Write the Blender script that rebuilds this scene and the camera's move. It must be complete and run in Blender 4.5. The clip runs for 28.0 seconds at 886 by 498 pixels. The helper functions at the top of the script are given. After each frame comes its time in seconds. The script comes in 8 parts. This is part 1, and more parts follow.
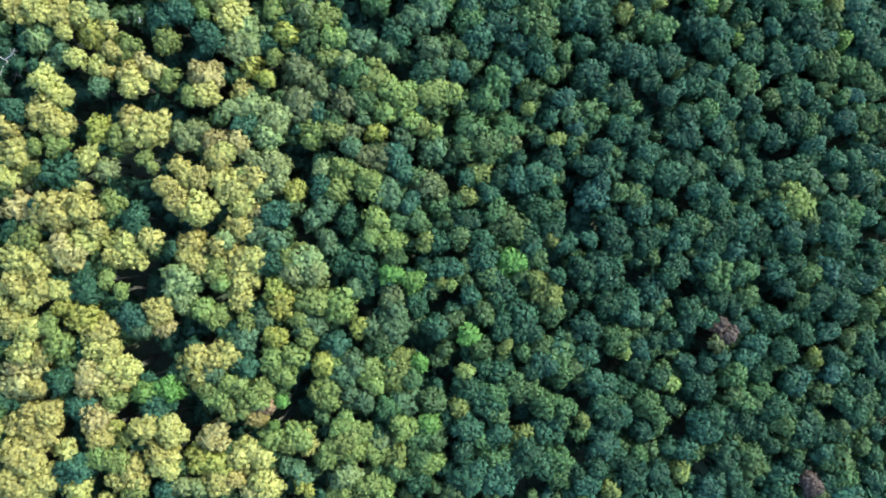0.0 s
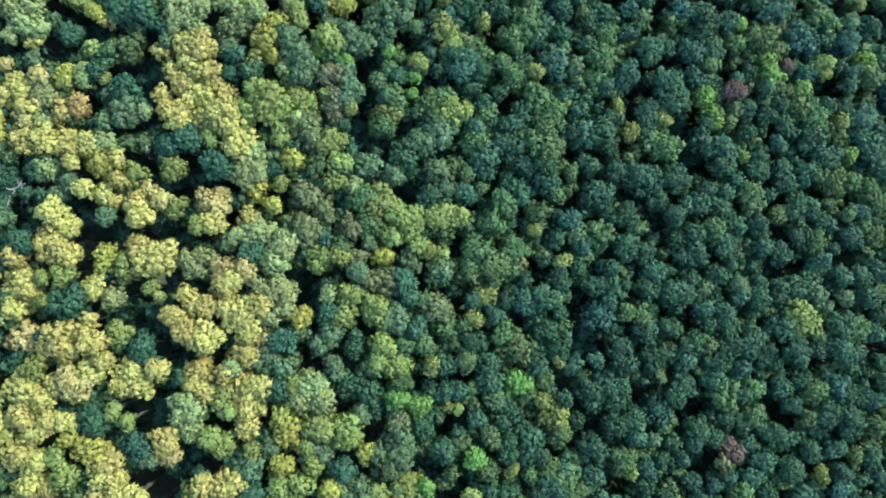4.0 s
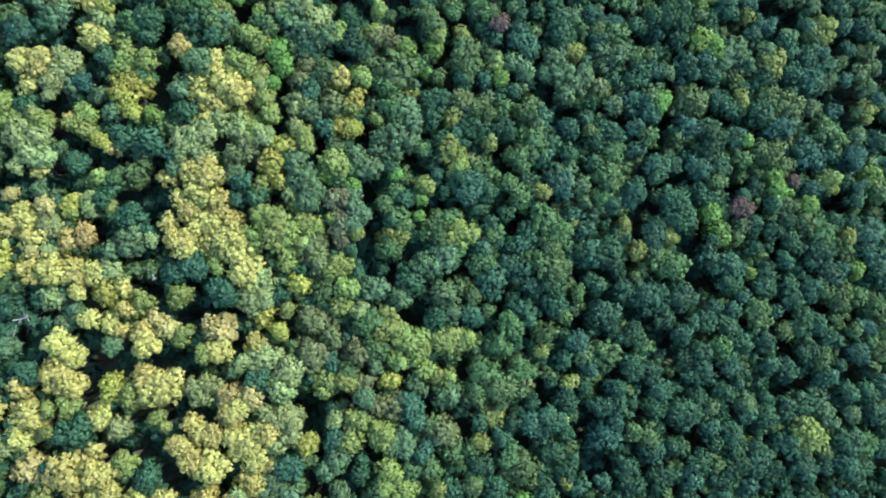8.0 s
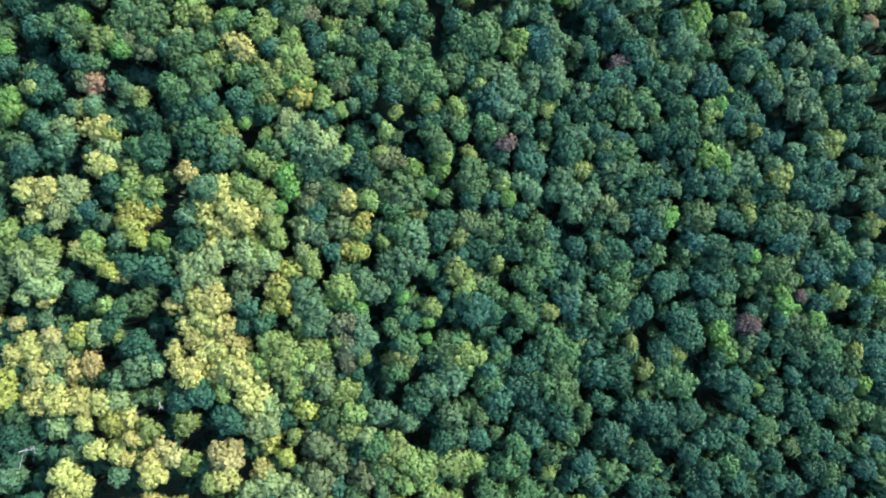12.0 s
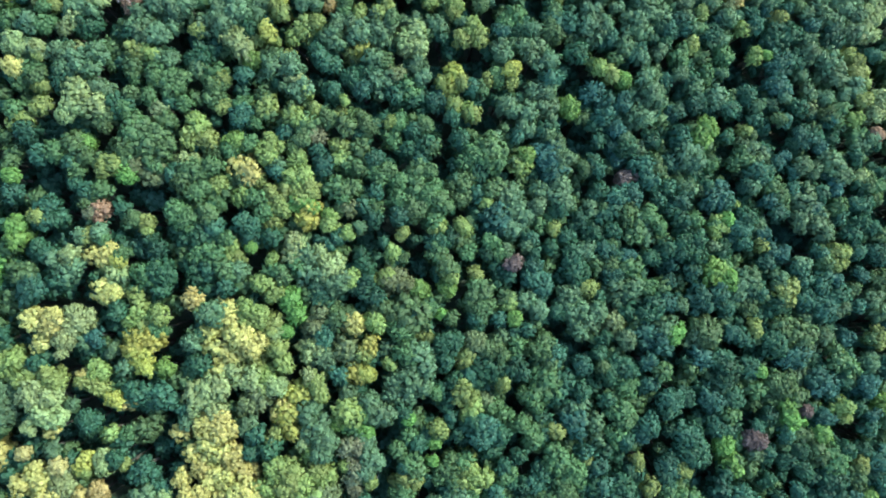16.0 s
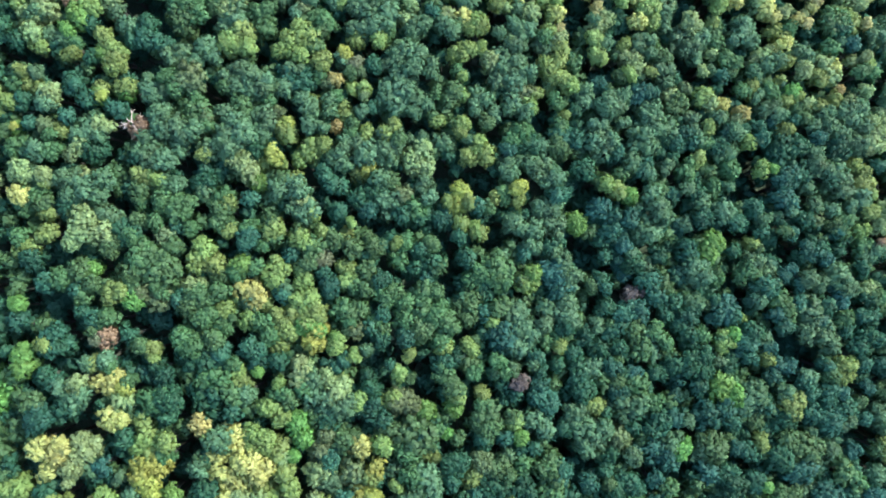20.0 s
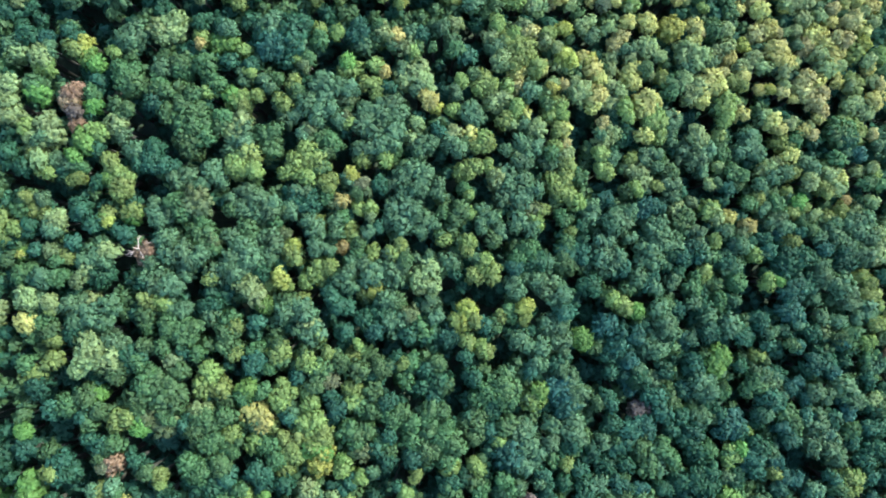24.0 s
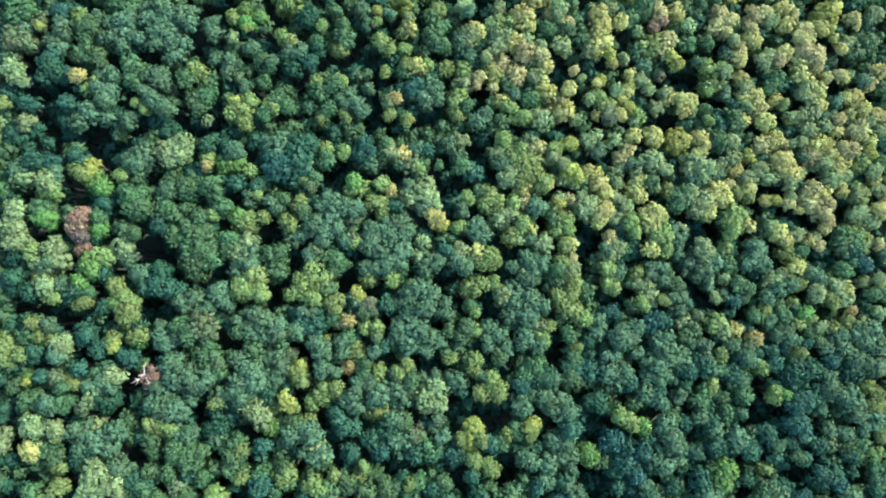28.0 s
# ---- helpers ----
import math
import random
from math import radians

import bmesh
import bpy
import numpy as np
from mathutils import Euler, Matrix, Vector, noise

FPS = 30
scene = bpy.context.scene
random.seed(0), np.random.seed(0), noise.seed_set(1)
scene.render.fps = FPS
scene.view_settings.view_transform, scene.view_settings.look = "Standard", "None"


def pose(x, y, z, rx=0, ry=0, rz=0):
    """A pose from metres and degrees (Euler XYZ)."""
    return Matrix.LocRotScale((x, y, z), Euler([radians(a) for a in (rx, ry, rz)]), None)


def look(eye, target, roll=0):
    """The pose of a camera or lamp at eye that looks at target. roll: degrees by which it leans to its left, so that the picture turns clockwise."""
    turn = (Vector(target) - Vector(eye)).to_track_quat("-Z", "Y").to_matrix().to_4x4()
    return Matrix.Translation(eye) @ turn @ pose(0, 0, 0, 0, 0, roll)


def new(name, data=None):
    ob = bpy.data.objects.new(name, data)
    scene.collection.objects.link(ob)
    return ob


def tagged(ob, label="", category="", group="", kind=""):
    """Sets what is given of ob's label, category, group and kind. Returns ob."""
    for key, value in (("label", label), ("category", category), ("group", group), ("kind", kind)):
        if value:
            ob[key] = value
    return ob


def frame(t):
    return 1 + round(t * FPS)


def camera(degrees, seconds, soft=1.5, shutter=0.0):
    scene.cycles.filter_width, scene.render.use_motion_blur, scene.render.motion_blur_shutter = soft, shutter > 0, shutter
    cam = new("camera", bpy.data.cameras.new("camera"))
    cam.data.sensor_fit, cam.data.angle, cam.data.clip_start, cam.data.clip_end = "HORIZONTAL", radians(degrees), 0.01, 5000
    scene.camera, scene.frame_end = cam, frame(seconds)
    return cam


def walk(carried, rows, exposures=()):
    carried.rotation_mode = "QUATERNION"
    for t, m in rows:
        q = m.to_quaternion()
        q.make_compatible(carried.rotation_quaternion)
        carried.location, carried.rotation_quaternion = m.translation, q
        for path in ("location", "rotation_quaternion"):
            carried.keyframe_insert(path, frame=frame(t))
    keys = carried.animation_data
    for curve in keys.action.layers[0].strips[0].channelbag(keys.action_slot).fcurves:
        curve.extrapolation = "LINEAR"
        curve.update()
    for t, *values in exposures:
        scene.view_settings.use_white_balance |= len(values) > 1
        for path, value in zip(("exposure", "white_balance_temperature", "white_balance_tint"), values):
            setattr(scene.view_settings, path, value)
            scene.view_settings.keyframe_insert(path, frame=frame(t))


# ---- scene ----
cam = camera(62.0, 28.0, soft=1.8)


def flown(t):
    """A level flight along +y at 5.2 m/s, looking straight down, with a slow sway of the gimbal."""
    u = (t - 14) / 14
    y = 5.2 * t - 2.119 * u ** 3 - 0.507 * u ** 2
    rx = 0.9506 * u ** 3 - 0.0398 * u ** 2 - 0.5312 * u + 0.5383
    ry = 0.0012 * u ** 3 + 0.0165 * u ** 2 - 0.1388 * u
    rz = -0.0151 * u ** 3 - 0.0542 * u ** 2 + 0.0944 * u - 3.3839
    return pose(0, y, 142.36, rx, ry, rz)


# the drone's camera opens up and cools a little as it leaves the brightest stand
walk(cam, [(t / 2, flown(t / 2)) for t in range(57)], exposures=[(0, 2.07, 6500, 10), (9, 2.10, 6450, 10), (17, 2.26, 6180, 8), (28, 2.20, 6080, 7)])

# ---- light: a low warm sun from ahead on the right, blue sky ----
SUN_FROM = Vector((0.80, 0.42, 0.64)).normalized()
elevation = math.asin(SUN_FROM.z)
world = bpy.data.worlds.new("sky")
scene.world = world
world.use_nodes = True
wn = world.node_tree.nodes
sky = wn.new("ShaderNodeTexSky")
sky.sky_type, sky.sun_disc = "NISHITA", False
sky.sun_elevation = elevation
sky.sun_rotation = math.atan2(SUN_FROM.x, SUN_FROM.y)
wn["Background"].inputs["Strength"].default_value = 0.15
world.node_tree.links.new(sky.outputs[0], wn["Background"].inputs["Color"])
lamp = bpy.data.lights.new("sun", "SUN")
lamp.energy, lamp.angle, lamp.color = 1.55, radians(0.6), (1.0, 0.91, 0.75)
sun = new("sun", lamp)
sun.matrix_world = look(SUN_FROM * 400, (0, 0, 0))


# ---- materials ----
def material(name):
    m = bpy.data.materials.new(name)
    m.use_nodes = True
    return m, m.node_tree.nodes, m.node_tree.links


def foliage(name, base, spread=0.10):
    """Leaves of one base colour: tone varies from tree to tree and from spray to spray, with some light through the
    blades.
    """
    m, n, k = material(name)
    shader, out = n["Principled BSDF"], n["Material Output"]
    info, geo, coord = n.new("ShaderNodeObjectInfo"), n.new("ShaderNodeNewGeometry"), n.new("ShaderNodeTexCoord")
    hsv = n.new("ShaderNodeHueSaturation")
    hsv.inputs["Color"].default_value = (*base, 1)
    hue = n.new("ShaderNodeMapRange")
    hue.inputs["To Min"].default_value, hue.inputs["To Max"].default_value = 0.5 - 0.012, 0.5 + 0.022
    k.new(info.outputs["Random"], hue.inputs["Value"])
    k.new(hue.outputs["Result"], hsv.inputs["Hue"])
    spray = n.new("ShaderNodeTexNoise")
    spray.inputs["Scale"].default_value, spray.inputs["Detail"].default_value = 0.55, 3
    k.new(geo.outputs["Position"], spray.inputs["Vector"])
    tone = n.new("ShaderNodeMath")
    tone.operation = "MULTIPLY_ADD"
    tone.inputs[1].default_value, tone.inputs[2].default_value = 0.30, 0.30
    k.new(geo.outputs["Random Per Island"], tone.inputs[0])
    tree = n.new("ShaderNodeMath")
    tree.operation = "MULTIPLY_ADD"
    tree.inputs[1].default_value = 0.34
    k.new(info.outputs["Random"], tree.inputs[0])
    k.new(tone.outputs[0], tree.inputs[2])
    value = n.new("ShaderNodeMath")
    value.operation = "ADD"
    k.new(tree.outputs[0], value.inputs[0])
    k.new(spray.outputs["Fac"], value.inputs[1])
    fine = n.new("ShaderNodeTexNoise")
    fine.inputs["Scale"].default_value, fine.inputs["Detail"].default_value = 3.2, 4
    k.new(geo.outputs["Position"], fine.inputs["Vector"])
    speck = n.new("ShaderNodeMath")
    speck.operation = "MULTIPLY_ADD"
    speck.inputs[1].default_value, speck.inputs[2].default_value = 0.7, 0.65
    k.new(fine.outputs["Fac"], speck.inputs[0])
    both = n.new("ShaderNodeMath")
    both.operation = "MULTIPLY"
    k.new(value.outputs[0], both.inputs[0])
    k.new(speck.outputs[0], both.inputs[1])
    k.new(both.outputs[0], hsv.inputs["Value"])
    ruffle = n.new("ShaderNodeBump")
    ruffle.inputs["Strength"].default_value, ruffle.inputs["Distance"].default_value = 0.45, 0.35
    k.new(fine.outputs["Fac"], ruffle.inputs["Height"])
    k.new(ruffle.outputs["Normal"], shader.inputs["Normal"])
    k.new(hsv.outputs["Color"], shader.inputs["Base Color"])
    shader.inputs["Roughness"].default_value = 0.55
    shader.inputs["Specular IOR Level"].default_value = 0.25
    blade = n.new("ShaderNodeBsdfTranslucent")
    k.new(hsv.outputs["Color"], blade.inputs["Color"])
    mix = n.new("ShaderNodeMixShader")
    mix.inputs["Fac"].default_value = 0.36
    k.new(shader.outputs[0], mix.inputs[1])
    k.new(blade.outputs[0], mix.inputs[2])
    k.new(mix.outputs[0], out.inputs["Surface"])
    return m


def grained(name, dark, light, scale, rough=0.9, bump=0.3):
    m, n, k = material(name)
    shader, geo = n["Principled BSDF"], n.new("ShaderNodeNewGeometry")
    noise_a, noise_b, ramp = n.new("ShaderNodeTexNoise"), n.new("ShaderNodeTexNoise"), n.new("ShaderNodeMix")
    for t, s in ((noise_a, scale), (noise_b, scale * 0.13)):
        t.inputs["Scale"].default_value, t.inputs["Detail"].default_value = s, 6
        k.new(geo.outputs["Position"], t.inputs["Vector"])
    total = n.new("ShaderNodeMath")
    total.operation = "MULTIPLY"
    k.new(noise_a.outputs["Fac"], total.inputs[0])
    k.new(noise_b.outputs["Fac"], total.inputs[1])
    spread = n.new("ShaderNodeMapRange")
    spread.inputs["From Min"].default_value, spread.inputs["From Max"].default_value = 0.12, 0.42
    k.new(total.outputs[0], spread.inputs["Value"])
    ramp.data_type = "RGBA"
    ramp.inputs["A"].default_value, ramp.inputs["B"].default_value = (*dark, 1), (*light, 1)
    k.new(spread.outputs["Result"], ramp.inputs["Factor"])
    k.new(ramp.outputs["Result"], shader.inputs["Base Color"])
    relief = n.new("ShaderNodeBump")
    relief.inputs["Strength"].default_value, relief.inputs["Distance"].default_value = bump, 0.05
    k.new(noise_a.outputs["Fac"], relief.inputs["Height"])
    k.new(relief.outputs["Normal"], shader.inputs["Normal"])
    shader.inputs["Roughness"].default_value = rough
    return m


# leaf colour with the light painted in: pale kinds for sunlit stretches, dark for shaded
LEAVES = {
    "olive": foliage("olive_leaves", (0.350, 0.358, 0.115)),
    "golden": foliage("golden_leaves", (0.275, 0.305, 0.072)),
    "lime": foliage("lime_leaves", (0.122, 0.240, 0.060)),
    "green": foliage("green_leaves", (0.034, 0.108, 0.058)),
    "bluish": foliage("bluish_leaves", (0.030, 0.100, 0.066)),
    "sage": foliage("sage_leaves", (0.081, 0.162, 0.078)),
    "tan": foliage("tan_leaves", (0.31, 0.27, 0.10)),
    "deep": foliage("deep_leaves", (0.025, 0.082, 0.045)),
    "russet": foliage("russet_leaves", (0.27, 0.19, 0.115)),
    "cream": foliage("cream_leaves", (0.34, 0.335, 0.135)),
    "moss": foliage("moss_leaves", (0.070, 0.143, 0.056)),
    "pale": foliage("pale_leaves", (0.198, 0.272, 0.112)),
    "fresh": foliage("fresh_leaves", (0.170, 0.240, 0.072)),
    "umber": foliage("umber_leaves", (0.115, 0.16, 0.07)),
    "rusty": foliage("rusty_leaves", (0.13, 0.105, 0.09)),
    "ashen": foliage("ashen_leaves", (0.15, 0.18, 0.095)),
    "shrub": foliage("shrub_leaves", (0.045, 0.14, 0.085)),
}
BARK = grained("bark", (0.045, 0.05, 0.042), (0.10, 0.11, 0.09), 6.0)
DEADWOOD = grained("dead_wood", (0.20, 0.19, 0.19), (0.42, 0.41, 0.41), 5.0)
PINKWOOD = grained("pale_pink_wood", (0.33, 0.26, 0.21), (0.56, 0.47, 0.39), 5.0)
LITTER = grained("leaf_litter", (0.04, 0.075, 0.05), (0.09, 0.13, 0.085), 1.6)

# ---- the lie of the land: a hillside that falls gently to the right ----
def canopy(x, y):
    """Height of the closed crown layer."""
    return 21.0 - 130.0 * math.tanh(x / 130.0) * 0.1337 - 0.0173 * max(-150.0, min(320.0, y))


def ground_z(x, y):
    return canopy(x, y) - 18.5 + 0.9 * noise.noise((x * 0.03, y * 0.03, 1.7)) + 0.25 * noise.noise((x * 0.15, y * 0.15, 4.0))


def part(name, mesh, parent, mat, local=None, label=""):
    ob = new(name, mesh)
    if not mesh.materials:
        mesh.materials.append(mat)
    if parent is not None:
        ob.parent = parent
    if local is not None:
        ob.matrix_basis = local
    if label:
        ob["label"] = label
    return ob


def mesh_of(name, verts, faces, smooth=False):
    me = bpy.data.meshes.new(name)
    me.from_pydata([tuple(v) for v in verts], [], faces)
    if smooth:
        me.polygons.foreach_set("use_smooth", [True] * len(me.polygons))
    me.update()
    return me


def edges_of(near, far, steps):
    """Grid lines: even near the flight, wider towards the horizon."""
    inner = list(np.linspace(near[0], near[1], steps))
    outer = [300, 700, 1500, 3000, 4500]
    return [near[0] - d for d in reversed(outer)] + inner + [near[1] + d for d in outer]


gx, gy = edges_of((-120, 120), 0, 61), edges_of((-80, 230), 0, 78)
verts = [(x, y, ground_z(x, y)) for y in gy for x in gx]
w = len(gx)
faces = [(j * w + i, j * w + i + 1, (j + 1) * w + i + 1, (j + 1) * w + i) for j in range(len(gy) - 1) for i in range(w - 1)]
ground = part("ground", mesh_of("ground", verts, faces, True), None, LITTER)
tagged(ground, "dark forest floor of leaf litter under the trees", "ground", kind="structure")

# ---- tree forms ----
rng = np.random.default_rng(7)


def unit(v):
    return v / np.maximum(np.linalg.norm(v, axis=-1, keepdims=True), 1e-6)


ICO = bmesh.new()
bmesh.ops.create_icosphere(ICO, subdivisions=1, radius=1)
ICO_V = np.array([v.co[:] for v in ICO.verts])
ICO_F = np.array([[v.index for v in f.verts] for f in ICO.faces])
ICO.free()
SHAPES = {}


def leafy(name, verts, tris, normals):
    """A mesh of triangles whose blades take their shading from the rounded clump that they grow on."""
    me = bpy.data.meshes.new(name)
    me.vertices.add(len(verts))
    me.vertices.foreach_set("co", np.asarray(verts, np.float32).ravel())
    me.loops.add(3 * len(tris))
    me.loops.foreach_set("vertex_index", np.asarray(tris, np.int32).ravel())
    me.polygons.add(len(tris))
    me.polygons.foreach_set("loop_start", np.arange(0, 3 * len(tris), 3, dtype=np.int32))
    me.polygons.foreach_set("use_smooth", np.ones(len(tris), bool))
    me.update(calc_edges=True)
    me.normals_split_custom_set_from_vertices(np.asarray(normals, np.float32))
    return me


def crown_mesh(lobes, clump, leaves, leaf=0.6, ragged=0.25, flat=0.85):
    """A crown of radius 1 whose top is at z = 0: boughs as lobes, each lobe knobbed with leaf clumps, each clump a ball of blades."""
    turn = rng.uniform(0, 6.28)
    centres, radii = [], []
    spread = 0.66 if lobes > 4 else 0.50
    for i in range(lobes):
        a = turn + i * 2.4 + rng.normal(0, 0.3)
        d = spread * math.sqrt((i + 0.25) / lobes) * rng.uniform(0.85, 1.1 + 0.6 * ragged)
        if lobes == 1:
            d = 0.0
        rad = rng.uniform(0.80, 1.25) * (0.92 / lobes ** 0.40)
        centres.append((d * math.cos(a), d * math.sin(a), -0.75 * d * d + rng.normal(0, 0.10)))
        radii.append(rad)
    for i in range(max(3, lobes // 2)):  # the lower skirt
        a = turn + 1.1 + i * 6.28 / max(3, lobes // 2) + rng.normal(0, 0.2)
        centres.append((0.62 * math.cos(a), 0.62 * math.sin(a), -0.85 + rng.normal(0, 0.1)))
        radii.append(rng.uniform(0.30, 0.44))
    centres, radii = np.array(centres), np.array(radii)
    centres[:, 2] *= flat
    verts, faces, normals = [], [], []
    for c, r in zip(centres, radii):  # the dark inner mass of each bough
        s = len(verts)
        verts += list(c + ICO_V * r * 0.86)
        normals += list(ICO_V)
        faces.append(ICO_F + s)
    # leaf clumps over the boughs, kept apart so that shade falls between them
    knobs = np.zeros((0, 3))
    ways, sizes = [], []
    for c, r in zip(centres, radii):
        for way in unit(rng.normal(0, 1, (int(60 * (r / clump) ** 2 * 0.5) + 12, 3)) + np.array([0, 0, 0.55])):
            if way[2] < -0.35:
                continue
            at = c + way * r * rng.uniform(0.84, 1.12 + 0.20 * ragged)
            if (np.linalg.norm(centres - at, axis=1) < radii * 0.80).any():
                continue
            fr = clump * rng.uniform(0.70, 1.30)
            if len(knobs) and (np.linalg.norm(knobs - at, axis=1) < 1.18 * fr).any():
                continue
            knobs = np.vstack([knobs, at])
            ways.append(way)
            sizes.append(fr)
    pos, nrm, scale = [], [], []
    for at, way, fr in zip(knobs, ways, sizes):
        q = unit(way * 0.75 + np.array([0, 0, 0.25]) + rng.normal(0, 0.62, (leaves, 3)))
        pos.append(at + q * fr * rng.uniform(0.62, 1.12, (leaves, 1)))
        nrm.append(unit(q + 0.30 * way + rng.normal(0, 0.16, q.shape)))
        scale.append(fr * leaf * rng.uniform(0.65, 1.4, (leaves, 1)))
    pos, nrm, scale = np.concatenate(pos), np.concatenate(nrm), np.concatenate(scale)
    # blades lie along the clump's skin and hang outward and down
    lie = unit(nrm + rng.normal(0, 0.45, pos.shape))
    hang = pos * np.array([1, 1, 0]) * 0.8 + np.array([0, 0, -0.6]) + rng.normal(0, 0.5, pos.shape)
    along = unit(hang - lie * (hang * lie).sum(1, keepdims=True))
    side = np.cross(lie, along)
    tri = np.stack([pos - along * scale * 0.7 + side * scale * 0.75, pos - along * scale * 0.7 - side * scale * 0.75, pos + along * scale * 1.35], 1)
    s = len(verts)
    verts = np.concatenate([np.array(verts), tri.reshape(-1, 3)])
    normals = np.concatenate([np.array(normals), np.repeat(nrm, 3, axis=0)])
    faces = np.concatenate(faces + [np.arange(s, len(verts)).reshape(-1, 3)])
    reach = np.quantile(np.hypot(pos[:, 0], pos[:, 1]), 0.93)
    verts /= reach
    verts[:, 2] -= verts[:, 2].max()
    me = leafy("crown", verts, faces, normals)
    SHAPES[me.name] = (verts, faces, normals)
    return me


def tube(verts, faces, points, radii, sides=7):
    """A tapered limb along points."""
    s = len(verts)
    for i, (p, r) in enumerate(zip(points, radii)):
        p = Vector(p)
        way = (Vector(points[min(i + 1, len(points) - 1)]) - Vector(points[max(i - 1, 0)])).normalized()
        a = way.orthogonal().normalized()
        b = way.cross(a)
        for j in range(sides):
            t = 2 * math.pi * j / sides
            verts.append(tuple(p + r * (math.cos(t) * a + math.sin(t) * b)))
    for i in range(len(points) - 1):
        for j in range(sides):
            k = s + i * sides
            faces.append((k + j, k + (j + 1) % sides, k + sides + (j + 1) % sides, k + sides + j))
    faces.append(tuple(s + (len(points) - 1) * sides + j for j in range(sides)))


def trunk_mesh():
    """A trunk 1 unit tall with limbs that rise into the crown."""
    verts, faces = [], []
    bend = rng.normal(0, 0.35, (5, 2))
    zs = [-0.03, 0.05, 0.35, 0.65, 0.90]
    line = [(bend[i, 0] * z, bend[i, 1] * z, z) for i, z in enumerate(zs)]
    tube(verts, faces, line, [0.62, 0.36, 0.28, 0.21, 0.08], 8)
    for i in range(4):
        a = i * 1.7 + rng.uniform(0, 1)
        z = 0.55 + 0.08 * i
        o = Vector(line[3]) * (z / 0.65)
        o.z = z
        tip = o + Vector((math.cos(a) * 0.8, math.sin(a) * 0.8, 0.15))
        tube(verts, faces, [o, (o + tip) / 2 + Vector((0, 0, -0.02)), tip], [0.15, 0.10, 0.04], 5)
    return mesh_of("trunk", verts, faces, True)


TRUNKS = [trunk_mesh() for i in range(4)]
for me in TRUNKS:
    me.materials.append(BARK)

# crown habit by kind: lobes, ragged, lump, flat
HABIT = {
    "olive": (1.0, 0.50, 0.34, 0.9), "golden": (0.9, 0.40, 0.34, 0.9), "lime": (0.7, 0.15, 0.26, 0.9), "green": (1.0, 0.25, 0.29, 0.9),
    "bluish": (1.1, 0.15, 0.27, 1.0), "sage": (1.0, 0.30, 0.30, 0.9), "tan": (1.0, 0.45, 0.32, 0.9), "deep": (1.0, 0.2, 0.28, 1.0),
    "fresh": (0.9, 0.3, 0.30, 0.9), "umber": (0.9, 0.4, 0.30, 0.9), "rusty": (0.9, 0.5, 0.28, 0.8), "ashen": (1.0, 0.5, 0.27, 0.9), "moss": (1.0, 0.35, 0.30, 0.9), "pale": (1.0, 0.25, 0.29, 0.9), "russet": (0.9, 0.6, 0.30, 0.8), "cream": (1.1, 0.3, 0.30, 0.8), "shrub": (0.8, 0.3, 0.36, 0.7),
}
WORDS = {
    "olive": ("tall broadleaf tree with a sunlit pale olive-green crown", "olive-green trees"),
    "golden": ("broadleaf tree with yellow-green leaves, crown lit by low sun", "yellow-green trees"),
    "lime": ("round-crowned tree with fresh lime-green leaves", "lime-green trees"),
    "green": ("dense mid-green broadleaf tree in closed forest canopy", "mid-green trees"),
    "bluish": ("dense tree with dark blue-green rounded crown", "blue-green trees"),
    "sage": ("broadleaf tree with pale greyish sage-green crown", "sage-green trees"),
    "moss": ("broadleaf tree with warm moss-green leafy crown", "moss-green trees"),
    "pale": ("broad tree with pale silvery-green sunlit crown", "silvery-green trees"),
    "fresh": ("broadleaf tree with soft yellowish-green leaves", "yellowish-green trees"),
    "umber": ("broadleaf tree with dull brownish-green thinning crown", "brownish-green trees"),
    "rusty": ("withered tree with dull reddish-brown leaves", "withered trees"),
    "ashen": ("thinning tree with greyish ashen foliage", "ashen trees"),
    "tan": ("tree turning tan and brown among green crowns", "browning trees"),
    "deep": ("shaded deep-green tree in the forest canopy", "deep-green trees"),
    "russet": ("dying tree with dry pinkish-brown leaves", "dying trees"),
    "cream": ("tall tree with very pale cream-green leafy crown", "pale trees"),
    "shrub": ("low dark-green understorey tree in a canopy gap", "understorey trees"),
}
NAMES = {"olive": "olive_green_tree", "golden": "yellow_green_tree", "lime": "lime_green_tree", "green": "mid_green_tree", "bluish": "blue_green_tree",
         "sage": "sage_green_tree", "tan": "browning_tree", "deep": "deep_green_tree", "russet": "dying_tree", "cream": "pale_tree", "ashen": "ashen_tree", "rusty": "withered_tree", "fresh": "yellowish_tree", "umber": "brownish_tree", "moss": "moss_green_tree", "pale": "silvery_green_tree", "shrub": "understorey_tree"}
FORMS = {}
for kind, (many, ragged, lump, flat) in HABIT.items():
    n = 2 if kind in ("russet", "cream", "rusty", "ashen", "tan") else 4
    for size, least, span, clump, leaves in (("large", 7, (9, 15), 0.18, 17), ("middle", 4, (5, 9), 0.23, 16), ("small", 1, (2, 5), 0.31, 16)):
        FORMS[kind, size] = []
        for i in range(n):  # from knobbly to fine-leaved
            coarse = (0.82, 1.0, 1.22, 0.92)[i] * lump / 0.30
            FORMS[kind, size].append(crown_mesh(max(least, round(rng.integers(*span) * many)), clump * coarse, round(leaves * coarse ** 1.2), 0.51 / coarse ** 0.6, ragged, flat))
for kind in ("moss", "green", "shrub"):
    FORMS[kind, "sparse"] = [crown_mesh(3, 0.42, 8, 0.80, 0.3, 0.9) for i in range(4)]
for (kind, size), meshes in FORMS.items():
    for me in meshes:
        me.materials.append(LEAVES[kind])


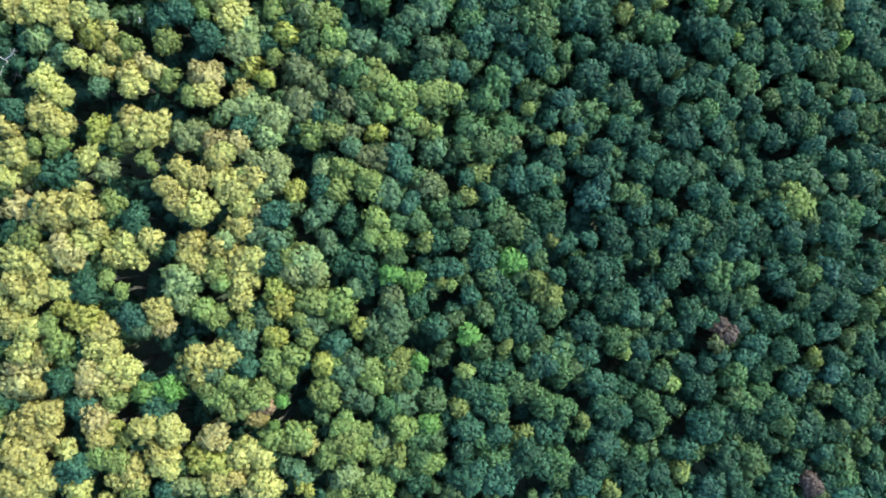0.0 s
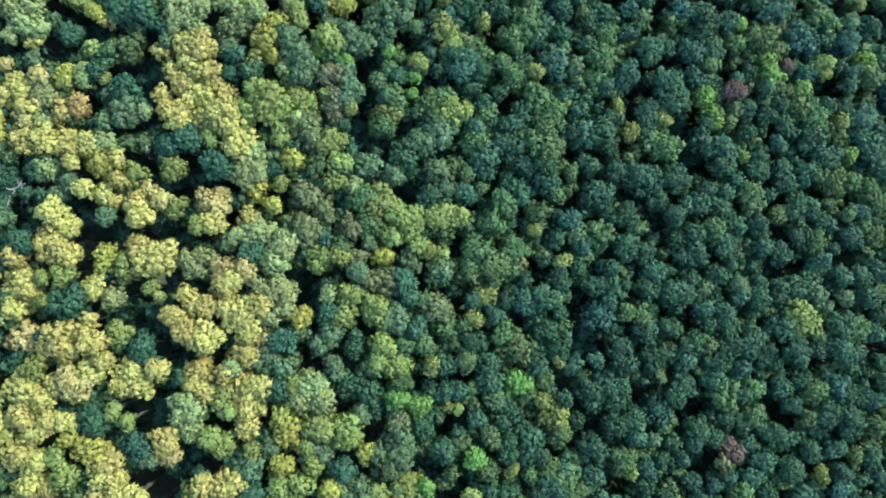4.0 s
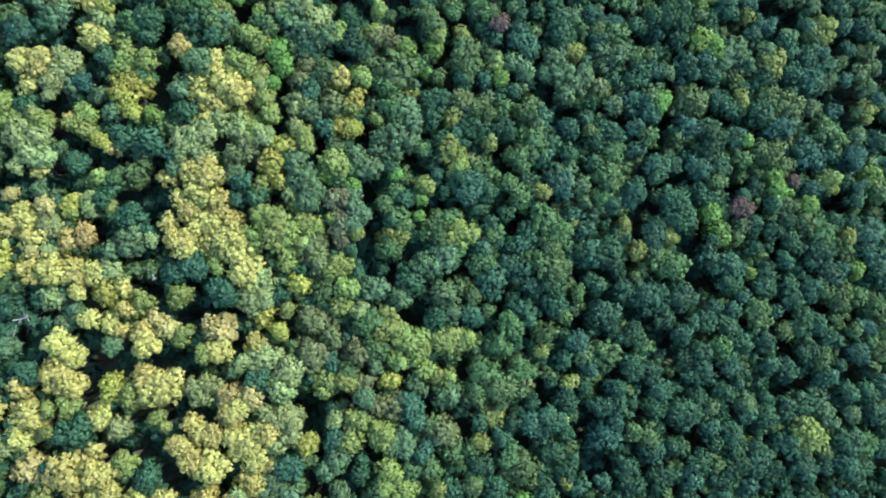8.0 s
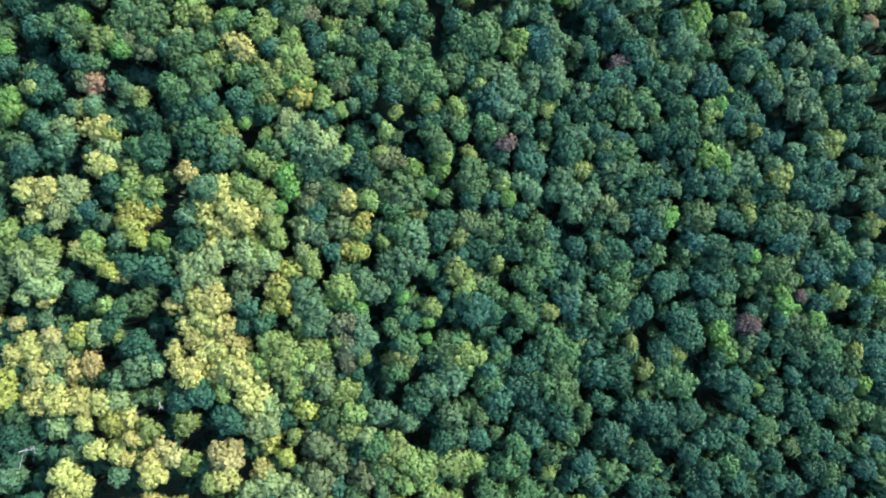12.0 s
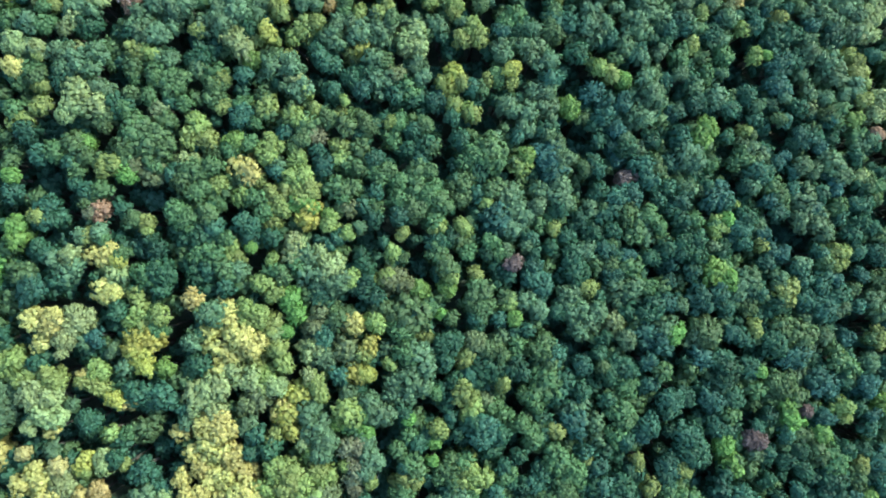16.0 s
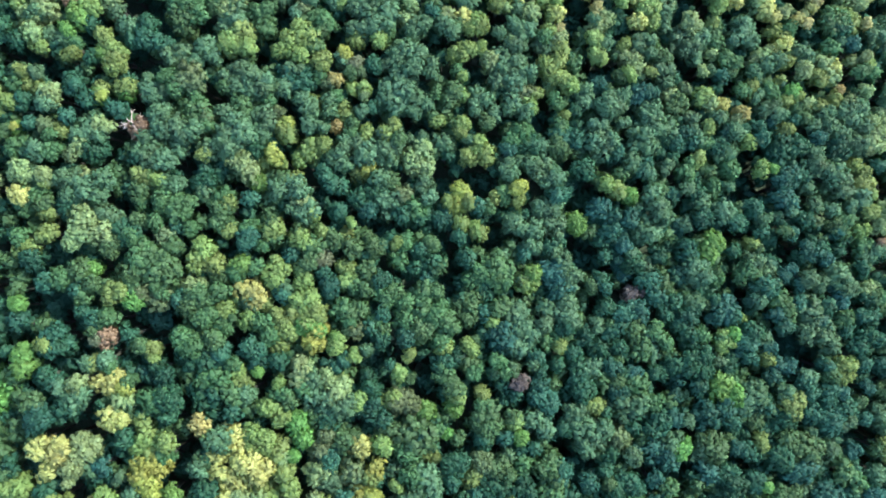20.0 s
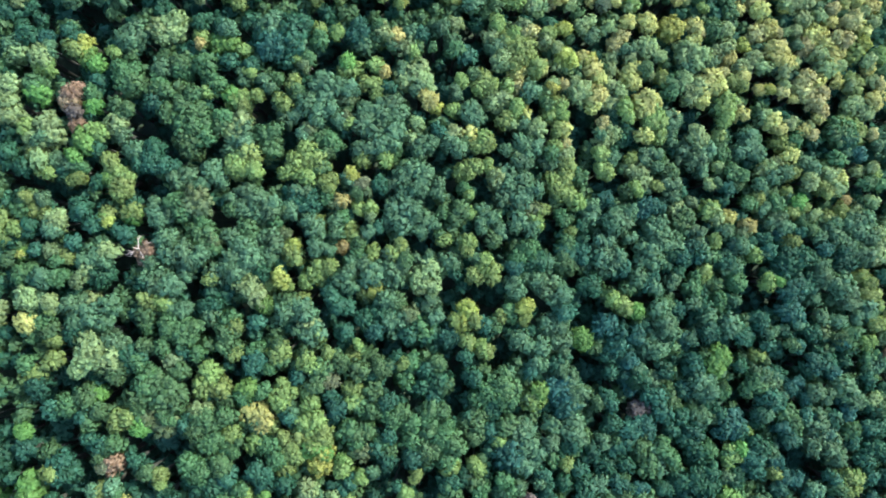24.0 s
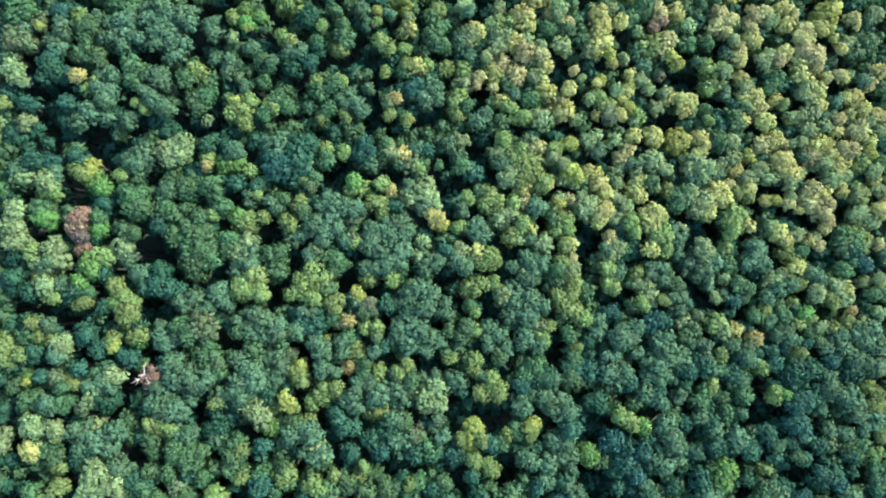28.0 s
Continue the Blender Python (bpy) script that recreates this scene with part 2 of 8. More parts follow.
def plant(kind, boughs, drop=0.0):
    """One tree of the kind whose crown is made of boughs (x, y, radius); drop: how far its top stays below the crown layer."""
    weight = sum(r * r for x, y, r in boughs)
    x, y = sum(a * r * r for a, b, r in boughs) / weight, sum(b * r * r for a, b, r in boughs) / weight
    reach = max(math.hypot(a - x, b - y) + r for a, b, r in boughs)
    base = ground_z(x, y)
    top = canopy(x, y) + 0.30 * (reach - 2.6) + rng.normal(0, 0.5) - drop
    tree = new(NAMES[kind])
    tree.location = (x, y, base)
    label, group = WORDS[kind]
    tagged(tree, label, "tree", group)
    for a, b, r in boughs:
        size = "large" if r > 3.0 else "middle" if r > 1.75 else "small"
        meshes = FORMS[kind, size]
        fall = 0.16 * math.hypot(a - x, b - y) ** 2 / reach + abs(rng.normal(0, 0.22)) * (len(boughs) > 1)
        r *= 1.18 if len(boughs) == 1 else 1.27
        deep = r * rng.uniform(0.9, 1.2)
        lean = rng.normal(0, 0.10, 2)
        crown = part("crown" if len(boughs) == 1 else "bough", meshes[rng.integers(len(meshes))], tree, LEAVES[kind])
        crown.matrix_basis = Matrix.LocRotScale((a - x, b - y, top - base - fall), Euler((lean[0], lean[1], rng.uniform(0, 6.28))), (r * rng.uniform(0.9, 1.12), r * rng.uniform(0.9, 1.12), deep))
    thick = 0.30 + 0.20 * reach
    trunk = part("trunk", TRUNKS[rng.integers(4)], tree, BARK)
    trunk.rotation_euler = (0, 0, rng.uniform(0, 6.28))
    trunk.scale = (thick, thick, (top - base) - 0.7 * min(reach, 3.5))
    return tree


def gathered(stand, widest=5.0, most=9):
    """Boughs that touch grow on one tree, up to the width of a large crown."""
    trees = []
    for x, y, r in sorted(stand, key=lambda o: -o[2]):
        for tree in trees:
            if len(tree) < most and any(math.hypot(x - a, y - b) < 0.98 * (r + c) for a, b, c in tree) and all(math.hypot(x - a, y - b) + r + c < 2 * widest for a, b, c in tree):
                tree.append((x, y, r))
                break
        else:
            trees.append([(x, y, r)])
    return trees


# ---- the boughs that make up the crowns: x, y, radius, by kind and by stretch of the flight ----
# kinds shifted by stretch, so their colours also stand in for sun and shade
STANDS = []
STANDS.append(("olive", [(-31.8, -34.6, 2.7), (-38.7, -33.4, 1.8), (-59.9, -32.2, 1.8), (-66.5, -31.6, 2.1), (-53.5, -31.1, 1.8), (-68.9, -30.5, 2.3), (-51.8, -30.4, 2.1), (-64.3, -30.1, 2.3), (-32.0, -30.1, 1.6), (-35.0, -29.8, 1.4), (-45.8, -29.6, 1.8), (-34.1, -29.0, 2.0), (-24.4, -28.5, 1.8), (-66.3, -28.2, 2.1), (-46.1, -27.4, 2.1), (-68.7, -26.2, 2.3), (-61.2, -26.0, 1.6), (-45.1, -24.4, 2.0), (-55.7, -24.3, 1.9), (-64.4, -24.0, 2.6), (-49.3, -23.5, 2.1), (-68.1, -21.9, 2.3), (-63.4, -20.6, 1.8), (-65.9, -20.4, 2.4), (-54.5, -16.9, 1.4), (-40.8, -16.3, 2.0), (-53.2, -16.1, 2.1), (-64.9, -16.1, 1.4), (-51.0, -14.6, 1.8), (-38.1, -13.8, 2.0), (-41.5, -13.5, 2.1), (-36.1, -13.5, 2.0)]))
STANDS.append(("olive", [(-53.5, -13.5, 2.3), (-40.6, -12.7, 1.3), (-64.6, -10.8, 1.9), (-53.7, -10.8, 1.4), (-56.2, -10.2, 1.8), (-67.1, -9.8, 2.3), (-54.9, -8.5, 2.3), (-65.2, -6.4, 1.4), (-46.3, -5.6, 2.0), (-67.7, -5.4, 2.3), (-33.6, -3.8, 2.0), (-65.5, -2.9, 1.9), (-33.1, -1.5, 2.4), (-60.4, -1.5, 1.9), (-63.3, -0.4, 1.9), (-67.0, 0.3, 2.1), (-30.7, 1.0, 2.2), (-39.4, 1.6, 1.3), (-33.3, 2.1, 2.5), (-41.1, 3.0, 2.0), (-64.4, 3.2, 2.1), (-52.2, 3.3, 1.6), (-49.6, 3.6, 1.8), (-67.2, 3.8, 2.3), (-61.8, 4.8, 1.8), (-36.6, 4.8, 1.3), (-41.0, 5.2, 2.0), (-50.8, 5.9, 2.0), (-46.4, 6.5, 1.6), (-56.7, 6.7, 2.3), (-33.4, 8.0, 2.0), (-54.8, 8.6, 1.2)]))
STANDS.append(("olive", [(-39.0, 10.7, 2.1), (-56.0, 10.9, 2.1), (-31.9, 11.1, 2.0), (-60.6, 11.6, 2.8), (-41.9, 12.5, 1.5), (-33.5, 13.9, 2.2), (-43.9, 14.4, 1.5), (-56.7, 14.7, 1.2), (-35.8, 14.8, 1.6), (-30.0, 15.1, 1.8), (-38.4, 15.4, 1.4), (-40.8, 15.6, 1.5), (-67.9, 17.3, 1.9), (-41.9, 18.0, 1.3), (-35.9, 18.1, 1.8), (-55.6, 20.0, 2.0), (-34.3, 20.1, 1.5), (-66.8, 20.9, 2.4), (-48.1, 23.1, 2.7), (-45.0, 23.9, 2.3), (-67.1, 25.2, 1.7), (-59.5, 25.4, 1.9), (-49.2, 25.9, 1.6), (-62.2, 26.4, 2.3), (-36.9, 29.1, 2.0), (-60.0, 29.3, 2.1), (-31.8, 29.6, 1.8), (-48.3, 31.0, 2.0), (-60.5, 32.0, 1.9), (-52.2, 33.0, 1.2), (-48.5, 33.4, 1.5), (-53.6, 34.5, 1.5)]))
STANDS.append(("olive", [(-56.3, 35.4, 1.3), (-51.2, 36.5, 1.3), (-58.2, 39.7, 1.2), (-51.2, 40.0, 1.5), (-55.5, 42.1, 1.6), (-32.0, 42.2, 2.2), (-58.7, 43.3, 2.1), (-62.0, 43.4, 2.1), (-65.4, 43.5, 2.2), (-41.4, 45.1, 1.3), (-34.0, 45.1, 2.2), (-37.9, 46.2, 2.0), (-42.2, 46.5, 1.8), (-35.2, 47.0, 1.3), (-33.4, 47.4, 2.0), (-39.5, 49.1, 2.2), (-65.0, 49.1, 1.9), (-36.8, 49.4, 1.6), (-34.6, 49.7, 2.2), (-43.8, 49.7, 1.4), (-67.9, 51.0, 1.6), (-40.7, 51.4, 1.4), (-65.7, 52.3, 1.8), (-35.8, 52.5, 2.0), (-38.0, 53.1, 2.2), (-41.9, 53.3, 1.4), (-39.6, 55.4, 1.5), (-43.2, 57.4, 1.6), (-37.3, 58.1, 2.0), (-39.5, 58.2, 1.6), (-28.4, 58.6, 1.1), (-63.2, 59.4, 1.2)]))
STANDS.append(("olive", [(-27.4, 59.9, 1.3), (-37.8, 66.3, 2.2), (-58.0, 67.5, 1.1), (-36.3, 69.0, 2.4), (-38.4, 70.5, 1.5), (-32.2, 70.8, 2.0), (-33.6, 71.3, 1.6), (-15.0, 72.9, 1.5), (-64.1, 73.2, 1.4), (-37.7, 73.2, 1.8), (-34.7, 74.1, 1.6), (-36.0, 75.5, 2.2), (-62.7, 76.3, 1.8), (-65.1, 77.2, 1.6), (-61.3, 77.8, 1.0), (-53.0, 79.8, 1.4), (-54.4, 80.5, 1.6), (-55.6, 86.4, 1.3), (-53.5, 86.7, 1.8), (-30.7, 98.3, 1.7), (-32.4, 99.8, 1.7), (-66.2, 116.9, 1.4), (51.6, 127.5, 1.2), (72.9, 133.6, 1.6), (63.5, 137.6, 1.4), (67.1, 142.6, 1.2), (36.9, 142.7, 1.6), (62.2, 142.8, 1.0), (6.4, 143.8, 1.5), (61.3, 144.4, 1.4), (22.8, 144.5, 1.1), (69.9, 144.6, 1.0)]))
STANDS.append(("olive", [(55.0, 146.1, 1.2), (80.5, 147.3, 1.7), (37.3, 147.7, 1.6), (15.5, 147.9, 1.2), (65.3, 148.3, 0.8), (28.1, 148.5, 1.4), (37.9, 148.7, 1.8), (14.6, 148.9, 1.6), (47.8, 148.9, 1.4), (38.4, 149.2, 1.0), (-0.4, 149.8, 1.2), (28.7, 150.0, 1.4), (59.6, 150.6, 1.0), (69.9, 150.8, 1.8), (-1.3, 150.8, 1.1), (48.5, 150.9, 1.6), (50.6, 151.4, 1.6), (74.3, 151.7, 1.2), (35.5, 152.3, 1.2), (56.0, 152.7, 1.2), (49.7, 152.9, 1.6), (34.6, 153.3, 1.4), (29.4, 153.4, 1.2), (80.4, 153.5, 1.2), (15.0, 154.8, 1.8), (35.7, 154.8, 1.4), (73.4, 154.8, 1.9), (28.5, 155.0, 1.6), (63.7, 155.6, 1.8), (19.5, 155.7, 1.4), (53.6, 156.4, 1.6), (74.1, 156.8, 1.6)]))
STANDS.append(("olive", [(27.1, 157.0, 1.2), (62.2, 157.2, 1.6), (72.1, 158.5, 1.2), (46.9, 159.1, 1.4), (70.0, 159.6, 2.1), (71.6, 160.0, 1.6), (79.9, 160.9, 1.7), (61.5, 161.3, 1.4), (47.7, 162.1, 1.4), (73.5, 162.6, 1.2), (39.3, 162.8, 1.6), (35.2, 162.9, 1.4), (60.0, 164.7, 1.4), (56.2, 165.4, 1.2), (81.8, 165.4, 1.5), (76.9, 165.6, 1.0), (79.1, 166.6, 1.2), (32.7, 166.7, 1.0), (69.9, 166.9, 1.0), (44.7, 167.3, 1.2), (29.2, 167.3, 1.0), (70.5, 167.4, 1.2), (23.1, 168.0, 1.6), (78.2, 168.2, 1.5), (76.0, 168.3, 0.8), (45.8, 168.3, 1.4), (58.6, 168.4, 1.6), (62.4, 168.7, 1.2), (44.9, 169.3, 1.2), (42.2, 169.4, 1.2), (56.6, 169.5, 1.2), (70.6, 169.5, 1.6)]))
STANDS.append(("olive", [(33.9, 169.7, 1.0), (12.2, 169.8, 1.4), (58.2, 169.9, 1.6), (20.8, 171.1, 1.4), (34.6, 171.2, 1.0), (24.3, 171.5, 1.2), (76.3, 172.4, 1.0), (56.3, 172.6, 1.4), (19.9, 172.6, 1.4), (67.6, 172.7, 1.6), (29.0, 172.8, 0.8), (82.5, 173.3, 1.5), (35.3, 174.2, 1.0), (11.5, 174.8, 1.8), (67.3, 175.3, 1.6), (20.1, 175.6, 1.4), (-2.0, 176.1, 1.3), (56.0, 176.2, 1.4), (32.3, 176.3, 0.8), (64.7, 177.0, 1.4), (42.8, 177.5, 1.0), (75.7, 177.7, 1.0), (29.4, 178.3, 1.4), (14.3, 179.7, 1.8), (74.7, 179.8, 0.8), (31.0, 179.8, 1.4), (59.0, 180.2, 1.4), (29.5, 180.4, 1.8), (72.2, 182.0, 1.4), (65.6, 182.1, 1.4), (8.5, 182.2, 1.4), (30.7, 182.4, 1.6)]))
STANDS.append(("olive", [(-3.1, 182.4, 1.0), (17.6, 183.6, 1.2), (34.4, 183.8, 1.2), (30.3, 184.9, 1.8), (16.6, 185.1, 1.6), (65.3, 185.3, 1.4), (45.0, 185.7, 1.4)]))
STANDS.append(("pale", [(-41.7, -34.0, 1.4), (-18.0, -33.7, 1.8), (-43.9, -33.4, 1.6), (-42.3, -3.6, 1.8), (-21.1, -1.0, 1.6), (-42.6, -0.9, 2.2), (-24.6, -0.7, 2.0), (-22.8, 0.5, 2.4), (-34.9, 5.4, 1.6), (-28.8, 12.8, 1.6), (-27.3, 15.4, 2.4), (-19.6, 16.0, 1.5), (-29.4, 17.4, 2.2), (-53.5, 18.0, 1.8), (-28.0, 21.0, 2.0), (-40.9, 22.3, 2.1), (-38.3, 23.6, 1.2), (-26.8, 24.1, 2.2), (-32.9, 26.7, 1.8), (-29.7, 27.0, 2.2), (-14.1, 33.9, 1.3), (-29.7, 36.6, 1.6), (-32.1, 37.6, 2.4), (-62.2, 38.9, 2.1), (-30.3, 40.3, 2.2), (-52.9, 42.9, 2.1), (-36.2, 45.2, 1.3), (-62.2, 46.3, 1.6), (-46.5, 47.2, 1.1), (-61.7, 49.8, 1.8), (-63.8, 49.9, 1.4), (-62.4, 51.6, 1.8)]))
STANDS.append(("pale", [(-55.5, 52.6, 1.2), (-24.6, 53.8, 1.3), (-56.0, 54.4, 1.4), (-66.3, 59.8, 1.1), (-37.6, 60.4, 1.5), (-40.2, 61.4, 1.8), (-62.4, 61.4, 1.6), (-64.5, 62.0, 2.1), (-38.8, 63.2, 2.0), (-28.6, 63.7, 1.8), (-41.4, 63.7, 1.6), (-37.0, 64.0, 1.6), (-23.2, 64.4, 1.3), (-32.5, 64.8, 2.0), (-63.1, 65.0, 1.8), (-65.6, 65.2, 2.0), (-35.1, 66.2, 1.5), (-22.0, 68.6, 2.2), (-60.9, 71.2, 0.9), (-28.2, 71.6, 1.3), (-60.7, 73.5, 1.8), (-58.6, 76.1, 2.0), (-18.6, 81.6, 2.4), (-52.6, 83.2, 2.2), (-24.7, 84.6, 1.7), (-20.6, 84.8, 1.3), (-23.3, 85.4, 1.9), (-59.0, 86.4, 1.4), (-24.1, 87.3, 1.7), (77.1, 93.1, 1.2), (-40.7, 100.6, 2.0), (80.2, 104.3, 1.8)]))
STANDS.append(("pale", [(80.9, 106.4, 1.4), (-58.9, 109.5, 1.4), (-54.6, 109.8, 2.3), (-57.6, 110.3, 1.8), (-56.2, 111.6, 2.2), (-23.6, 114.4, 1.5), (-3.9, 118.2, 1.5), (-2.0, 118.7, 1.5), (78.6, 118.9, 1.4), (-31.0, 119.2, 1.7), (-57.6, 119.8, 1.6), (79.8, 119.9, 1.9), (-4.2, 120.2, 1.9), (-62.6, 120.4, 1.4), (-65.6, 120.5, 1.8), (-32.2, 120.7, 1.8), (80.9, 120.9, 1.2), (-2.7, 121.6, 1.7), (79.7, 123.0, 1.2), (-33.0, 123.0, 1.5), (-56.9, 124.4, 1.4), (76.2, 126.8, 1.6), (67.5, 127.2, 1.0), (48.9, 127.6, 1.4), (-54.4, 127.8, 1.6), (79.1, 129.2, 1.2), (42.3, 129.5, 1.4), (72.2, 132.1, 1.6), (-60.6, 132.6, 1.3), (66.9, 132.9, 1.6), (-61.5, 133.1, 1.4), (48.3, 133.7, 1.0)]))
STANDS.append(("pale", [(70.8, 134.2, 1.4), (76.8, 134.5, 1.0), (36.4, 134.7, 1.6), (79.0, 134.9, 1.2), (58.5, 135.3, 1.4), (61.2, 135.7, 1.6), (60.2, 136.2, 1.4), (35.5, 136.3, 1.8), (10.4, 136.3, 1.7), (50.6, 136.6, 1.0), (34.5, 137.3, 1.6), (22.5, 140.3, 1.4), (14.1, 140.6, 1.4), (29.7, 142.0, 1.6), (46.8, 142.4, 2.0), (-63.2, 142.6, 1.4), (68.2, 143.1, 1.0), (30.8, 143.4, 1.8), (64.5, 143.7, 1.2), (-3.6, 144.1, 1.5), (17.8, 144.4, 1.4), (3.1, 144.4, 1.7), (79.2, 145.2, 1.7), (18.3, 145.3, 1.2), (-63.9, 145.4, 1.1), (60.8, 145.4, 1.6), (13.4, 145.5, 1.0), (60.3, 145.9, 1.0), (-3.1, 146.0, 1.3), (-65.1, 146.3, 1.3), (-33.4, 146.5, 1.7), (-61.3, 146.6, 1.6)]))
STANDS.append(("pale", [(78.3, 146.8, 2.1), (77.2, 146.9, 1.4), (54.0, 147.2, 1.6), (-51.0, 147.6, 1.6), (-62.1, 148.0, 1.8), (-32.5, 148.4, 1.7), (30.7, 149.4, 1.6), (10.7, 150.0, 1.4), (45.8, 150.0, 1.8), (-66.7, 150.0, 1.4), (-67.9, 150.0, 1.4), (32.8, 150.4, 1.4), (63.9, 150.4, 1.2), (11.7, 150.4, 1.7), (26.2, 150.5, 1.6), (76.4, 150.5, 1.2), (20.2, 151.2, 1.0), (80.8, 151.4, 1.2), (46.9, 151.5, 1.8), (25.3, 151.6, 1.8), (44.9, 152.0, 1.4), (-67.6, 152.3, 1.8), (31.4, 152.4, 1.4), (20.8, 152.7, 1.0), (-0.8, 152.7, 1.3), (13.9, 153.3, 1.4), (63.6, 153.5, 1.4), (38.7, 153.7, 1.0), (-4.0, 153.8, 1.7), (71.7, 153.8, 1.6), (-1.6, 154.2, 1.7), (75.0, 154.2, 1.2)]))
STANDS.append(("pale", [(-67.3, 154.5, 1.6), (80.0, 154.6, 1.4), (59.9, 154.7, 1.4), (56.7, 154.8, 1.6), (32.1, 154.9, 1.0), (66.4, 155.0, 1.0), (24.0, 155.6, 1.2), (-3.0, 155.7, 1.7), (22.0, 156.1, 1.2), (58.4, 156.3, 1.6), (71.4, 156.4, 1.6), (47.8, 156.5, 1.8), (40.5, 156.7, 1.2), (12.1, 156.8, 1.8), (35.3, 156.8, 1.2), (32.3, 157.2, 1.2), (51.6, 157.4, 1.4), (45.8, 157.6, 1.8), (38.5, 157.7, 1.8), (53.2, 158.4, 1.4), (22.2, 159.1, 1.0), (-62.5, 159.2, 1.8), (-66.3, 159.9, 1.6), (20.3, 160.1, 1.4), (64.8, 160.5, 0.8), (67.0, 160.9, 1.0), (53.9, 161.0, 1.4), (10.9, 161.2, 1.6), (-7.4, 161.5, 1.5), (82.2, 162.4, 1.2), (31.6, 162.4, 1.4), (27.5, 162.5, 1.8)]))
STANDS.append(("pale", [(68.0, 162.7, 1.2), (-42.4, 163.0, 2.0), (4.7, 163.3, 1.4), (-44.1, 163.5, 1.8), (71.8, 163.7, 1.4), (80.0, 163.9, 1.2), (-41.5, 164.0, 1.7), (67.0, 165.0, 1.4), (64.9, 165.5, 1.0), (35.7, 165.6, 1.0), (68.7, 165.9, 1.4), (19.4, 166.1, 1.4), (25.5, 166.4, 1.0), (18.0, 166.7, 1.6), (46.8, 167.2, 1.2), (57.0, 167.9, 1.0), (39.5, 168.0, 1.2), (-65.3, 169.1, 1.3), (67.9, 169.6, 1.9), (27.3, 169.9, 1.0), (41.8, 170.4, 1.2), (56.7, 171.0, 1.4), (38.2, 171.1, 1.0), (32.5, 171.2, 1.2), (37.3, 172.6, 1.2), (26.5, 173.4, 0.8), (52.6, 173.7, 1.2), (6.1, 173.9, 1.4), (18.0, 174.6, 1.6), (61.3, 175.0, 1.2), (60.8, 176.0, 1.4), (-66.3, 176.4, 1.3)]))
STANDS.append(("pale", [(34.4, 176.7, 1.0), (62.5, 177.0, 1.4), (9.7, 177.8, 1.0), (-67.1, 178.2, 1.4), (27.9, 178.4, 1.2), (23.8, 178.5, 1.0), (77.4, 178.7, 1.5), (-0.9, 179.0, 1.0), (19.6, 179.4, 1.0), (22.8, 179.5, 1.4), (11.8, 179.7, 1.6), (55.2, 179.8, 1.2), (17.4, 180.6, 1.2), (12.9, 181.2, 2.0), (37.4, 181.7, 1.1), (7.0, 181.8, 1.8), (-32.4, 182.0, 0.9), (46.4, 182.6, 1.2), (11.1, 183.7, 1.2), (62.5, 183.8, 1.4), (83.4, 184.3, 1.5), (22.7, 184.5, 1.2), (-2.9, 185.3, 0.9), (33.0, 185.9, 1.2), (6.3, 186.2, 1.4), (23.3, 186.5, 1.4), (12.3, 186.6, 1.2)]))
STANDS.append(("sage", [(69.6, -45.3, 1.4), (-19.4, -34.9, 1.6), (-26.0, -33.3, 1.6), (-28.1, -31.8, 1.3), (73.4, -30.2, 2.4), (-57.1, -28.1, 1.4), (-8.2, -23.1, 2.4), (-14.6, -22.1, 1.5), (-16.8, -21.5, 2.0), (-17.5, -17.7, 1.7), (-37.9, -16.1, 1.6), (-16.0, -15.6, 2.2), (33.9, -12.3, 1.2), (-9.4, -11.0, 1.9), (-33.1, -10.6, 1.8), (-12.5, -10.3, 1.7), (-24.2, -9.4, 1.5), (-22.4, -9.1, 2.0), (-8.8, -8.7, 2.2), (-48.5, -8.5, 1.4), (-29.9, -7.7, 1.6), (-15.4, -4.1, 1.5), (-19.0, 4.0, 1.8), (-27.0, 4.4, 1.6), (-30.0, 6.4, 2.2), (-21.0, 7.8, 1.5), (66.8, 8.3, 1.4), (70.6, 9.6, 1.4), (-19.5, 10.0, 1.8), (-8.6, 10.3, 1.7), (66.0, 10.9, 1.6), (51.4, 12.6, 1.8)]))
STANDS.append(("sage", [(-8.9, 12.7, 2.0), (44.8, 12.9, 1.4), (-1.1, 18.4, 2.3), (-14.5, 19.3, 1.5), (-5.9, 20.5, 1.9), (21.9, 23.7, 1.7), (-12.8, 24.5, 1.5), (-53.4, 30.9, 1.5), (0.7, 32.5, 1.9), (-60.6, 34.7, 1.3), (-0.0, 35.4, 2.1), (-7.5, 35.6, 1.9), (-12.1, 36.7, 2.2), (-59.4, 36.8, 1.8), (-2.5, 40.7, 2.3), (0.8, 41.8, 1.9), (53.6, 44.6, 1.8), (-52.9, 46.6, 1.4), (-50.4, 46.9, 2.0), (-15.0, 48.2, 1.3), (24.8, 50.0, 1.4), (-13.9, 50.0, 1.7), (-21.6, 52.3, 1.5), (-14.3, 52.4, 1.9), (24.5, 52.9, 1.7), (21.6, 54.5, 2.7), (-21.0, 54.6, 1.8), (-22.7, 56.0, 2.2), (-63.1, 56.1, 1.2), (-12.2, 57.0, 2.1), (-33.4, 57.4, 1.6), (48.3, 57.8, 1.6)]))
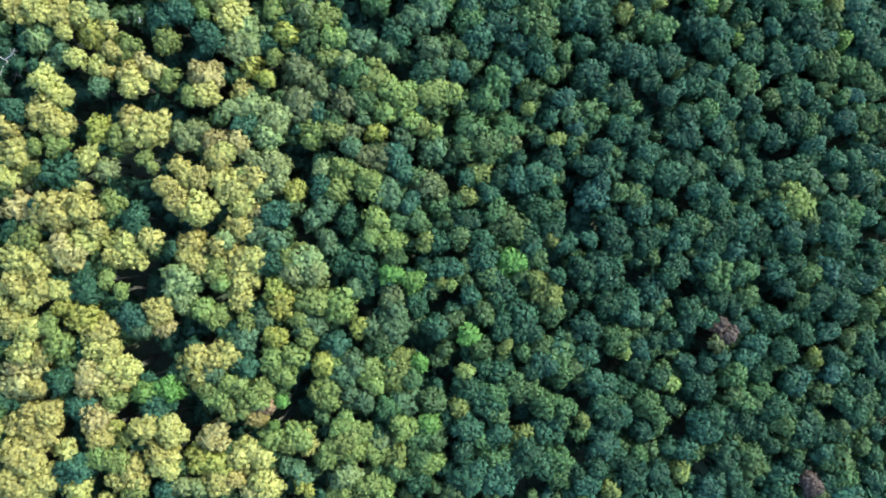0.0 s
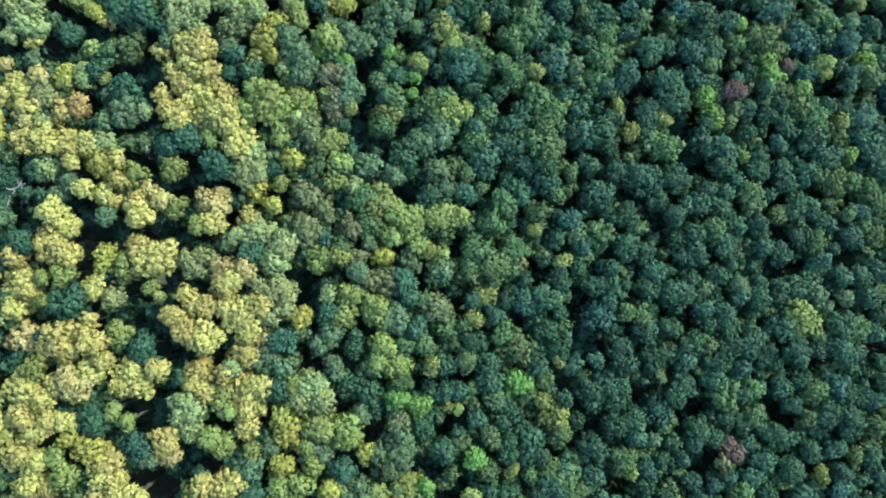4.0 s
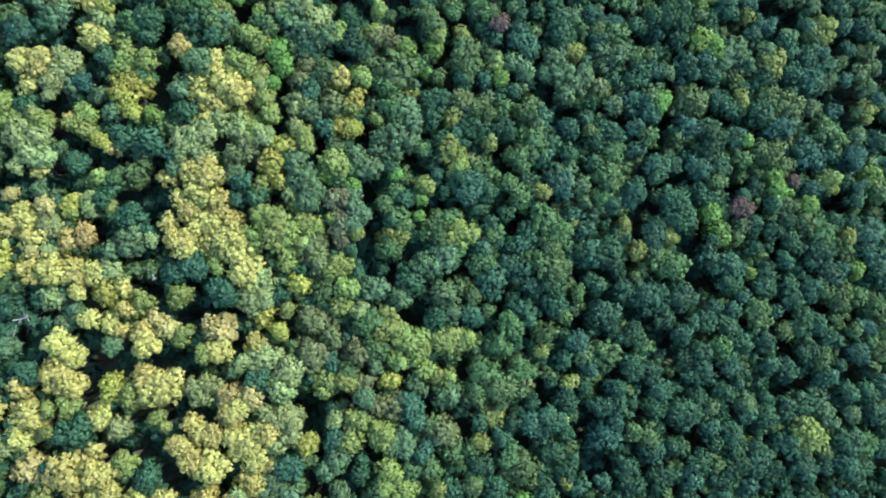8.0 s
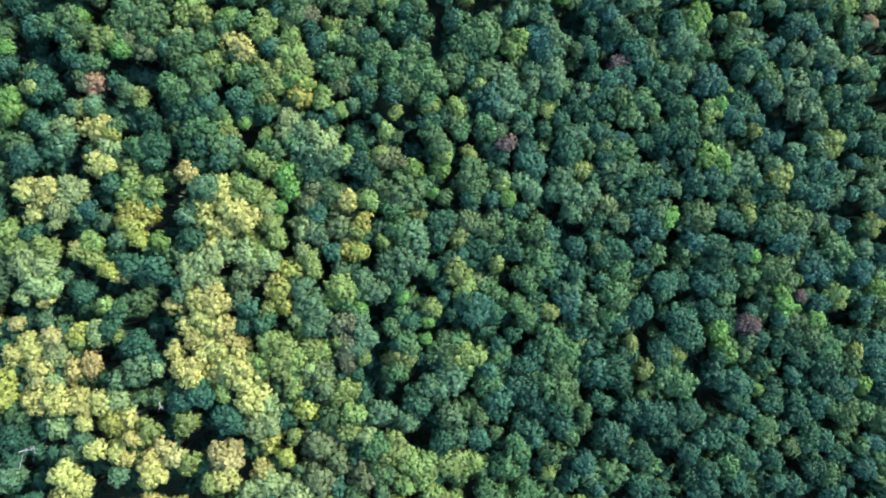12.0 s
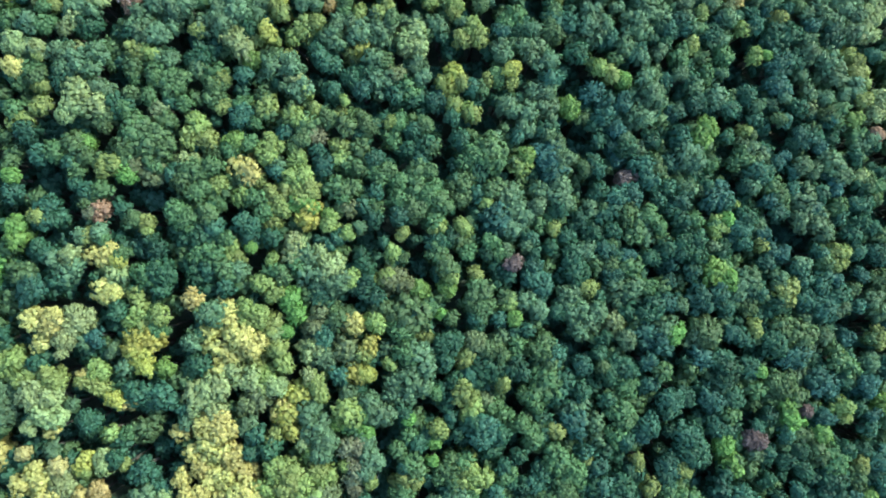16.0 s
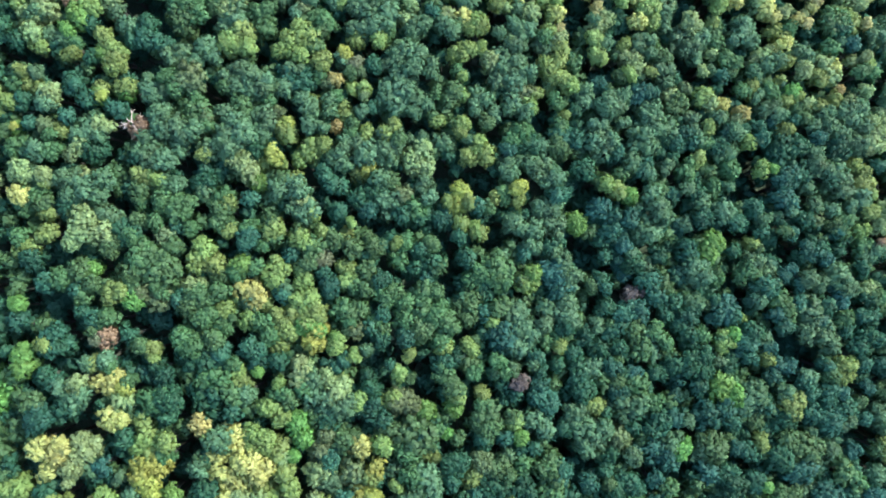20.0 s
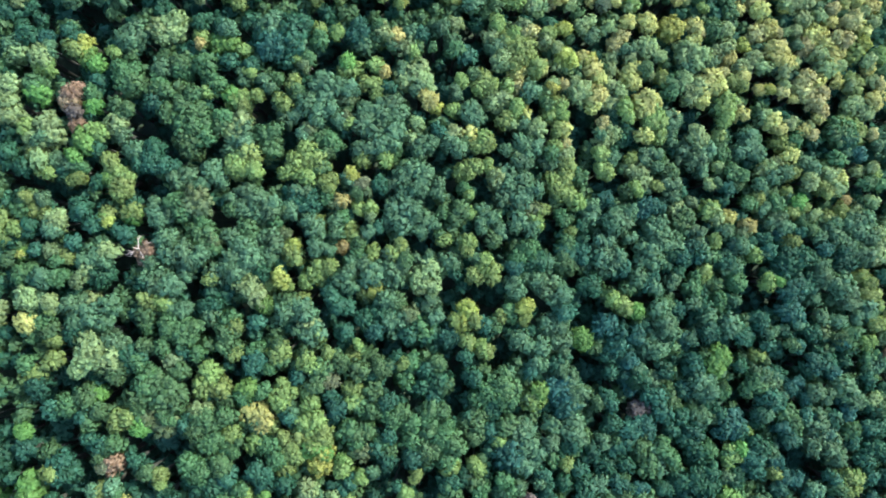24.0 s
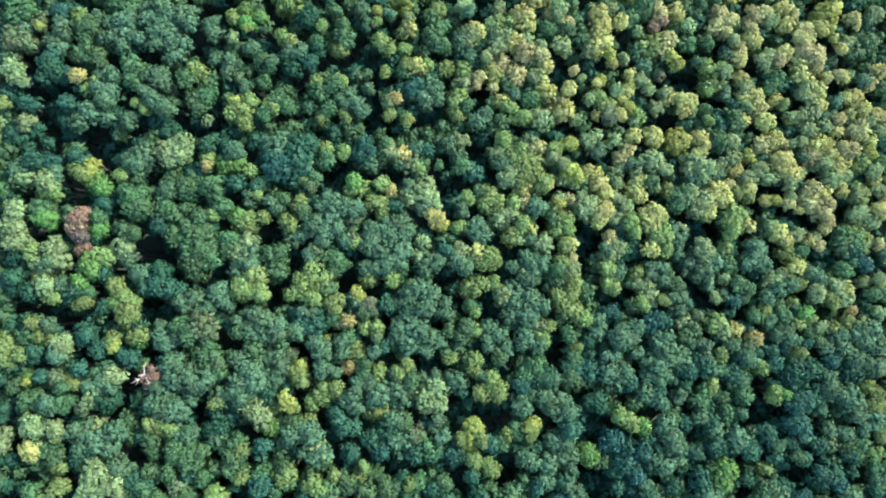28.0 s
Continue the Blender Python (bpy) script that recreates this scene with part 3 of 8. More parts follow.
STANDS.append(("sage", [(-23.5, 58.4, 1.7), (62.0, 58.7, 2.0), (-13.4, 58.9, 1.9), (76.5, 59.1, 1.6), (-42.5, 59.2, 1.3), (-7.8, 59.6, 2.1), (-9.6, 60.6, 1.7), (-17.5, 60.9, 1.3), (-4.9, 61.4, 1.7), (-6.8, 62.4, 2.3), (-9.5, 62.5, 1.5), (-60.3, 62.7, 1.2), (63.4, 62.7, 2.2), (67.3, 64.6, 1.4), (-3.3, 64.7, 1.7), (43.7, 66.0, 1.8), (-4.7, 66.1, 2.3), (31.0, 66.9, 1.6), (78.8, 67.3, 1.8), (64.8, 67.3, 1.4), (-20.7, 67.6, 1.7), (-52.0, 68.2, 1.6), (-10.6, 68.2, 1.5), (37.7, 68.7, 2.0), (9.3, 69.1, 1.3), (70.8, 69.1, 1.6), (22.6, 69.1, 1.6), (76.9, 70.4, 1.8), (-53.6, 71.0, 1.1), (24.7, 71.1, 1.8), (-41.3, 71.5, 1.5), (80.8, 71.8, 1.4)]))
STANDS.append(("sage", [(26.8, 72.0, 1.4), (41.6, 72.1, 1.2), (22.3, 72.6, 2.1), (15.4, 72.8, 1.5), (-58.1, 73.2, 1.6), (21.4, 74.1, 1.8), (13.6, 74.3, 1.7), (51.6, 74.3, 2.0), (60.6, 75.1, 1.8), (32.6, 75.3, 1.8), (53.8, 75.8, 2.0), (30.6, 75.8, 2.6), (-37.3, 76.4, 2.0), (64.5, 77.5, 1.6), (-17.8, 79.7, 1.9), (-21.4, 81.7, 2.8), (47.6, 82.0, 1.2), (24.6, 82.3, 1.9), (-51.8, 82.3, 1.4), (69.3, 82.8, 1.6), (-33.0, 82.8, 1.7), (10.9, 83.5, 1.3), (14.3, 83.8, 1.3), (-59.4, 84.1, 1.8), (-22.0, 84.4, 1.5), (35.4, 84.6, 1.6), (-58.1, 84.7, 1.3), (56.7, 85.0, 1.6), (68.4, 85.4, 2.2), (-61.6, 86.2, 1.2), (65.3, 86.6, 2.2), (34.5, 86.7, 2.2)]))
STANDS.append(("sage", [(14.0, 86.7, 1.3), (12.1, 87.3, 1.9), (-13.5, 88.6, 1.1), (26.1, 89.5, 1.6), (65.0, 89.6, 2.6), (11.2, 89.8, 2.3), (-57.2, 90.0, 1.1), (13.7, 90.1, 1.7), (-55.0, 90.4, 1.4), (16.7, 91.0, 1.2), (21.7, 91.2, 1.6), (56.1, 91.6, 1.4), (10.4, 92.2, 2.5), (19.8, 92.3, 1.9), (44.7, 92.6, 1.8), (12.4, 93.1, 1.9), (72.8, 93.3, 1.6), (21.3, 93.7, 1.8), (17.9, 93.8, 1.7), (68.1, 94.6, 1.4), (71.4, 95.5, 2.4), (65.5, 95.7, 1.6), (56.5, 96.1, 2.6), (45.5, 97.1, 1.8), (-32.1, 97.4, 1.7), (21.1, 97.6, 1.9), (44.0, 98.2, 2.6), (55.6, 98.2, 1.6), (22.6, 98.5, 1.4), (77.6, 98.8, 1.8), (34.8, 99.0, 2.0), (79.8, 99.7, 1.0)]))
STANDS.append(("sage", [(-26.6, 100.0, 1.3), (20.8, 101.0, 1.8), (33.5, 102.0, 1.2), (10.1, 102.4, 1.3), (19.9, 102.5, 1.9), (15.6, 104.2, 1.6), (35.8, 105.9, 2.2), (43.5, 106.2, 1.4), (16.2, 106.6, 1.7), (57.8, 106.7, 1.4), (70.7, 107.3, 1.4), (19.8, 107.9, 1.8), (46.3, 108.1, 1.4), (13.4, 108.1, 1.7), (11.9, 108.2, 1.4), (74.5, 108.2, 1.4), (50.5, 108.5, 2.0), (62.7, 108.6, 1.4), (38.0, 108.9, 1.8), (67.5, 108.9, 1.4), (76.8, 109.1, 2.1), (18.9, 109.9, 2.1), (46.4, 110.1, 1.4), (17.5, 110.9, 1.4), (72.6, 111.3, 1.8), (20.0, 111.4, 1.4), (37.2, 111.9, 1.4), (-24.1, 112.1, 1.3), (-22.3, 112.5, 1.9), (51.8, 112.5, 1.0), (66.7, 112.5, 1.8), (44.0, 112.7, 1.4)]))
STANDS.append(("sage", [(-53.2, 112.9, 1.6), (-8.9, 113.1, 2.3), (-1.8, 113.4, 1.3), (-54.4, 113.4, 2.0), (72.2, 113.9, 2.2), (70.7, 114.5, 1.4), (68.6, 115.6, 1.8), (-38.7, 115.7, 1.5), (19.8, 115.8, 2.1), (-2.6, 115.8, 1.5), (-26.2, 115.9, 1.5), (37.0, 115.9, 1.4), (-23.0, 116.3, 1.9), (40.1, 116.3, 1.4), (12.9, 116.4, 1.2), (-54.7, 116.6, 1.4), (-58.6, 116.7, 1.4), (-9.6, 116.9, 1.7), (16.9, 117.3, 1.9), (-56.4, 117.5, 1.8), (-42.1, 117.6, 1.3), (11.5, 117.9, 1.4), (-44.7, 118.2, 1.3), (68.2, 118.2, 1.4), (16.0, 118.3, 1.4), (-52.9, 118.4, 1.3), (34.6, 118.5, 1.4), (51.8, 118.6, 2.0), (-58.9, 119.0, 1.8), (-53.7, 119.3, 1.6), (14.1, 119.3, 1.2), (-15.9, 119.9, 1.5)]))
STANDS.append(("sage", [(-64.4, 120.0, 1.4), (76.7, 120.0, 1.8), (73.8, 120.1, 2.5), (57.9, 120.6, 1.0), (27.6, 120.6, 2.6), (-8.4, 121.2, 1.9), (-16.8, 121.3, 1.7), (36.8, 121.4, 2.6), (30.9, 121.6, 1.2), (46.9, 121.7, 1.6), (-12.1, 121.7, 2.1), (17.7, 121.7, 1.8), (-15.4, 121.8, 1.3), (-43.7, 121.8, 1.5), (-45.8, 121.9, 1.8), (78.5, 122.0, 1.4), (29.2, 122.1, 1.8), (53.6, 122.1, 1.4), (72.0, 122.4, 1.6), (1.1, 122.5, 1.7), (-7.4, 122.6, 2.1), (-13.0, 122.7, 1.5), (46.3, 122.8, 1.6), (5.7, 123.0, 1.2), (68.8, 123.0, 1.2), (-37.5, 123.1, 1.7), (-14.8, 123.2, 1.3), (-47.1, 123.3, 2.2), (-2.4, 123.5, 1.1), (-34.3, 123.5, 2.0), (-4.3, 123.6, 0.9), (-63.4, 123.6, 1.8)]))
STANDS.append(("sage", [(-41.8, 123.6, 1.6), (75.9, 123.7, 1.4), (71.1, 123.9, 1.8), (40.3, 124.1, 1.8), (38.3, 124.2, 1.8), (28.1, 124.7, 1.6), (-9.0, 124.8, 1.1), (33.2, 124.9, 1.2), (50.3, 125.0, 1.2), (-31.4, 125.1, 1.8), (-34.1, 125.3, 1.5), (75.0, 125.3, 1.8), (45.6, 125.3, 1.2), (-28.2, 125.4, 1.3), (62.0, 125.4, 1.4), (71.7, 125.4, 1.2), (-46.8, 125.5, 1.1), (77.7, 125.6, 1.6), (-18.7, 125.8, 1.1), (-38.9, 126.0, 1.5), (-41.1, 126.1, 1.6), (37.9, 126.2, 2.2), (-54.1, 126.2, 1.3), (-20.5, 126.4, 1.3), (-56.6, 126.5, 1.6), (60.0, 126.6, 1.8), (30.2, 126.6, 1.6), (-44.5, 126.8, 1.5), (-32.6, 127.0, 1.7), (-42.3, 127.1, 1.8), (9.8, 127.1, 1.4), (-27.7, 127.2, 1.7)]))
STANDS.append(("sage", [(15.2, 127.4, 1.6), (-55.7, 127.4, 2.2), (32.3, 127.5, 1.4), (-30.4, 127.8, 2.0), (-3.6, 127.8, 1.1), (12.8, 128.0, 1.2), (-12.1, 128.3, 1.1), (30.4, 128.6, 1.6), (-17.6, 128.6, 1.3), (58.0, 128.7, 1.2), (7.0, 128.7, 1.2), (-5.5, 128.9, 1.7), (-44.0, 129.0, 1.6), (-28.5, 129.1, 1.7), (-1.2, 129.2, 1.0), (-20.3, 129.2, 1.5), (26.8, 129.2, 1.4), (13.9, 129.4, 1.6), (33.0, 129.4, 1.2), (-34.3, 129.4, 1.3), (9.0, 129.6, 1.4), (-2.6, 129.7, 1.5), (-7.3, 130.4, 1.9), (-17.5, 130.4, 1.3), (61.3, 130.6, 1.2), (7.6, 130.6, 1.5), (-21.6, 130.6, 1.1), (25.9, 130.7, 1.6), (-8.1, 131.4, 1.5), (-61.9, 131.5, 1.3), (-3.9, 131.7, 1.5), (-44.7, 131.8, 1.5)]))
STANDS.append(("sage", [(41.4, 132.0, 1.8), (-6.2, 132.3, 2.1), (-30.1, 132.5, 1.7), (-28.3, 132.8, 1.7), (-43.8, 133.1, 1.1), (-24.7, 133.1, 1.5), (-5.2, 133.2, 1.7), (14.6, 133.2, 1.7), (-46.0, 133.2, 1.5), (57.8, 133.3, 1.2), (11.2, 133.4, 1.7), (-31.9, 133.5, 1.5), (-27.4, 133.7, 1.3), (41.0, 134.0, 1.6), (16.6, 134.1, 1.4), (49.9, 134.1, 1.2), (60.0, 134.2, 1.6), (62.2, 134.6, 1.4), (-46.4, 134.6, 1.1), (-29.1, 134.7, 1.9), (68.1, 134.9, 2.0), (-0.4, 134.9, 1.1), (-33.6, 134.9, 1.3), (15.2, 135.2, 2.1), (12.8, 135.3, 2.1), (-30.9, 135.3, 2.0), (-3.2, 135.5, 1.3), (47.4, 135.8, 1.2), (0.2, 135.8, 1.1), (-22.7, 135.9, 1.7), (-7.9, 136.1, 1.1), (-63.0, 136.3, 1.1)]))
STANDS.append(("sage", [(67.7, 136.4, 1.6), (-5.0, 136.5, 1.9), (-40.6, 136.7, 1.3), (11.9, 136.8, 1.9), (-2.2, 136.9, 1.7), (-14.8, 137.4, 1.3), (-39.2, 137.5, 1.3), (38.7, 137.6, 1.0), (-42.3, 138.1, 1.5), (74.9, 138.2, 1.2), (-35.6, 138.3, 1.1), (46.5, 138.3, 1.8), (-3.5, 138.4, 1.7), (-5.4, 138.4, 1.9), (20.9, 138.8, 1.8), (31.0, 138.9, 1.2), (-40.9, 139.0, 1.6), (15.0, 139.1, 1.6), (36.7, 139.2, 1.4), (19.0, 139.4, 1.2), (57.2, 139.4, 1.6), (81.0, 139.5, 1.2), (55.1, 139.5, 1.6), (38.3, 139.7, 1.2), (-36.9, 139.7, 1.5), (48.2, 139.8, 2.0), (45.1, 140.4, 2.2), (15.6, 141.0, 1.8), (12.1, 141.1, 1.0), (-3.3, 141.2, 1.1), (17.1, 141.4, 1.2), (56.3, 141.5, 2.0)]))
STANDS.append(("sage", [(-58.5, 142.0, 1.3), (3.4, 142.4, 1.7), (-11.7, 142.5, 1.7), (14.7, 142.5, 1.4), (-0.9, 142.6, 1.3), (-2.3, 142.6, 1.7), (-34.1, 142.9, 1.5), (-9.4, 142.9, 1.5), (2.5, 142.9, 1.5), (28.8, 143.0, 1.2), (-61.0, 143.0, 1.3), (41.6, 143.0, 1.6), (-30.9, 143.2, 1.5), (-7.9, 143.3, 1.7), (-49.4, 143.4, 1.5), (31.9, 144.4, 1.2), (-32.6, 144.7, 1.9), (-6.5, 144.7, 1.7), (41.8, 145.1, 1.8), (-22.2, 145.2, 1.1), (-10.2, 145.8, 2.1), (15.9, 145.9, 1.2), (-50.2, 146.2, 1.3), (-62.6, 146.2, 1.4), (6.6, 146.7, 1.4), (-12.0, 146.8, 1.7), (-31.2, 146.9, 1.7), (-15.7, 147.4, 1.3), (7.6, 147.6, 1.5), (31.6, 147.9, 1.6), (-6.3, 148.0, 1.5), (-8.1, 148.1, 1.5)]))
STANDS.append(("sage", [(-19.3, 148.4, 1.7), (-23.0, 148.5, 1.1), (6.2, 148.6, 1.5), (-11.4, 148.7, 1.5), (-17.4, 148.9, 1.5), (-24.3, 149.1, 1.7), (-9.5, 149.1, 1.7), (-7.1, 149.5, 1.7), (-20.6, 149.9, 1.7), (-18.3, 150.8, 1.5), (-25.6, 151.0, 1.3), (24.2, 151.1, 1.2), (16.7, 151.3, 1.6), (4.0, 151.6, 1.2), (-17.3, 152.2, 1.9), (-2.7, 152.3, 1.5), (-13.5, 152.5, 1.3), (-15.4, 153.1, 1.5), (-19.0, 153.6, 1.7), (-27.2, 153.8, 1.7), (61.5, 154.1, 1.4), (-31.2, 154.9, 1.5), (46.1, 155.0, 1.6), (49.8, 155.5, 1.4), (-4.9, 155.7, 1.3), (-44.0, 157.1, 1.5), (59.6, 157.8, 1.2), (66.6, 158.1, 1.0), (34.9, 158.3, 1.4), (11.8, 159.3, 1.6), (-6.6, 159.6, 1.3), (-11.2, 160.1, 1.7)]))
STANDS.append(("sage", [(-61.1, 160.7, 1.3), (-22.3, 160.8, 2.1), (28.9, 160.9, 1.4), (-66.6, 161.3, 1.6), (4.1, 161.3, 1.4), (-49.0, 161.8, 1.6), (-3.1, 162.4, 1.3), (55.1, 162.5, 1.4), (-47.7, 162.7, 2.2), (64.8, 162.8, 1.4), (-33.1, 162.9, 1.5), (2.3, 163.3, 1.3), (-25.8, 163.7, 2.1), (72.5, 165.3, 1.7), (7.6, 166.5, 1.4), (9.1, 167.5, 1.2), (73.8, 168.3, 1.4), (-11.9, 168.6, 1.1), (-49.8, 168.9, 1.5), (-57.2, 169.2, 1.5), (-53.7, 169.5, 1.5), (-12.8, 170.1, 1.3), (52.9, 170.1, 1.4), (-43.6, 170.1, 1.3), (-1.4, 170.2, 1.3), (-20.7, 170.3, 1.1), (-55.4, 170.5, 1.5), (-15.1, 171.1, 1.3), (1.0, 171.1, 1.2), (14.3, 171.2, 1.0), (79.5, 171.3, 1.2), (-44.9, 171.5, 1.3)]))
STANDS.append(("sage", [(-14.1, 171.6, 1.5), (-1.8, 171.7, 1.7), (-53.2, 171.8, 1.3), (0.7, 172.6, 1.4), (-10.8, 172.9, 1.0), (-46.2, 173.0, 1.3), (-0.7, 173.6, 1.5), (-52.2, 173.8, 1.1), (-31.0, 173.9, 1.1), (-53.5, 174.1, 0.9), (-43.5, 174.3, 1.3), (-44.3, 175.2, 1.5), (-12.1, 175.3, 1.1), (74.4, 175.6, 1.2), (48.5, 175.9, 1.2), (38.5, 176.1, 1.6), (-46.0, 176.2, 1.3), (-33.6, 176.3, 1.1), (-51.7, 176.4, 1.5), (-53.4, 176.4, 1.3), (53.9, 177.3, 1.2), (-26.3, 177.6, 1.1), (-33.1, 177.7, 1.3), (6.8, 177.8, 1.2), (-35.3, 178.3, 1.1), (37.7, 178.7, 1.6), (-23.5, 178.9, 1.5), (-41.5, 179.4, 1.5), (-21.6, 179.4, 1.3), (-67.4, 180.0, 1.3), (-29.8, 180.5, 1.1), (-59.7, 180.7, 1.5)]))
STANDS.append(("sage", [(5.5, 180.8, 1.4), (-49.8, 181.0, 1.1), (-40.9, 181.2, 1.5), (-44.0, 181.3, 1.3), (-47.5, 181.8, 1.3), (-60.5, 182.1, 1.5), (-51.9, 182.4, 1.5), (-35.5, 182.5, 1.3), (-42.2, 182.6, 1.5), (-50.1, 182.8, 1.6), (-44.0, 183.1, 1.7), (81.6, 183.3, 1.3), (-36.4, 183.9, 1.3), (-10.2, 184.0, 1.1), (-64.7, 184.1, 1.3), (-59.1, 184.4, 1.6), (-38.6, 184.4, 1.3), (-49.2, 184.6, 1.5), (-51.3, 184.7, 1.5), (-45.2, 185.0, 1.3), (-6.3, 185.4, 1.0), (-42.1, 185.4, 1.8), (7.3, 185.7, 1.0), (-40.3, 185.9, 1.7), (-11.0, 185.9, 1.3), (-53.9, 186.1, 1.1), (-43.4, 186.9, 1.7), (-46.4, 187.4, 1.3)]))
STANDS.append(("golden", [(-24.4, -35.8, 0.9), (-25.6, -34.7, 1.1), (-39.0, -30.7, 2.1), (-41.1, -29.2, 2.0), (-53.5, -22.9, 1.0), (-21.0, -16.1, 1.8), (-28.9, -10.5, 1.8), (-15.1, -10.1, 1.7), (-26.7, -5.6, 1.8), (-57.7, -5.2, 2.1), (-60.1, -3.7, 1.4), (-27.4, -3.3, 2.0), (-24.1, 12.5, 1.7), (-10.6, 21.7, 1.6), (-53.9, 23.9, 2.0), (-27.6, 31.8, 1.4), (-30.2, 34.1, 1.8), (-24.2, 38.5, 1.7), (-54.6, 39.0, 2.2), (-23.1, 49.1, 0.9), (-58.7, 54.1, 1.6), (-26.3, 55.7, 1.3), (-26.6, 58.5, 1.7), (-25.1, 62.2, 2.0), (-53.0, 63.5, 1.3), (-14.1, 64.4, 1.3), (-15.4, 64.6, 1.9), (-48.4, 68.1, 1.3), (-13.3, 69.2, 1.7), (-49.2, 69.7, 1.8), (-47.5, 72.0, 1.8), (-49.6, 72.2, 1.8)]))
STANDS.append(("golden", [(-52.2, 85.7, 1.4), (-22.6, 90.0, 1.3), (-22.5, 91.4, 1.9), (3.4, 111.8, 1.5), (4.0, 113.7, 1.5), (13.2, 114.0, 1.5), (-11.8, 118.9, 1.7), (-26.8, 121.5, 1.5), (-24.3, 127.0, 1.3), (-66.3, 127.8, 0.6), (-52.9, 132.5, 0.9), (-14.5, 138.3, 1.3), (-32.5, 139.3, 1.0), (0.5, 149.1, 1.2), (60.7, 150.5, 1.0), (21.0, 151.7, 1.0), (28.1, 156.5, 1.6), (24.6, 156.5, 1.2), (23.1, 157.6, 1.6), (80.2, 157.7, 1.2), (56.8, 158.7, 1.2), (43.9, 161.2, 1.6), (-56.0, 161.5, 1.6), (23.4, 162.0, 1.4), (43.0, 162.2, 1.8), (64.8, 164.5, 0.8), (-4.0, 167.4, 0.8), (34.4, 168.6, 1.2), (-32.5, 171.2, 1.5), (35.7, 172.6, 1.2), (30.1, 173.3, 1.2), (44.0, 175.2, 0.8)]))
STANDS.append(("golden", [(-8.0, 175.2, 0.7), (43.4, 175.5, 1.4), (31.9, 177.3, 1.2), (73.8, 182.5, 1.7), (-29.6, 183.5, 0.8), (72.9, 184.6, 1.9), (-62.1, 184.7, 0.7), (75.2, 185.0, 1.5), (-8.2, 185.9, 1.0)]))
STANDS.append(("fresh", [(25.9, -41.0, 1.5), (38.6, -38.9, 1.6), (-13.2, -36.9, 1.8), (-19.5, -36.7, 2.2), (-15.9, -36.6, 2.2), (-4.3, -33.7, 1.9), (-51.1, -33.1, 1.9), (9.9, -32.7, 1.5), (-10.1, -31.7, 2.2), (-21.9, -31.5, 1.5), (11.0, -31.0, 1.5), (-16.9, -30.6, 1.6), (-13.3, -30.5, 2.2), (-20.5, -30.3, 2.0), (-18.2, -29.1, 1.8), (21.8, -28.7, 1.1), (-27.1, -28.3, 1.5), (-52.9, -28.1, 1.8), (-15.8, -27.5, 1.8), (-56.3, -27.3, 1.8), (-8.0, -27.3, 2.0), (-30.1, -27.1, 2.0), (-25.7, -27.0, 2.2), (-17.5, -25.5, 2.0), (-52.4, -25.0, 1.4), (0.5, -24.8, 1.7), (37.1, -23.7, 1.5), (-20.0, -22.1, 1.6), (-36.3, -21.6, 1.4), (64.6, -21.5, 1.4), (-33.7, -21.4, 1.6), (-22.2, -21.0, 1.6)]))
STANDS.append(("fresh", [(-9.0, -19.8, 2.2), (-20.8, -19.8, 1.8), (-32.3, -19.7, 2.0), (-13.1, -19.5, 1.5), (-37.9, -19.2, 2.0), (-53.7, -19.2, 1.8), (-30.5, -18.9, 1.4), (2.3, -18.5, 1.3), (-39.2, -18.2, 1.4), (-34.4, -18.1, 1.6), (-13.9, -17.6, 2.0), (-36.5, -17.5, 1.6), (-8.3, -17.1, 2.4), (-27.3, -16.9, 1.5), (29.5, -16.8, 1.5), (-19.6, -15.3, 1.3), (9.1, -15.2, 1.2), (-29.1, -14.5, 1.8), (-25.4, -14.4, 2.0), (-23.4, -11.3, 1.5), (-61.2, -9.4, 1.9), (-24.6, -8.0, 1.5), (-32.8, -7.7, 1.4), (-37.7, -7.5, 1.8), (-16.9, -7.2, 1.7), (16.9, -6.8, 2.3), (-62.3, -6.6, 1.8), (-18.6, -6.2, 2.4), (-39.4, -5.2, 1.6), (16.1, -4.8, 1.7), (-22.6, -4.5, 2.4), (0.8, -4.3, 0.9)]))
STANDS.append(("fresh", [(-0.6, -3.7, 1.1), (-51.2, -1.7, 1.2), (-36.5, -1.3, 1.3), (-53.4, 0.3, 1.2), (-37.3, 1.4, 2.0), (-25.4, 1.6, 1.5), (18.3, 1.9, 1.1), (-3.4, 3.5, 1.5), (-23.5, 3.7, 1.1), (-8.9, 3.8, 2.2), (-12.1, 5.2, 1.3), (63.0, 6.5, 3.4), (-10.8, 7.2, 1.7), (-65.0, 7.6, 1.9), (4.5, 10.1, 1.4), (-12.0, 11.9, 1.9), (-52.9, 12.2, 2.0), (18.2, 13.0, 1.2), (-17.0, 13.1, 1.7), (6.7, 14.3, 2.1), (-12.9, 14.3, 1.9), (-16.5, 15.8, 2.2), (-30.8, 16.1, 1.6), (-45.5, 17.5, 0.9), (-63.9, 18.0, 1.1), (-47.1, 18.9, 1.2), (20.1, 19.1, 1.3), (-0.4, 21.2, 1.5), (-63.1, 21.5, 1.1), (-60.1, 21.8, 1.8), (-17.5, 22.2, 1.5), (-2.4, 22.3, 1.1)]))
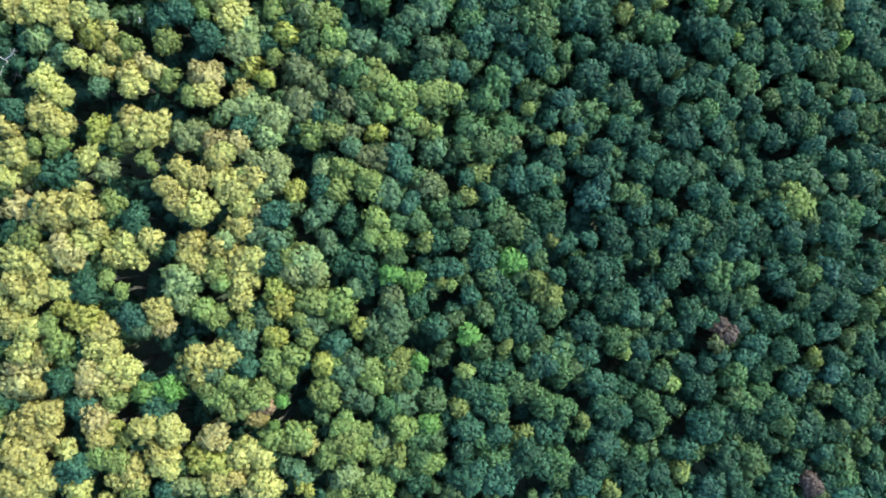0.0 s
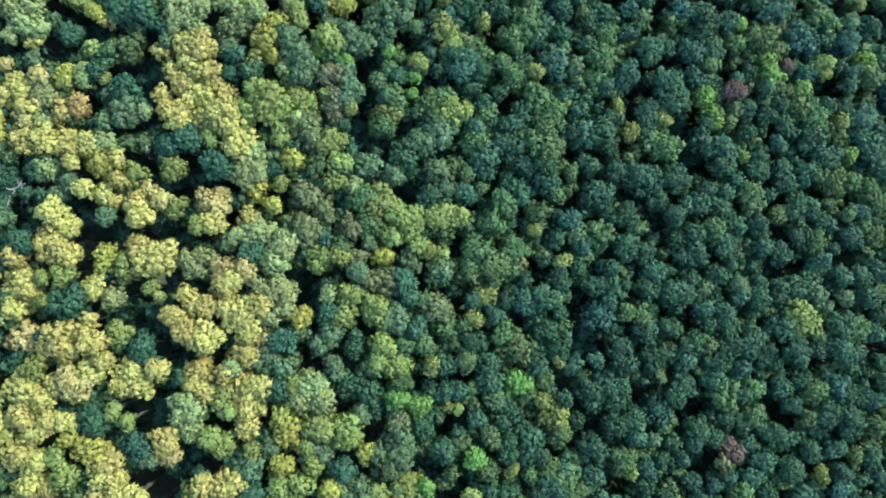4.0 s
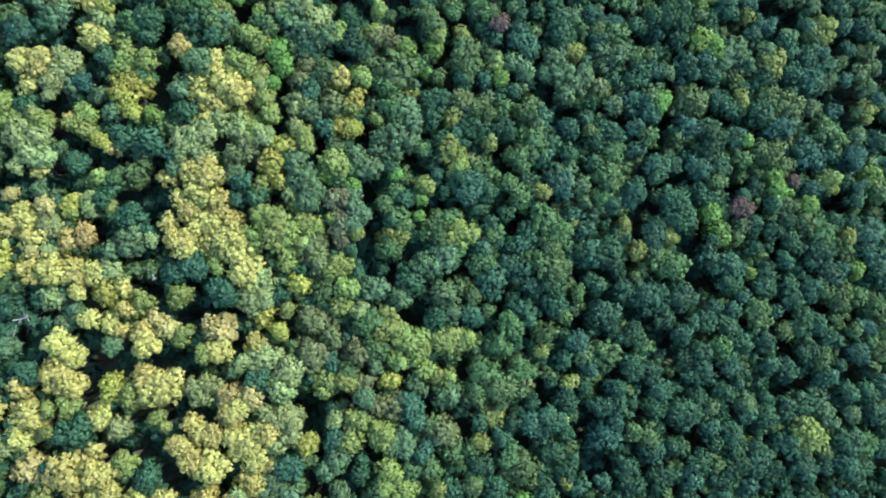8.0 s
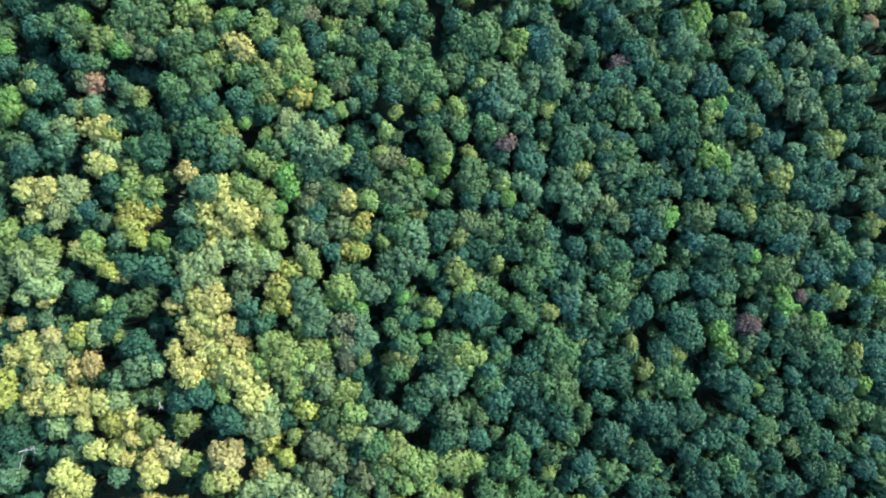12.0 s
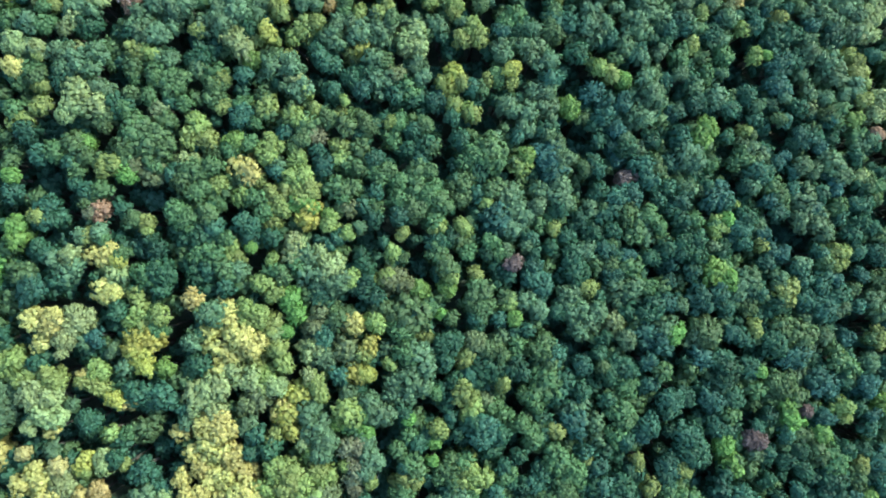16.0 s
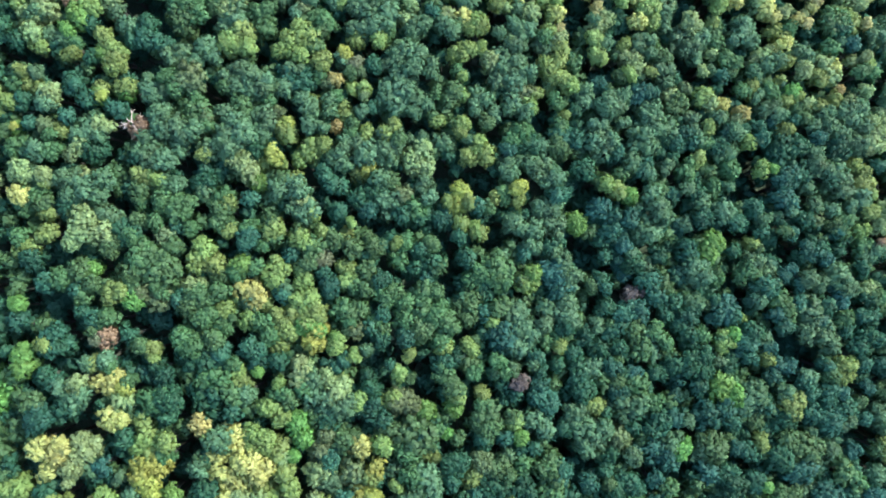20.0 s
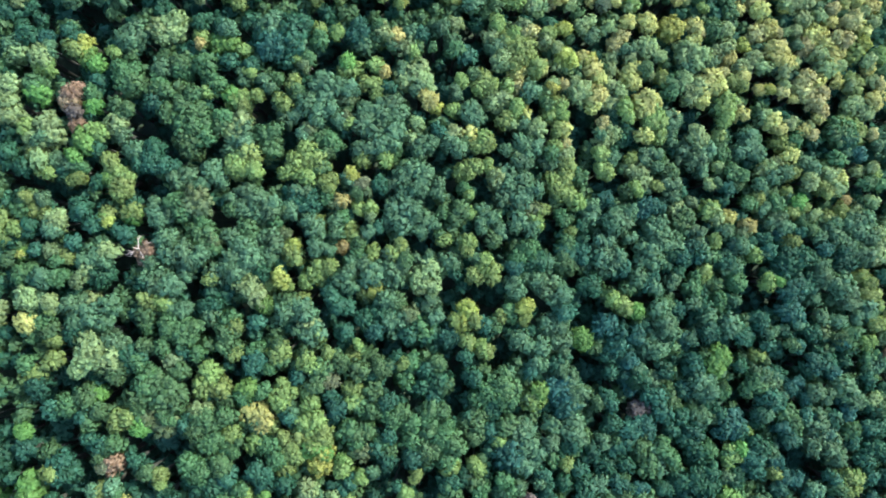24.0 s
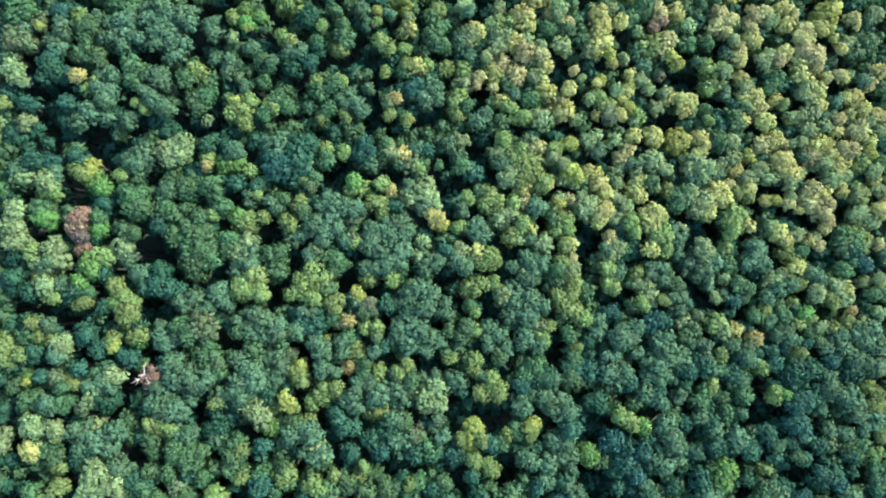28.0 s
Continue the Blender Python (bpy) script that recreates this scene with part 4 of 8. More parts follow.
STANDS.append(("fresh", [(-51.4, 22.4, 1.6), (-20.6, 22.5, 2.2), (-4.5, 23.5, 1.6), (15.6, 24.7, 1.1), (-6.3, 25.7, 1.9), (-8.6, 25.8, 1.7), (-4.6, 27.0, 1.3), (2.6, 27.7, 1.4), (0.1, 27.8, 2.1), (-4.7, 28.0, 1.7), (-39.0, 28.5, 1.4), (-7.4, 29.0, 1.9), (-9.3, 31.4, 2.6), (-43.0, 31.8, 1.9), (-17.7, 34.7, 1.7), (-26.2, 34.7, 1.1), (-16.9, 37.2, 1.9), (-49.1, 37.7, 2.0), (-42.7, 38.1, 1.7), (72.9, 41.0, 1.4), (-17.3, 41.0, 2.0), (33.8, 41.2, 1.6), (-25.8, 42.5, 1.5), (-36.6, 42.7, 1.3), (40.0, 43.3, 1.8), (-20.7, 43.4, 1.5), (-31.3, 44.8, 1.3), (-23.3, 45.0, 1.7), (3.6, 45.3, 2.1), (31.5, 45.5, 1.3), (-8.6, 46.0, 2.1), (-13.7, 46.3, 1.1)]))
STANDS.append(("fresh", [(-27.7, 46.6, 2.4), (23.1, 46.7, 1.0), (1.7, 46.8, 2.5), (-25.4, 46.9, 1.7), (-21.8, 47.2, 2.0), (-30.3, 47.2, 1.8), (-28.5, 48.9, 2.2), (-26.7, 49.3, 2.0), (-18.1, 49.3, 1.3), (-22.6, 49.5, 1.5), (69.8, 49.8, 1.0), (69.4, 51.3, 1.6), (17.5, 51.8, 1.3), (-23.8, 52.4, 1.8), (-58.8, 52.8, 1.1), (-52.4, 52.9, 0.9), (-2.5, 54.6, 1.5), (-29.5, 55.4, 1.5), (2.8, 56.3, 1.3), (-16.3, 57.6, 1.3), (3.4, 57.7, 1.7), (-54.6, 57.9, 1.4), (-17.6, 58.1, 1.9), (2.5, 59.2, 1.9), (9.1, 60.9, 1.3), (70.7, 60.9, 1.4), (-21.5, 62.0, 1.3), (-22.3, 63.5, 1.5), (78.5, 64.2, 1.8), (-30.3, 64.7, 2.2), (-9.8, 65.4, 1.1), (-56.1, 65.7, 1.4)]))
STANDS.append(("fresh", [(2.9, 65.9, 1.7), (-58.0, 66.6, 1.1), (-66.4, 67.0, 1.8), (-32.0, 67.1, 2.0), (54.7, 67.1, 1.4), (-27.1, 67.3, 1.5), (-63.4, 67.7, 2.1), (-14.1, 67.9, 1.5), (-56.2, 67.9, 1.8), (-28.3, 69.2, 1.7), (-3.1, 69.4, 0.9), (-4.4, 69.9, 1.4), (61.0, 72.5, 2.2), (-11.7, 73.0, 1.5), (-32.6, 73.1, 2.0), (-28.5, 73.4, 1.7), (-48.3, 74.2, 1.3), (10.6, 74.3, 1.3), (-30.7, 74.9, 1.8), (-49.5, 75.9, 2.0), (-32.4, 75.9, 1.8), (25.1, 76.0, 1.4), (-45.7, 76.2, 1.5), (-39.5, 76.5, 1.3), (70.9, 77.3, 1.4), (-27.4, 78.5, 1.3), (-49.4, 78.6, 1.6), (70.7, 79.2, 1.8), (71.8, 79.6, 1.2), (5.5, 79.8, 1.3), (0.9, 79.9, 1.5), (-29.6, 80.0, 1.5)]))
STANDS.append(("fresh", [(-15.0, 80.2, 1.4), (-9.9, 80.5, 1.7), (56.5, 81.8, 1.3), (-17.9, 83.7, 1.1), (-19.3, 83.8, 1.5), (-8.6, 84.2, 1.3), (-27.8, 84.3, 1.1), (-34.0, 84.7, 1.3), (49.4, 85.4, 1.8), (-34.8, 86.1, 1.6), (19.4, 86.9, 1.2), (3.8, 87.3, 1.3), (-6.4, 87.3, 1.1), (-15.4, 87.3, 0.9), (-0.4, 87.5, 1.3), (-15.8, 88.3, 1.1), (52.8, 88.7, 1.0), (3.4, 88.7, 1.1), (-56.4, 89.1, 1.3), (-18.5, 89.8, 1.5), (-47.1, 89.9, 0.9), (-27.5, 90.3, 1.5), (-47.3, 91.3, 1.2), (7.5, 91.9, 1.1), (-26.9, 93.0, 2.0), (-63.8, 93.1, 1.2), (-22.8, 93.8, 1.5), (-27.7, 94.5, 2.0), (-32.2, 94.7, 1.7), (-24.6, 94.8, 1.7), (-21.8, 95.6, 1.9), (-23.6, 96.6, 2.2)]))
STANDS.append(("fresh", [(-36.1, 96.7, 1.5), (-29.4, 96.9, 1.1), (14.7, 98.3, 1.7), (-53.3, 100.2, 1.4), (-22.9, 100.3, 1.3), (-15.6, 100.5, 1.5), (-51.6, 100.6, 1.1), (-27.8, 101.4, 1.7), (-23.3, 102.2, 1.5), (-16.4, 102.4, 1.3), (55.3, 102.4, 1.4), (-26.9, 102.8, 1.9), (76.3, 103.5, 1.4), (-37.5, 104.1, 1.6), (-40.1, 105.1, 1.6), (-7.4, 105.9, 1.1), (-39.1, 106.5, 1.6), (77.6, 106.5, 1.4), (-22.6, 106.9, 1.3), (6.5, 106.9, 1.2), (-15.7, 107.6, 1.3), (-23.4, 107.8, 1.5), (6.0, 107.9, 1.3), (-19.8, 108.6, 1.1), (-66.1, 108.8, 1.6), (-27.0, 109.3, 1.7), (3.7, 109.4, 1.5), (-34.6, 109.6, 1.1), (-14.8, 109.9, 0.8), (-62.6, 110.5, 1.4), (78.5, 110.6, 1.4), (-21.4, 111.5, 1.1)]))
STANDS.append(("fresh", [(78.0, 111.7, 1.8), (4.8, 112.2, 1.2), (13.6, 112.5, 1.4), (31.1, 112.6, 1.4), (9.2, 112.6, 1.2), (1.5, 112.8, 1.1), (-34.4, 113.7, 1.3), (29.7, 114.1, 1.2), (-62.5, 114.1, 1.3), (77.7, 114.3, 1.2), (57.9, 115.6, 1.3), (76.7, 115.6, 1.6), (-23.8, 117.7, 1.5), (46.5, 118.2, 1.4), (-13.2, 118.4, 1.5), (-62.5, 119.1, 1.1), (-45.5, 119.1, 1.5), (-47.7, 119.1, 1.5), (8.2, 119.9, 1.5), (5.8, 120.0, 1.3), (55.8, 120.3, 1.3), (-22.8, 120.5, 1.3), (-25.5, 120.5, 1.1), (-28.2, 120.6, 1.3), (7.3, 121.4, 1.7), (-37.9, 122.2, 1.1), (-20.4, 122.8, 1.7), (62.9, 122.8, 1.4), (-19.0, 123.3, 1.1), (48.6, 123.6, 1.2), (-8.1, 124.3, 1.3), (-11.8, 124.5, 1.3)]))
STANDS.append(("fresh", [(4.3, 124.5, 1.0), (-24.2, 125.2, 1.5), (-7.1, 125.6, 1.1), (4.9, 126.0, 1.3), (-25.0, 126.2, 1.3), (0.1, 126.2, 1.1), (22.6, 126.5, 1.0), (70.7, 126.5, 1.6), (-60.0, 127.2, 1.3), (73.0, 127.4, 1.4), (-14.9, 127.5, 1.1), (64.4, 127.9, 1.4), (66.0, 128.3, 1.0), (-15.3, 128.9, 1.3), (48.5, 129.2, 1.6), (16.3, 129.2, 1.6), (-20.7, 130.1, 1.3), (57.1, 130.3, 1.6), (17.9, 130.6, 1.0), (4.7, 130.8, 1.2), (70.2, 130.9, 0.8), (24.0, 131.3, 1.2), (63.0, 131.5, 1.2), (70.0, 131.7, 1.4), (23.0, 131.9, 1.6), (-11.9, 132.1, 1.3), (-67.4, 132.1, 1.2), (-13.7, 132.6, 1.1), (34.8, 133.3, 1.2), (-53.3, 133.4, 1.3), (21.1, 133.4, 1.6), (38.9, 133.6, 1.0)]))
STANDS.append(("fresh", [(5.2, 133.7, 0.8), (80.0, 133.8, 1.4), (-49.4, 133.9, 1.5), (-62.3, 134.0, 1.1), (-64.8, 134.6, 1.1), (20.2, 134.9, 1.6), (64.4, 135.0, 1.4), (71.4, 135.7, 1.6), (22.2, 135.8, 1.4), (-18.1, 136.1, 0.9), (29.9, 136.5, 1.4), (-65.1, 136.9, 0.9), (28.9, 137.0, 1.2), (-18.5, 137.1, 1.3), (-51.0, 137.1, 1.3), (9.0, 137.9, 0.8), (5.6, 138.0, 1.5), (-50.5, 138.0, 1.6), (4.2, 138.0, 1.2), (22.9, 138.3, 1.4), (-22.1, 138.6, 1.7), (34.1, 138.8, 1.2), (6.6, 138.9, 1.2), (-24.4, 139.2, 1.3), (8.6, 139.3, 1.0), (29.0, 139.5, 1.4), (64.2, 139.6, 1.6), (-57.8, 139.7, 1.3), (-51.3, 139.9, 1.8), (-30.2, 139.9, 1.3), (-20.7, 140.0, 2.1), (-31.5, 140.4, 1.9)]))
STANDS.append(("fresh", [(-8.6, 140.5, 1.3), (-32.9, 140.5, 1.5), (-23.4, 140.6, 1.7), (77.3, 140.7, 1.6), (62.6, 140.7, 1.4), (-62.4, 140.8, 1.3), (-12.3, 141.1, 1.5), (21.1, 141.3, 1.4), (-52.5, 141.7, 1.4), (-30.5, 141.8, 1.5), (6.8, 141.8, 1.2), (-21.5, 141.9, 1.7), (77.9, 142.2, 1.9), (51.0, 142.2, 1.2), (9.3, 142.2, 1.4), (39.6, 143.1, 1.4), (8.3, 143.2, 1.5), (76.4, 143.3, 2.1), (-64.4, 144.0, 1.6), (38.1, 144.2, 2.0), (21.3, 144.3, 1.2), (51.8, 145.2, 1.4), (39.2, 146.1, 1.8), (34.1, 146.3, 1.0), (12.0, 146.5, 1.4), (-14.8, 146.9, 1.1), (-54.4, 147.3, 1.4), (53.0, 147.7, 2.0), (20.5, 147.7, 1.6), (33.7, 147.8, 1.2), (-65.5, 148.2, 1.3), (22.0, 148.2, 1.8)]))
STANDS.append(("fresh", [(14.1, 148.4, 1.4), (3.3, 148.7, 1.3), (21.6, 149.2, 1.8), (77.4, 150.0, 1.7), (-24.7, 150.5, 1.5), (-31.0, 151.1, 1.3), (-9.4, 151.5, 0.9), (77.0, 151.6, 1.4), (-31.9, 151.6, 1.7), (55.4, 151.7, 1.2), (12.8, 151.9, 1.4), (-29.0, 152.0, 1.1), (72.1, 152.2, 1.2), (54.4, 152.3, 1.2), (9.9, 152.4, 1.2), (7.9, 152.5, 1.4), (-37.2, 152.7, 1.1), (40.8, 153.2, 1.2), (-9.7, 153.4, 1.3), (9.0, 153.4, 1.4), (-11.6, 153.5, 1.1), (5.1, 153.5, 1.2), (-23.1, 153.7, 1.3), (82.8, 155.5, 1.5), (17.5, 155.7, 1.6), (77.3, 155.7, 1.2), (-29.8, 155.8, 0.9), (-9.1, 155.8, 1.3), (-13.3, 155.9, 1.5), (-14.7, 155.9, 0.9), (15.1, 157.2, 1.8), (78.5, 157.2, 1.7)]))
STANDS.append(("fresh", [(17.1, 157.7, 2.0), (-22.0, 158.0, 1.1), (-62.1, 158.0, 1.4), (-2.8, 159.0, 1.1), (16.2, 159.2, 2.0), (-31.0, 160.0, 1.2), (-51.3, 160.2, 1.0), (-57.3, 160.6, 1.3), (12.8, 160.7, 1.4), (14.4, 161.2, 1.4), (20.9, 161.6, 1.2), (-37.6, 162.0, 1.3), (-15.3, 162.1, 1.1), (-8.3, 162.5, 1.7), (-18.1, 162.6, 1.3), (12.0, 163.7, 1.4), (49.4, 165.4, 0.9), (36.3, 166.6, 1.4), (15.0, 167.3, 1.4), (-4.4, 167.4, 1.1), (63.4, 167.7, 1.0), (-31.3, 167.8, 1.3), (-14.8, 168.2, 1.1), (-7.2, 168.5, 1.0), (3.8, 168.6, 1.4), (30.3, 168.8, 1.4), (13.1, 168.8, 1.2), (-18.5, 168.8, 1.3), (-33.5, 169.3, 1.3), (-31.6, 169.7, 1.7), (29.4, 170.3, 1.4), (-26.6, 170.5, 1.3)]))
STANDS.append(("fresh", [(4.4, 170.5, 1.4), (-46.7, 170.7, 1.1), (18.3, 171.1, 1.4), (-30.7, 171.6, 1.3), (-48.4, 171.7, 0.7), (49.8, 171.7, 1.2), (-68.6, 172.4, 0.9), (50.9, 172.7, 1.8), (-19.1, 174.1, 1.1), (-14.9, 174.4, 1.1), (-55.7, 174.7, 1.1), (52.1, 174.7, 1.4), (50.0, 174.8, 1.6), (-54.8, 175.5, 0.9), (-7.8, 175.7, 1.0), (5.2, 175.9, 1.4), (2.8, 176.4, 1.4), (-38.1, 176.5, 1.5), (-0.6, 176.5, 1.0), (-3.9, 176.6, 1.3), (17.6, 176.6, 1.4), (38.7, 178.6, 1.6), (-4.2, 179.5, 1.2), (40.4, 179.6, 1.8), (-6.6, 180.0, 1.2), (-15.1, 180.2, 1.3), (-23.4, 180.8, 1.1), (-7.5, 181.0, 1.3), (-24.2, 181.8, 1.3), (-3.8, 182.9, 1.3), (-17.7, 183.6, 0.9), (-8.5, 184.0, 0.9)]))
STANDS.append(("fresh", [(15.1, 184.1, 1.2), (12.6, 184.1, 1.2), (-56.1, 185.3, 1.5), (-32.3, 185.3, 1.1), (1.9, 185.8, 1.4)]))
STANDS.append(("cream", [(-33.6, -35.3, 1.8), (-39.1, -25.4, 2.3), (-56.4, -22.0, 2.5), (-57.8, -16.2, 1.6), (-67.7, -15.0, 3.1), (-57.7, -14.5, 2.1), (-67.2, -12.4, 1.6), (-45.5, -7.9, 1.4), (-58.9, 4.2, 2.1), (-60.1, 5.9, 1.6), (-30.7, 9.9, 1.6), (-66.9, 11.9, 2.6), (-32.3, 21.2, 1.6), (-36.1, 21.3, 2.2), (-36.4, 31.5, 2.4), (-44.9, 33.3, 1.4), (-46.3, 34.6, 1.6), (-64.7, 46.3, 1.2), (-62.6, 53.9, 1.4), (-67.9, 55.9, 1.2), (80.0, 141.1, 1.0), (22.6, 141.5, 1.2), (68.7, 142.0, 1.0), (29.9, 145.0, 1.4), (70.6, 145.6, 1.2), (42.9, 146.0, 1.0), (69.1, 148.2, 1.6), (70.8, 149.2, 1.2), (63.3, 149.4, 1.2), (67.6, 149.8, 1.8), (82.4, 150.3, 1.2), (67.2, 151.4, 1.2)]))
STANDS.append(("cream", [(68.3, 151.8, 1.6), (15.3, 152.3, 2.0), (22.8, 152.6, 1.1), (51.8, 153.4, 1.2), (68.8, 158.0, 1.8), (63.4, 158.2, 1.2), (75.9, 158.9, 1.2), (32.4, 159.4, 1.2), (74.3, 159.4, 1.0), (33.5, 159.9, 1.7), (59.8, 160.3, 1.6), (63.0, 160.8, 1.2), (48.7, 161.1, 1.0), (17.4, 161.6, 1.6), (77.8, 162.0, 1.9), (74.1, 164.7, 1.2), (59.6, 166.8, 1.4), (21.0, 167.6, 1.4), (22.2, 170.0, 1.8), (81.2, 171.2, 1.7), (69.7, 171.6, 1.9), (73.1, 172.5, 1.1), (10.7, 172.6, 0.9), (74.7, 173.0, 1.0), (8.0, 173.4, 0.9), (68.8, 174.2, 1.4), (25.1, 174.6, 0.8), (8.4, 174.8, 1.1), (14.5, 175.2, 1.8), (63.5, 175.4, 1.2), (70.0, 175.8, 1.9), (12.6, 176.7, 2.0)]))
STANDS.append(("cream", [(68.5, 176.8, 1.9), (19.2, 177.6, 1.2), (16.7, 178.1, 1.6), (56.2, 178.7, 1.4), (41.9, 179.1, 1.6), (68.1, 179.5, 1.2), (69.8, 179.9, 1.4), (43.5, 180.1, 1.0), (42.5, 180.6, 1.4), (68.9, 181.5, 1.4), (78.7, 181.8, 0.8), (53.7, 181.9, 1.2), (58.1, 182.3, 1.4), (52.2, 182.4, 1.4), (78.5, 183.4, 1.2), (24.6, 183.5, 1.2), (55.5, 183.9, 1.4), (41.2, 184.2, 1.0), (59.3, 184.4, 1.4), (53.4, 184.5, 1.6), (67.5, 184.7, 1.2), (61.0, 184.8, 1.6), (21.7, 185.0, 1.4), (53.0, 185.5, 1.2), (41.3, 185.7, 1.4)]))
STANDS.append(("green", [(55.6, -43.9, 2.0), (44.8, -43.4, 1.6), (56.8, -42.1, 2.2), (47.1, -40.7, 1.6), (74.3, -39.7, 1.6), (21.6, -39.6, 1.9), (64.9, -38.9, 2.0), (5.3, -37.9, 1.7), (8.2, -37.3, 2.1), (0.7, -36.5, 2.2), (-6.3, -36.3, 2.2), (14.0, -36.0, 2.1), (59.3, -35.9, 1.0), (26.8, -35.8, 1.9), (36.8, -35.3, 1.7), (47.0, -35.3, 1.6), (2.7, -34.8, 1.5), (39.4, -34.6, 1.6), (-46.4, -33.5, 2.0), (71.2, -32.0, 1.8), (42.1, -31.9, 2.5), (14.4, -30.3, 1.9), (44.3, -30.2, 1.8), (7.3, -29.7, 1.9), (68.7, -29.3, 1.8), (55.7, -29.2, 2.4), (16.5, -28.6, 1.5), (2.6, -28.3, 2.2), (-60.1, -28.3, 2.5), (29.3, -27.9, 1.7), (25.9, -26.2, 2.1), (-10.7, -25.7, 1.8)]))
STANDS.append(("green", [(59.1, -24.6, 1.6), (69.6, -24.4, 1.6), (29.6, -24.1, 2.1), (5.3, -23.9, 2.6), (54.0, -23.6, 1.8), (41.7, -23.1, 1.6), (24.7, -22.7, 2.1), (2.6, -21.8, 2.1), (51.1, -21.0, 2.0), (-47.4, -20.2, 2.1), (-59.2, -20.0, 1.9), (74.2, -19.7, 2.0), (57.9, -19.5, 2.0), (7.4, -19.4, 1.7), (22.5, -18.7, 2.3), (5.6, -18.3, 1.3), (53.4, -18.2, 1.8), (67.0, -17.2, 1.8), (62.3, -16.9, 1.8), (17.8, -15.9, 1.7), (-33.4, -15.1, 2.0), (-61.9, -15.0, 1.9), (57.8, -14.6, 1.4), (56.2, -14.4, 1.8), (37.3, -13.6, 1.4), (54.7, -13.4, 1.4), (45.0, -13.1, 1.6), (-19.0, -12.6, 1.8), (41.9, -12.4, 2.1), (64.3, -12.0, 2.6), (70.6, -11.5, 2.2), (8.9, -11.5, 2.1)]))
STANDS.append(("green", [(30.9, -11.2, 1.5), (-2.4, -11.1, 1.9), (12.4, -9.8, 2.3), (72.4, -9.1, 1.2), (31.1, -8.7, 1.9), (8.7, -7.7, 1.7), (-5.0, -7.2, 1.9), (50.6, -6.2, 1.6), (3.5, -5.9, 1.7), (58.4, -5.7, 1.8), (38.4, -5.4, 1.8), (7.4, -4.3, 1.7), (19.0, -4.1, 1.3), (45.1, -3.8, 1.8), (29.0, -2.3, 1.7), (-1.4, -1.8, 1.7), (1.0, -1.0, 1.5), (61.9, -0.9, 1.6), (72.5, -0.6, 2.0), (-56.6, -0.4, 2.3), (5.8, -0.4, 1.9), (-13.8, -0.1, 2.4), (68.9, 0.7, 2.0), (40.8, 0.8, 1.8), (-28.1, 0.9, 2.0), (-17.3, 1.6, 1.8), (20.9, 1.6, 1.7), (24.8, 1.8, 1.3), (15.1, 1.9, 1.7), (6.0, 2.5, 1.9), (52.8, 2.6, 2.2), (-1.1, 2.9, 1.9)]))
STANDS.append(("green", [(76.0, 3.3, 1.8), (42.1, 3.7, 2.0), (69.2, 4.7, 2.2), (59.8, 5.2, 2.4), (47.8, 5.4, 2.0), (53.0, 5.6, 1.4), (38.7, 6.4, 1.4), (37.2, 6.4, 1.4), (45.3, 6.5, 1.4), (-16.1, 7.0, 1.8), (16.9, 7.5, 2.1), (48.5, 8.3, 1.8), (-26.7, 9.5, 2.2), (45.0, 9.5, 1.6), (-5.8, 9.7, 1.7), (-48.9, 9.8, 2.0), (8.2, 10.4, 1.5), (54.4, 10.5, 1.8), (51.3, 10.6, 1.4), (63.9, 11.5, 2.8), (40.1, 12.2, 2.2), (-63.4, 12.3, 1.3), (74.0, 12.5, 1.8), (13.3, 12.5, 1.9), (16.3, 12.9, 1.9), (70.4, 13.2, 1.6), (-19.3, 13.2, 1.8), (55.7, 13.4, 1.4), (4.7, 13.4, 1.5), (35.2, 13.9, 1.8), (-6.4, 14.9, 1.7), (47.7, 15.3, 2.0)]))
STANDS.append(("green", [(36.3, 16.3, 1.8), (50.2, 16.8, 1.0), (66.4, 16.9, 2.0), (-59.9, 17.2, 3.0), (-7.2, 17.7, 2.1), (22.5, 18.1, 1.3), (56.1, 19.3, 1.6), (48.4, 20.2, 1.8), (31.6, 20.4, 2.3), (69.0, 22.8, 2.0), (19.3, 22.8, 1.7), (-31.3, 23.4, 2.0), (51.2, 23.5, 2.0), (-19.1, 25.7, 1.7), (29.4, 25.8, 1.6), (66.0, 26.0, 1.8), (62.9, 26.1, 2.0), (48.8, 26.6, 2.2), (-66.5, 27.6, 1.9), (45.3, 27.7, 2.0), (42.7, 27.8, 1.6), (58.3, 28.3, 1.3), (50.1, 29.6, 1.4), (-2.2, 30.3, 2.1), (52.3, 31.5, 1.6), (4.0, 31.5, 1.9), (80.3, 31.5, 1.8), (13.1, 31.7, 2.5), (37.4, 32.0, 2.3), (64.9, 32.1, 2.0), (18.5, 33.0, 1.9), (56.1, 33.4, 2.0)]))
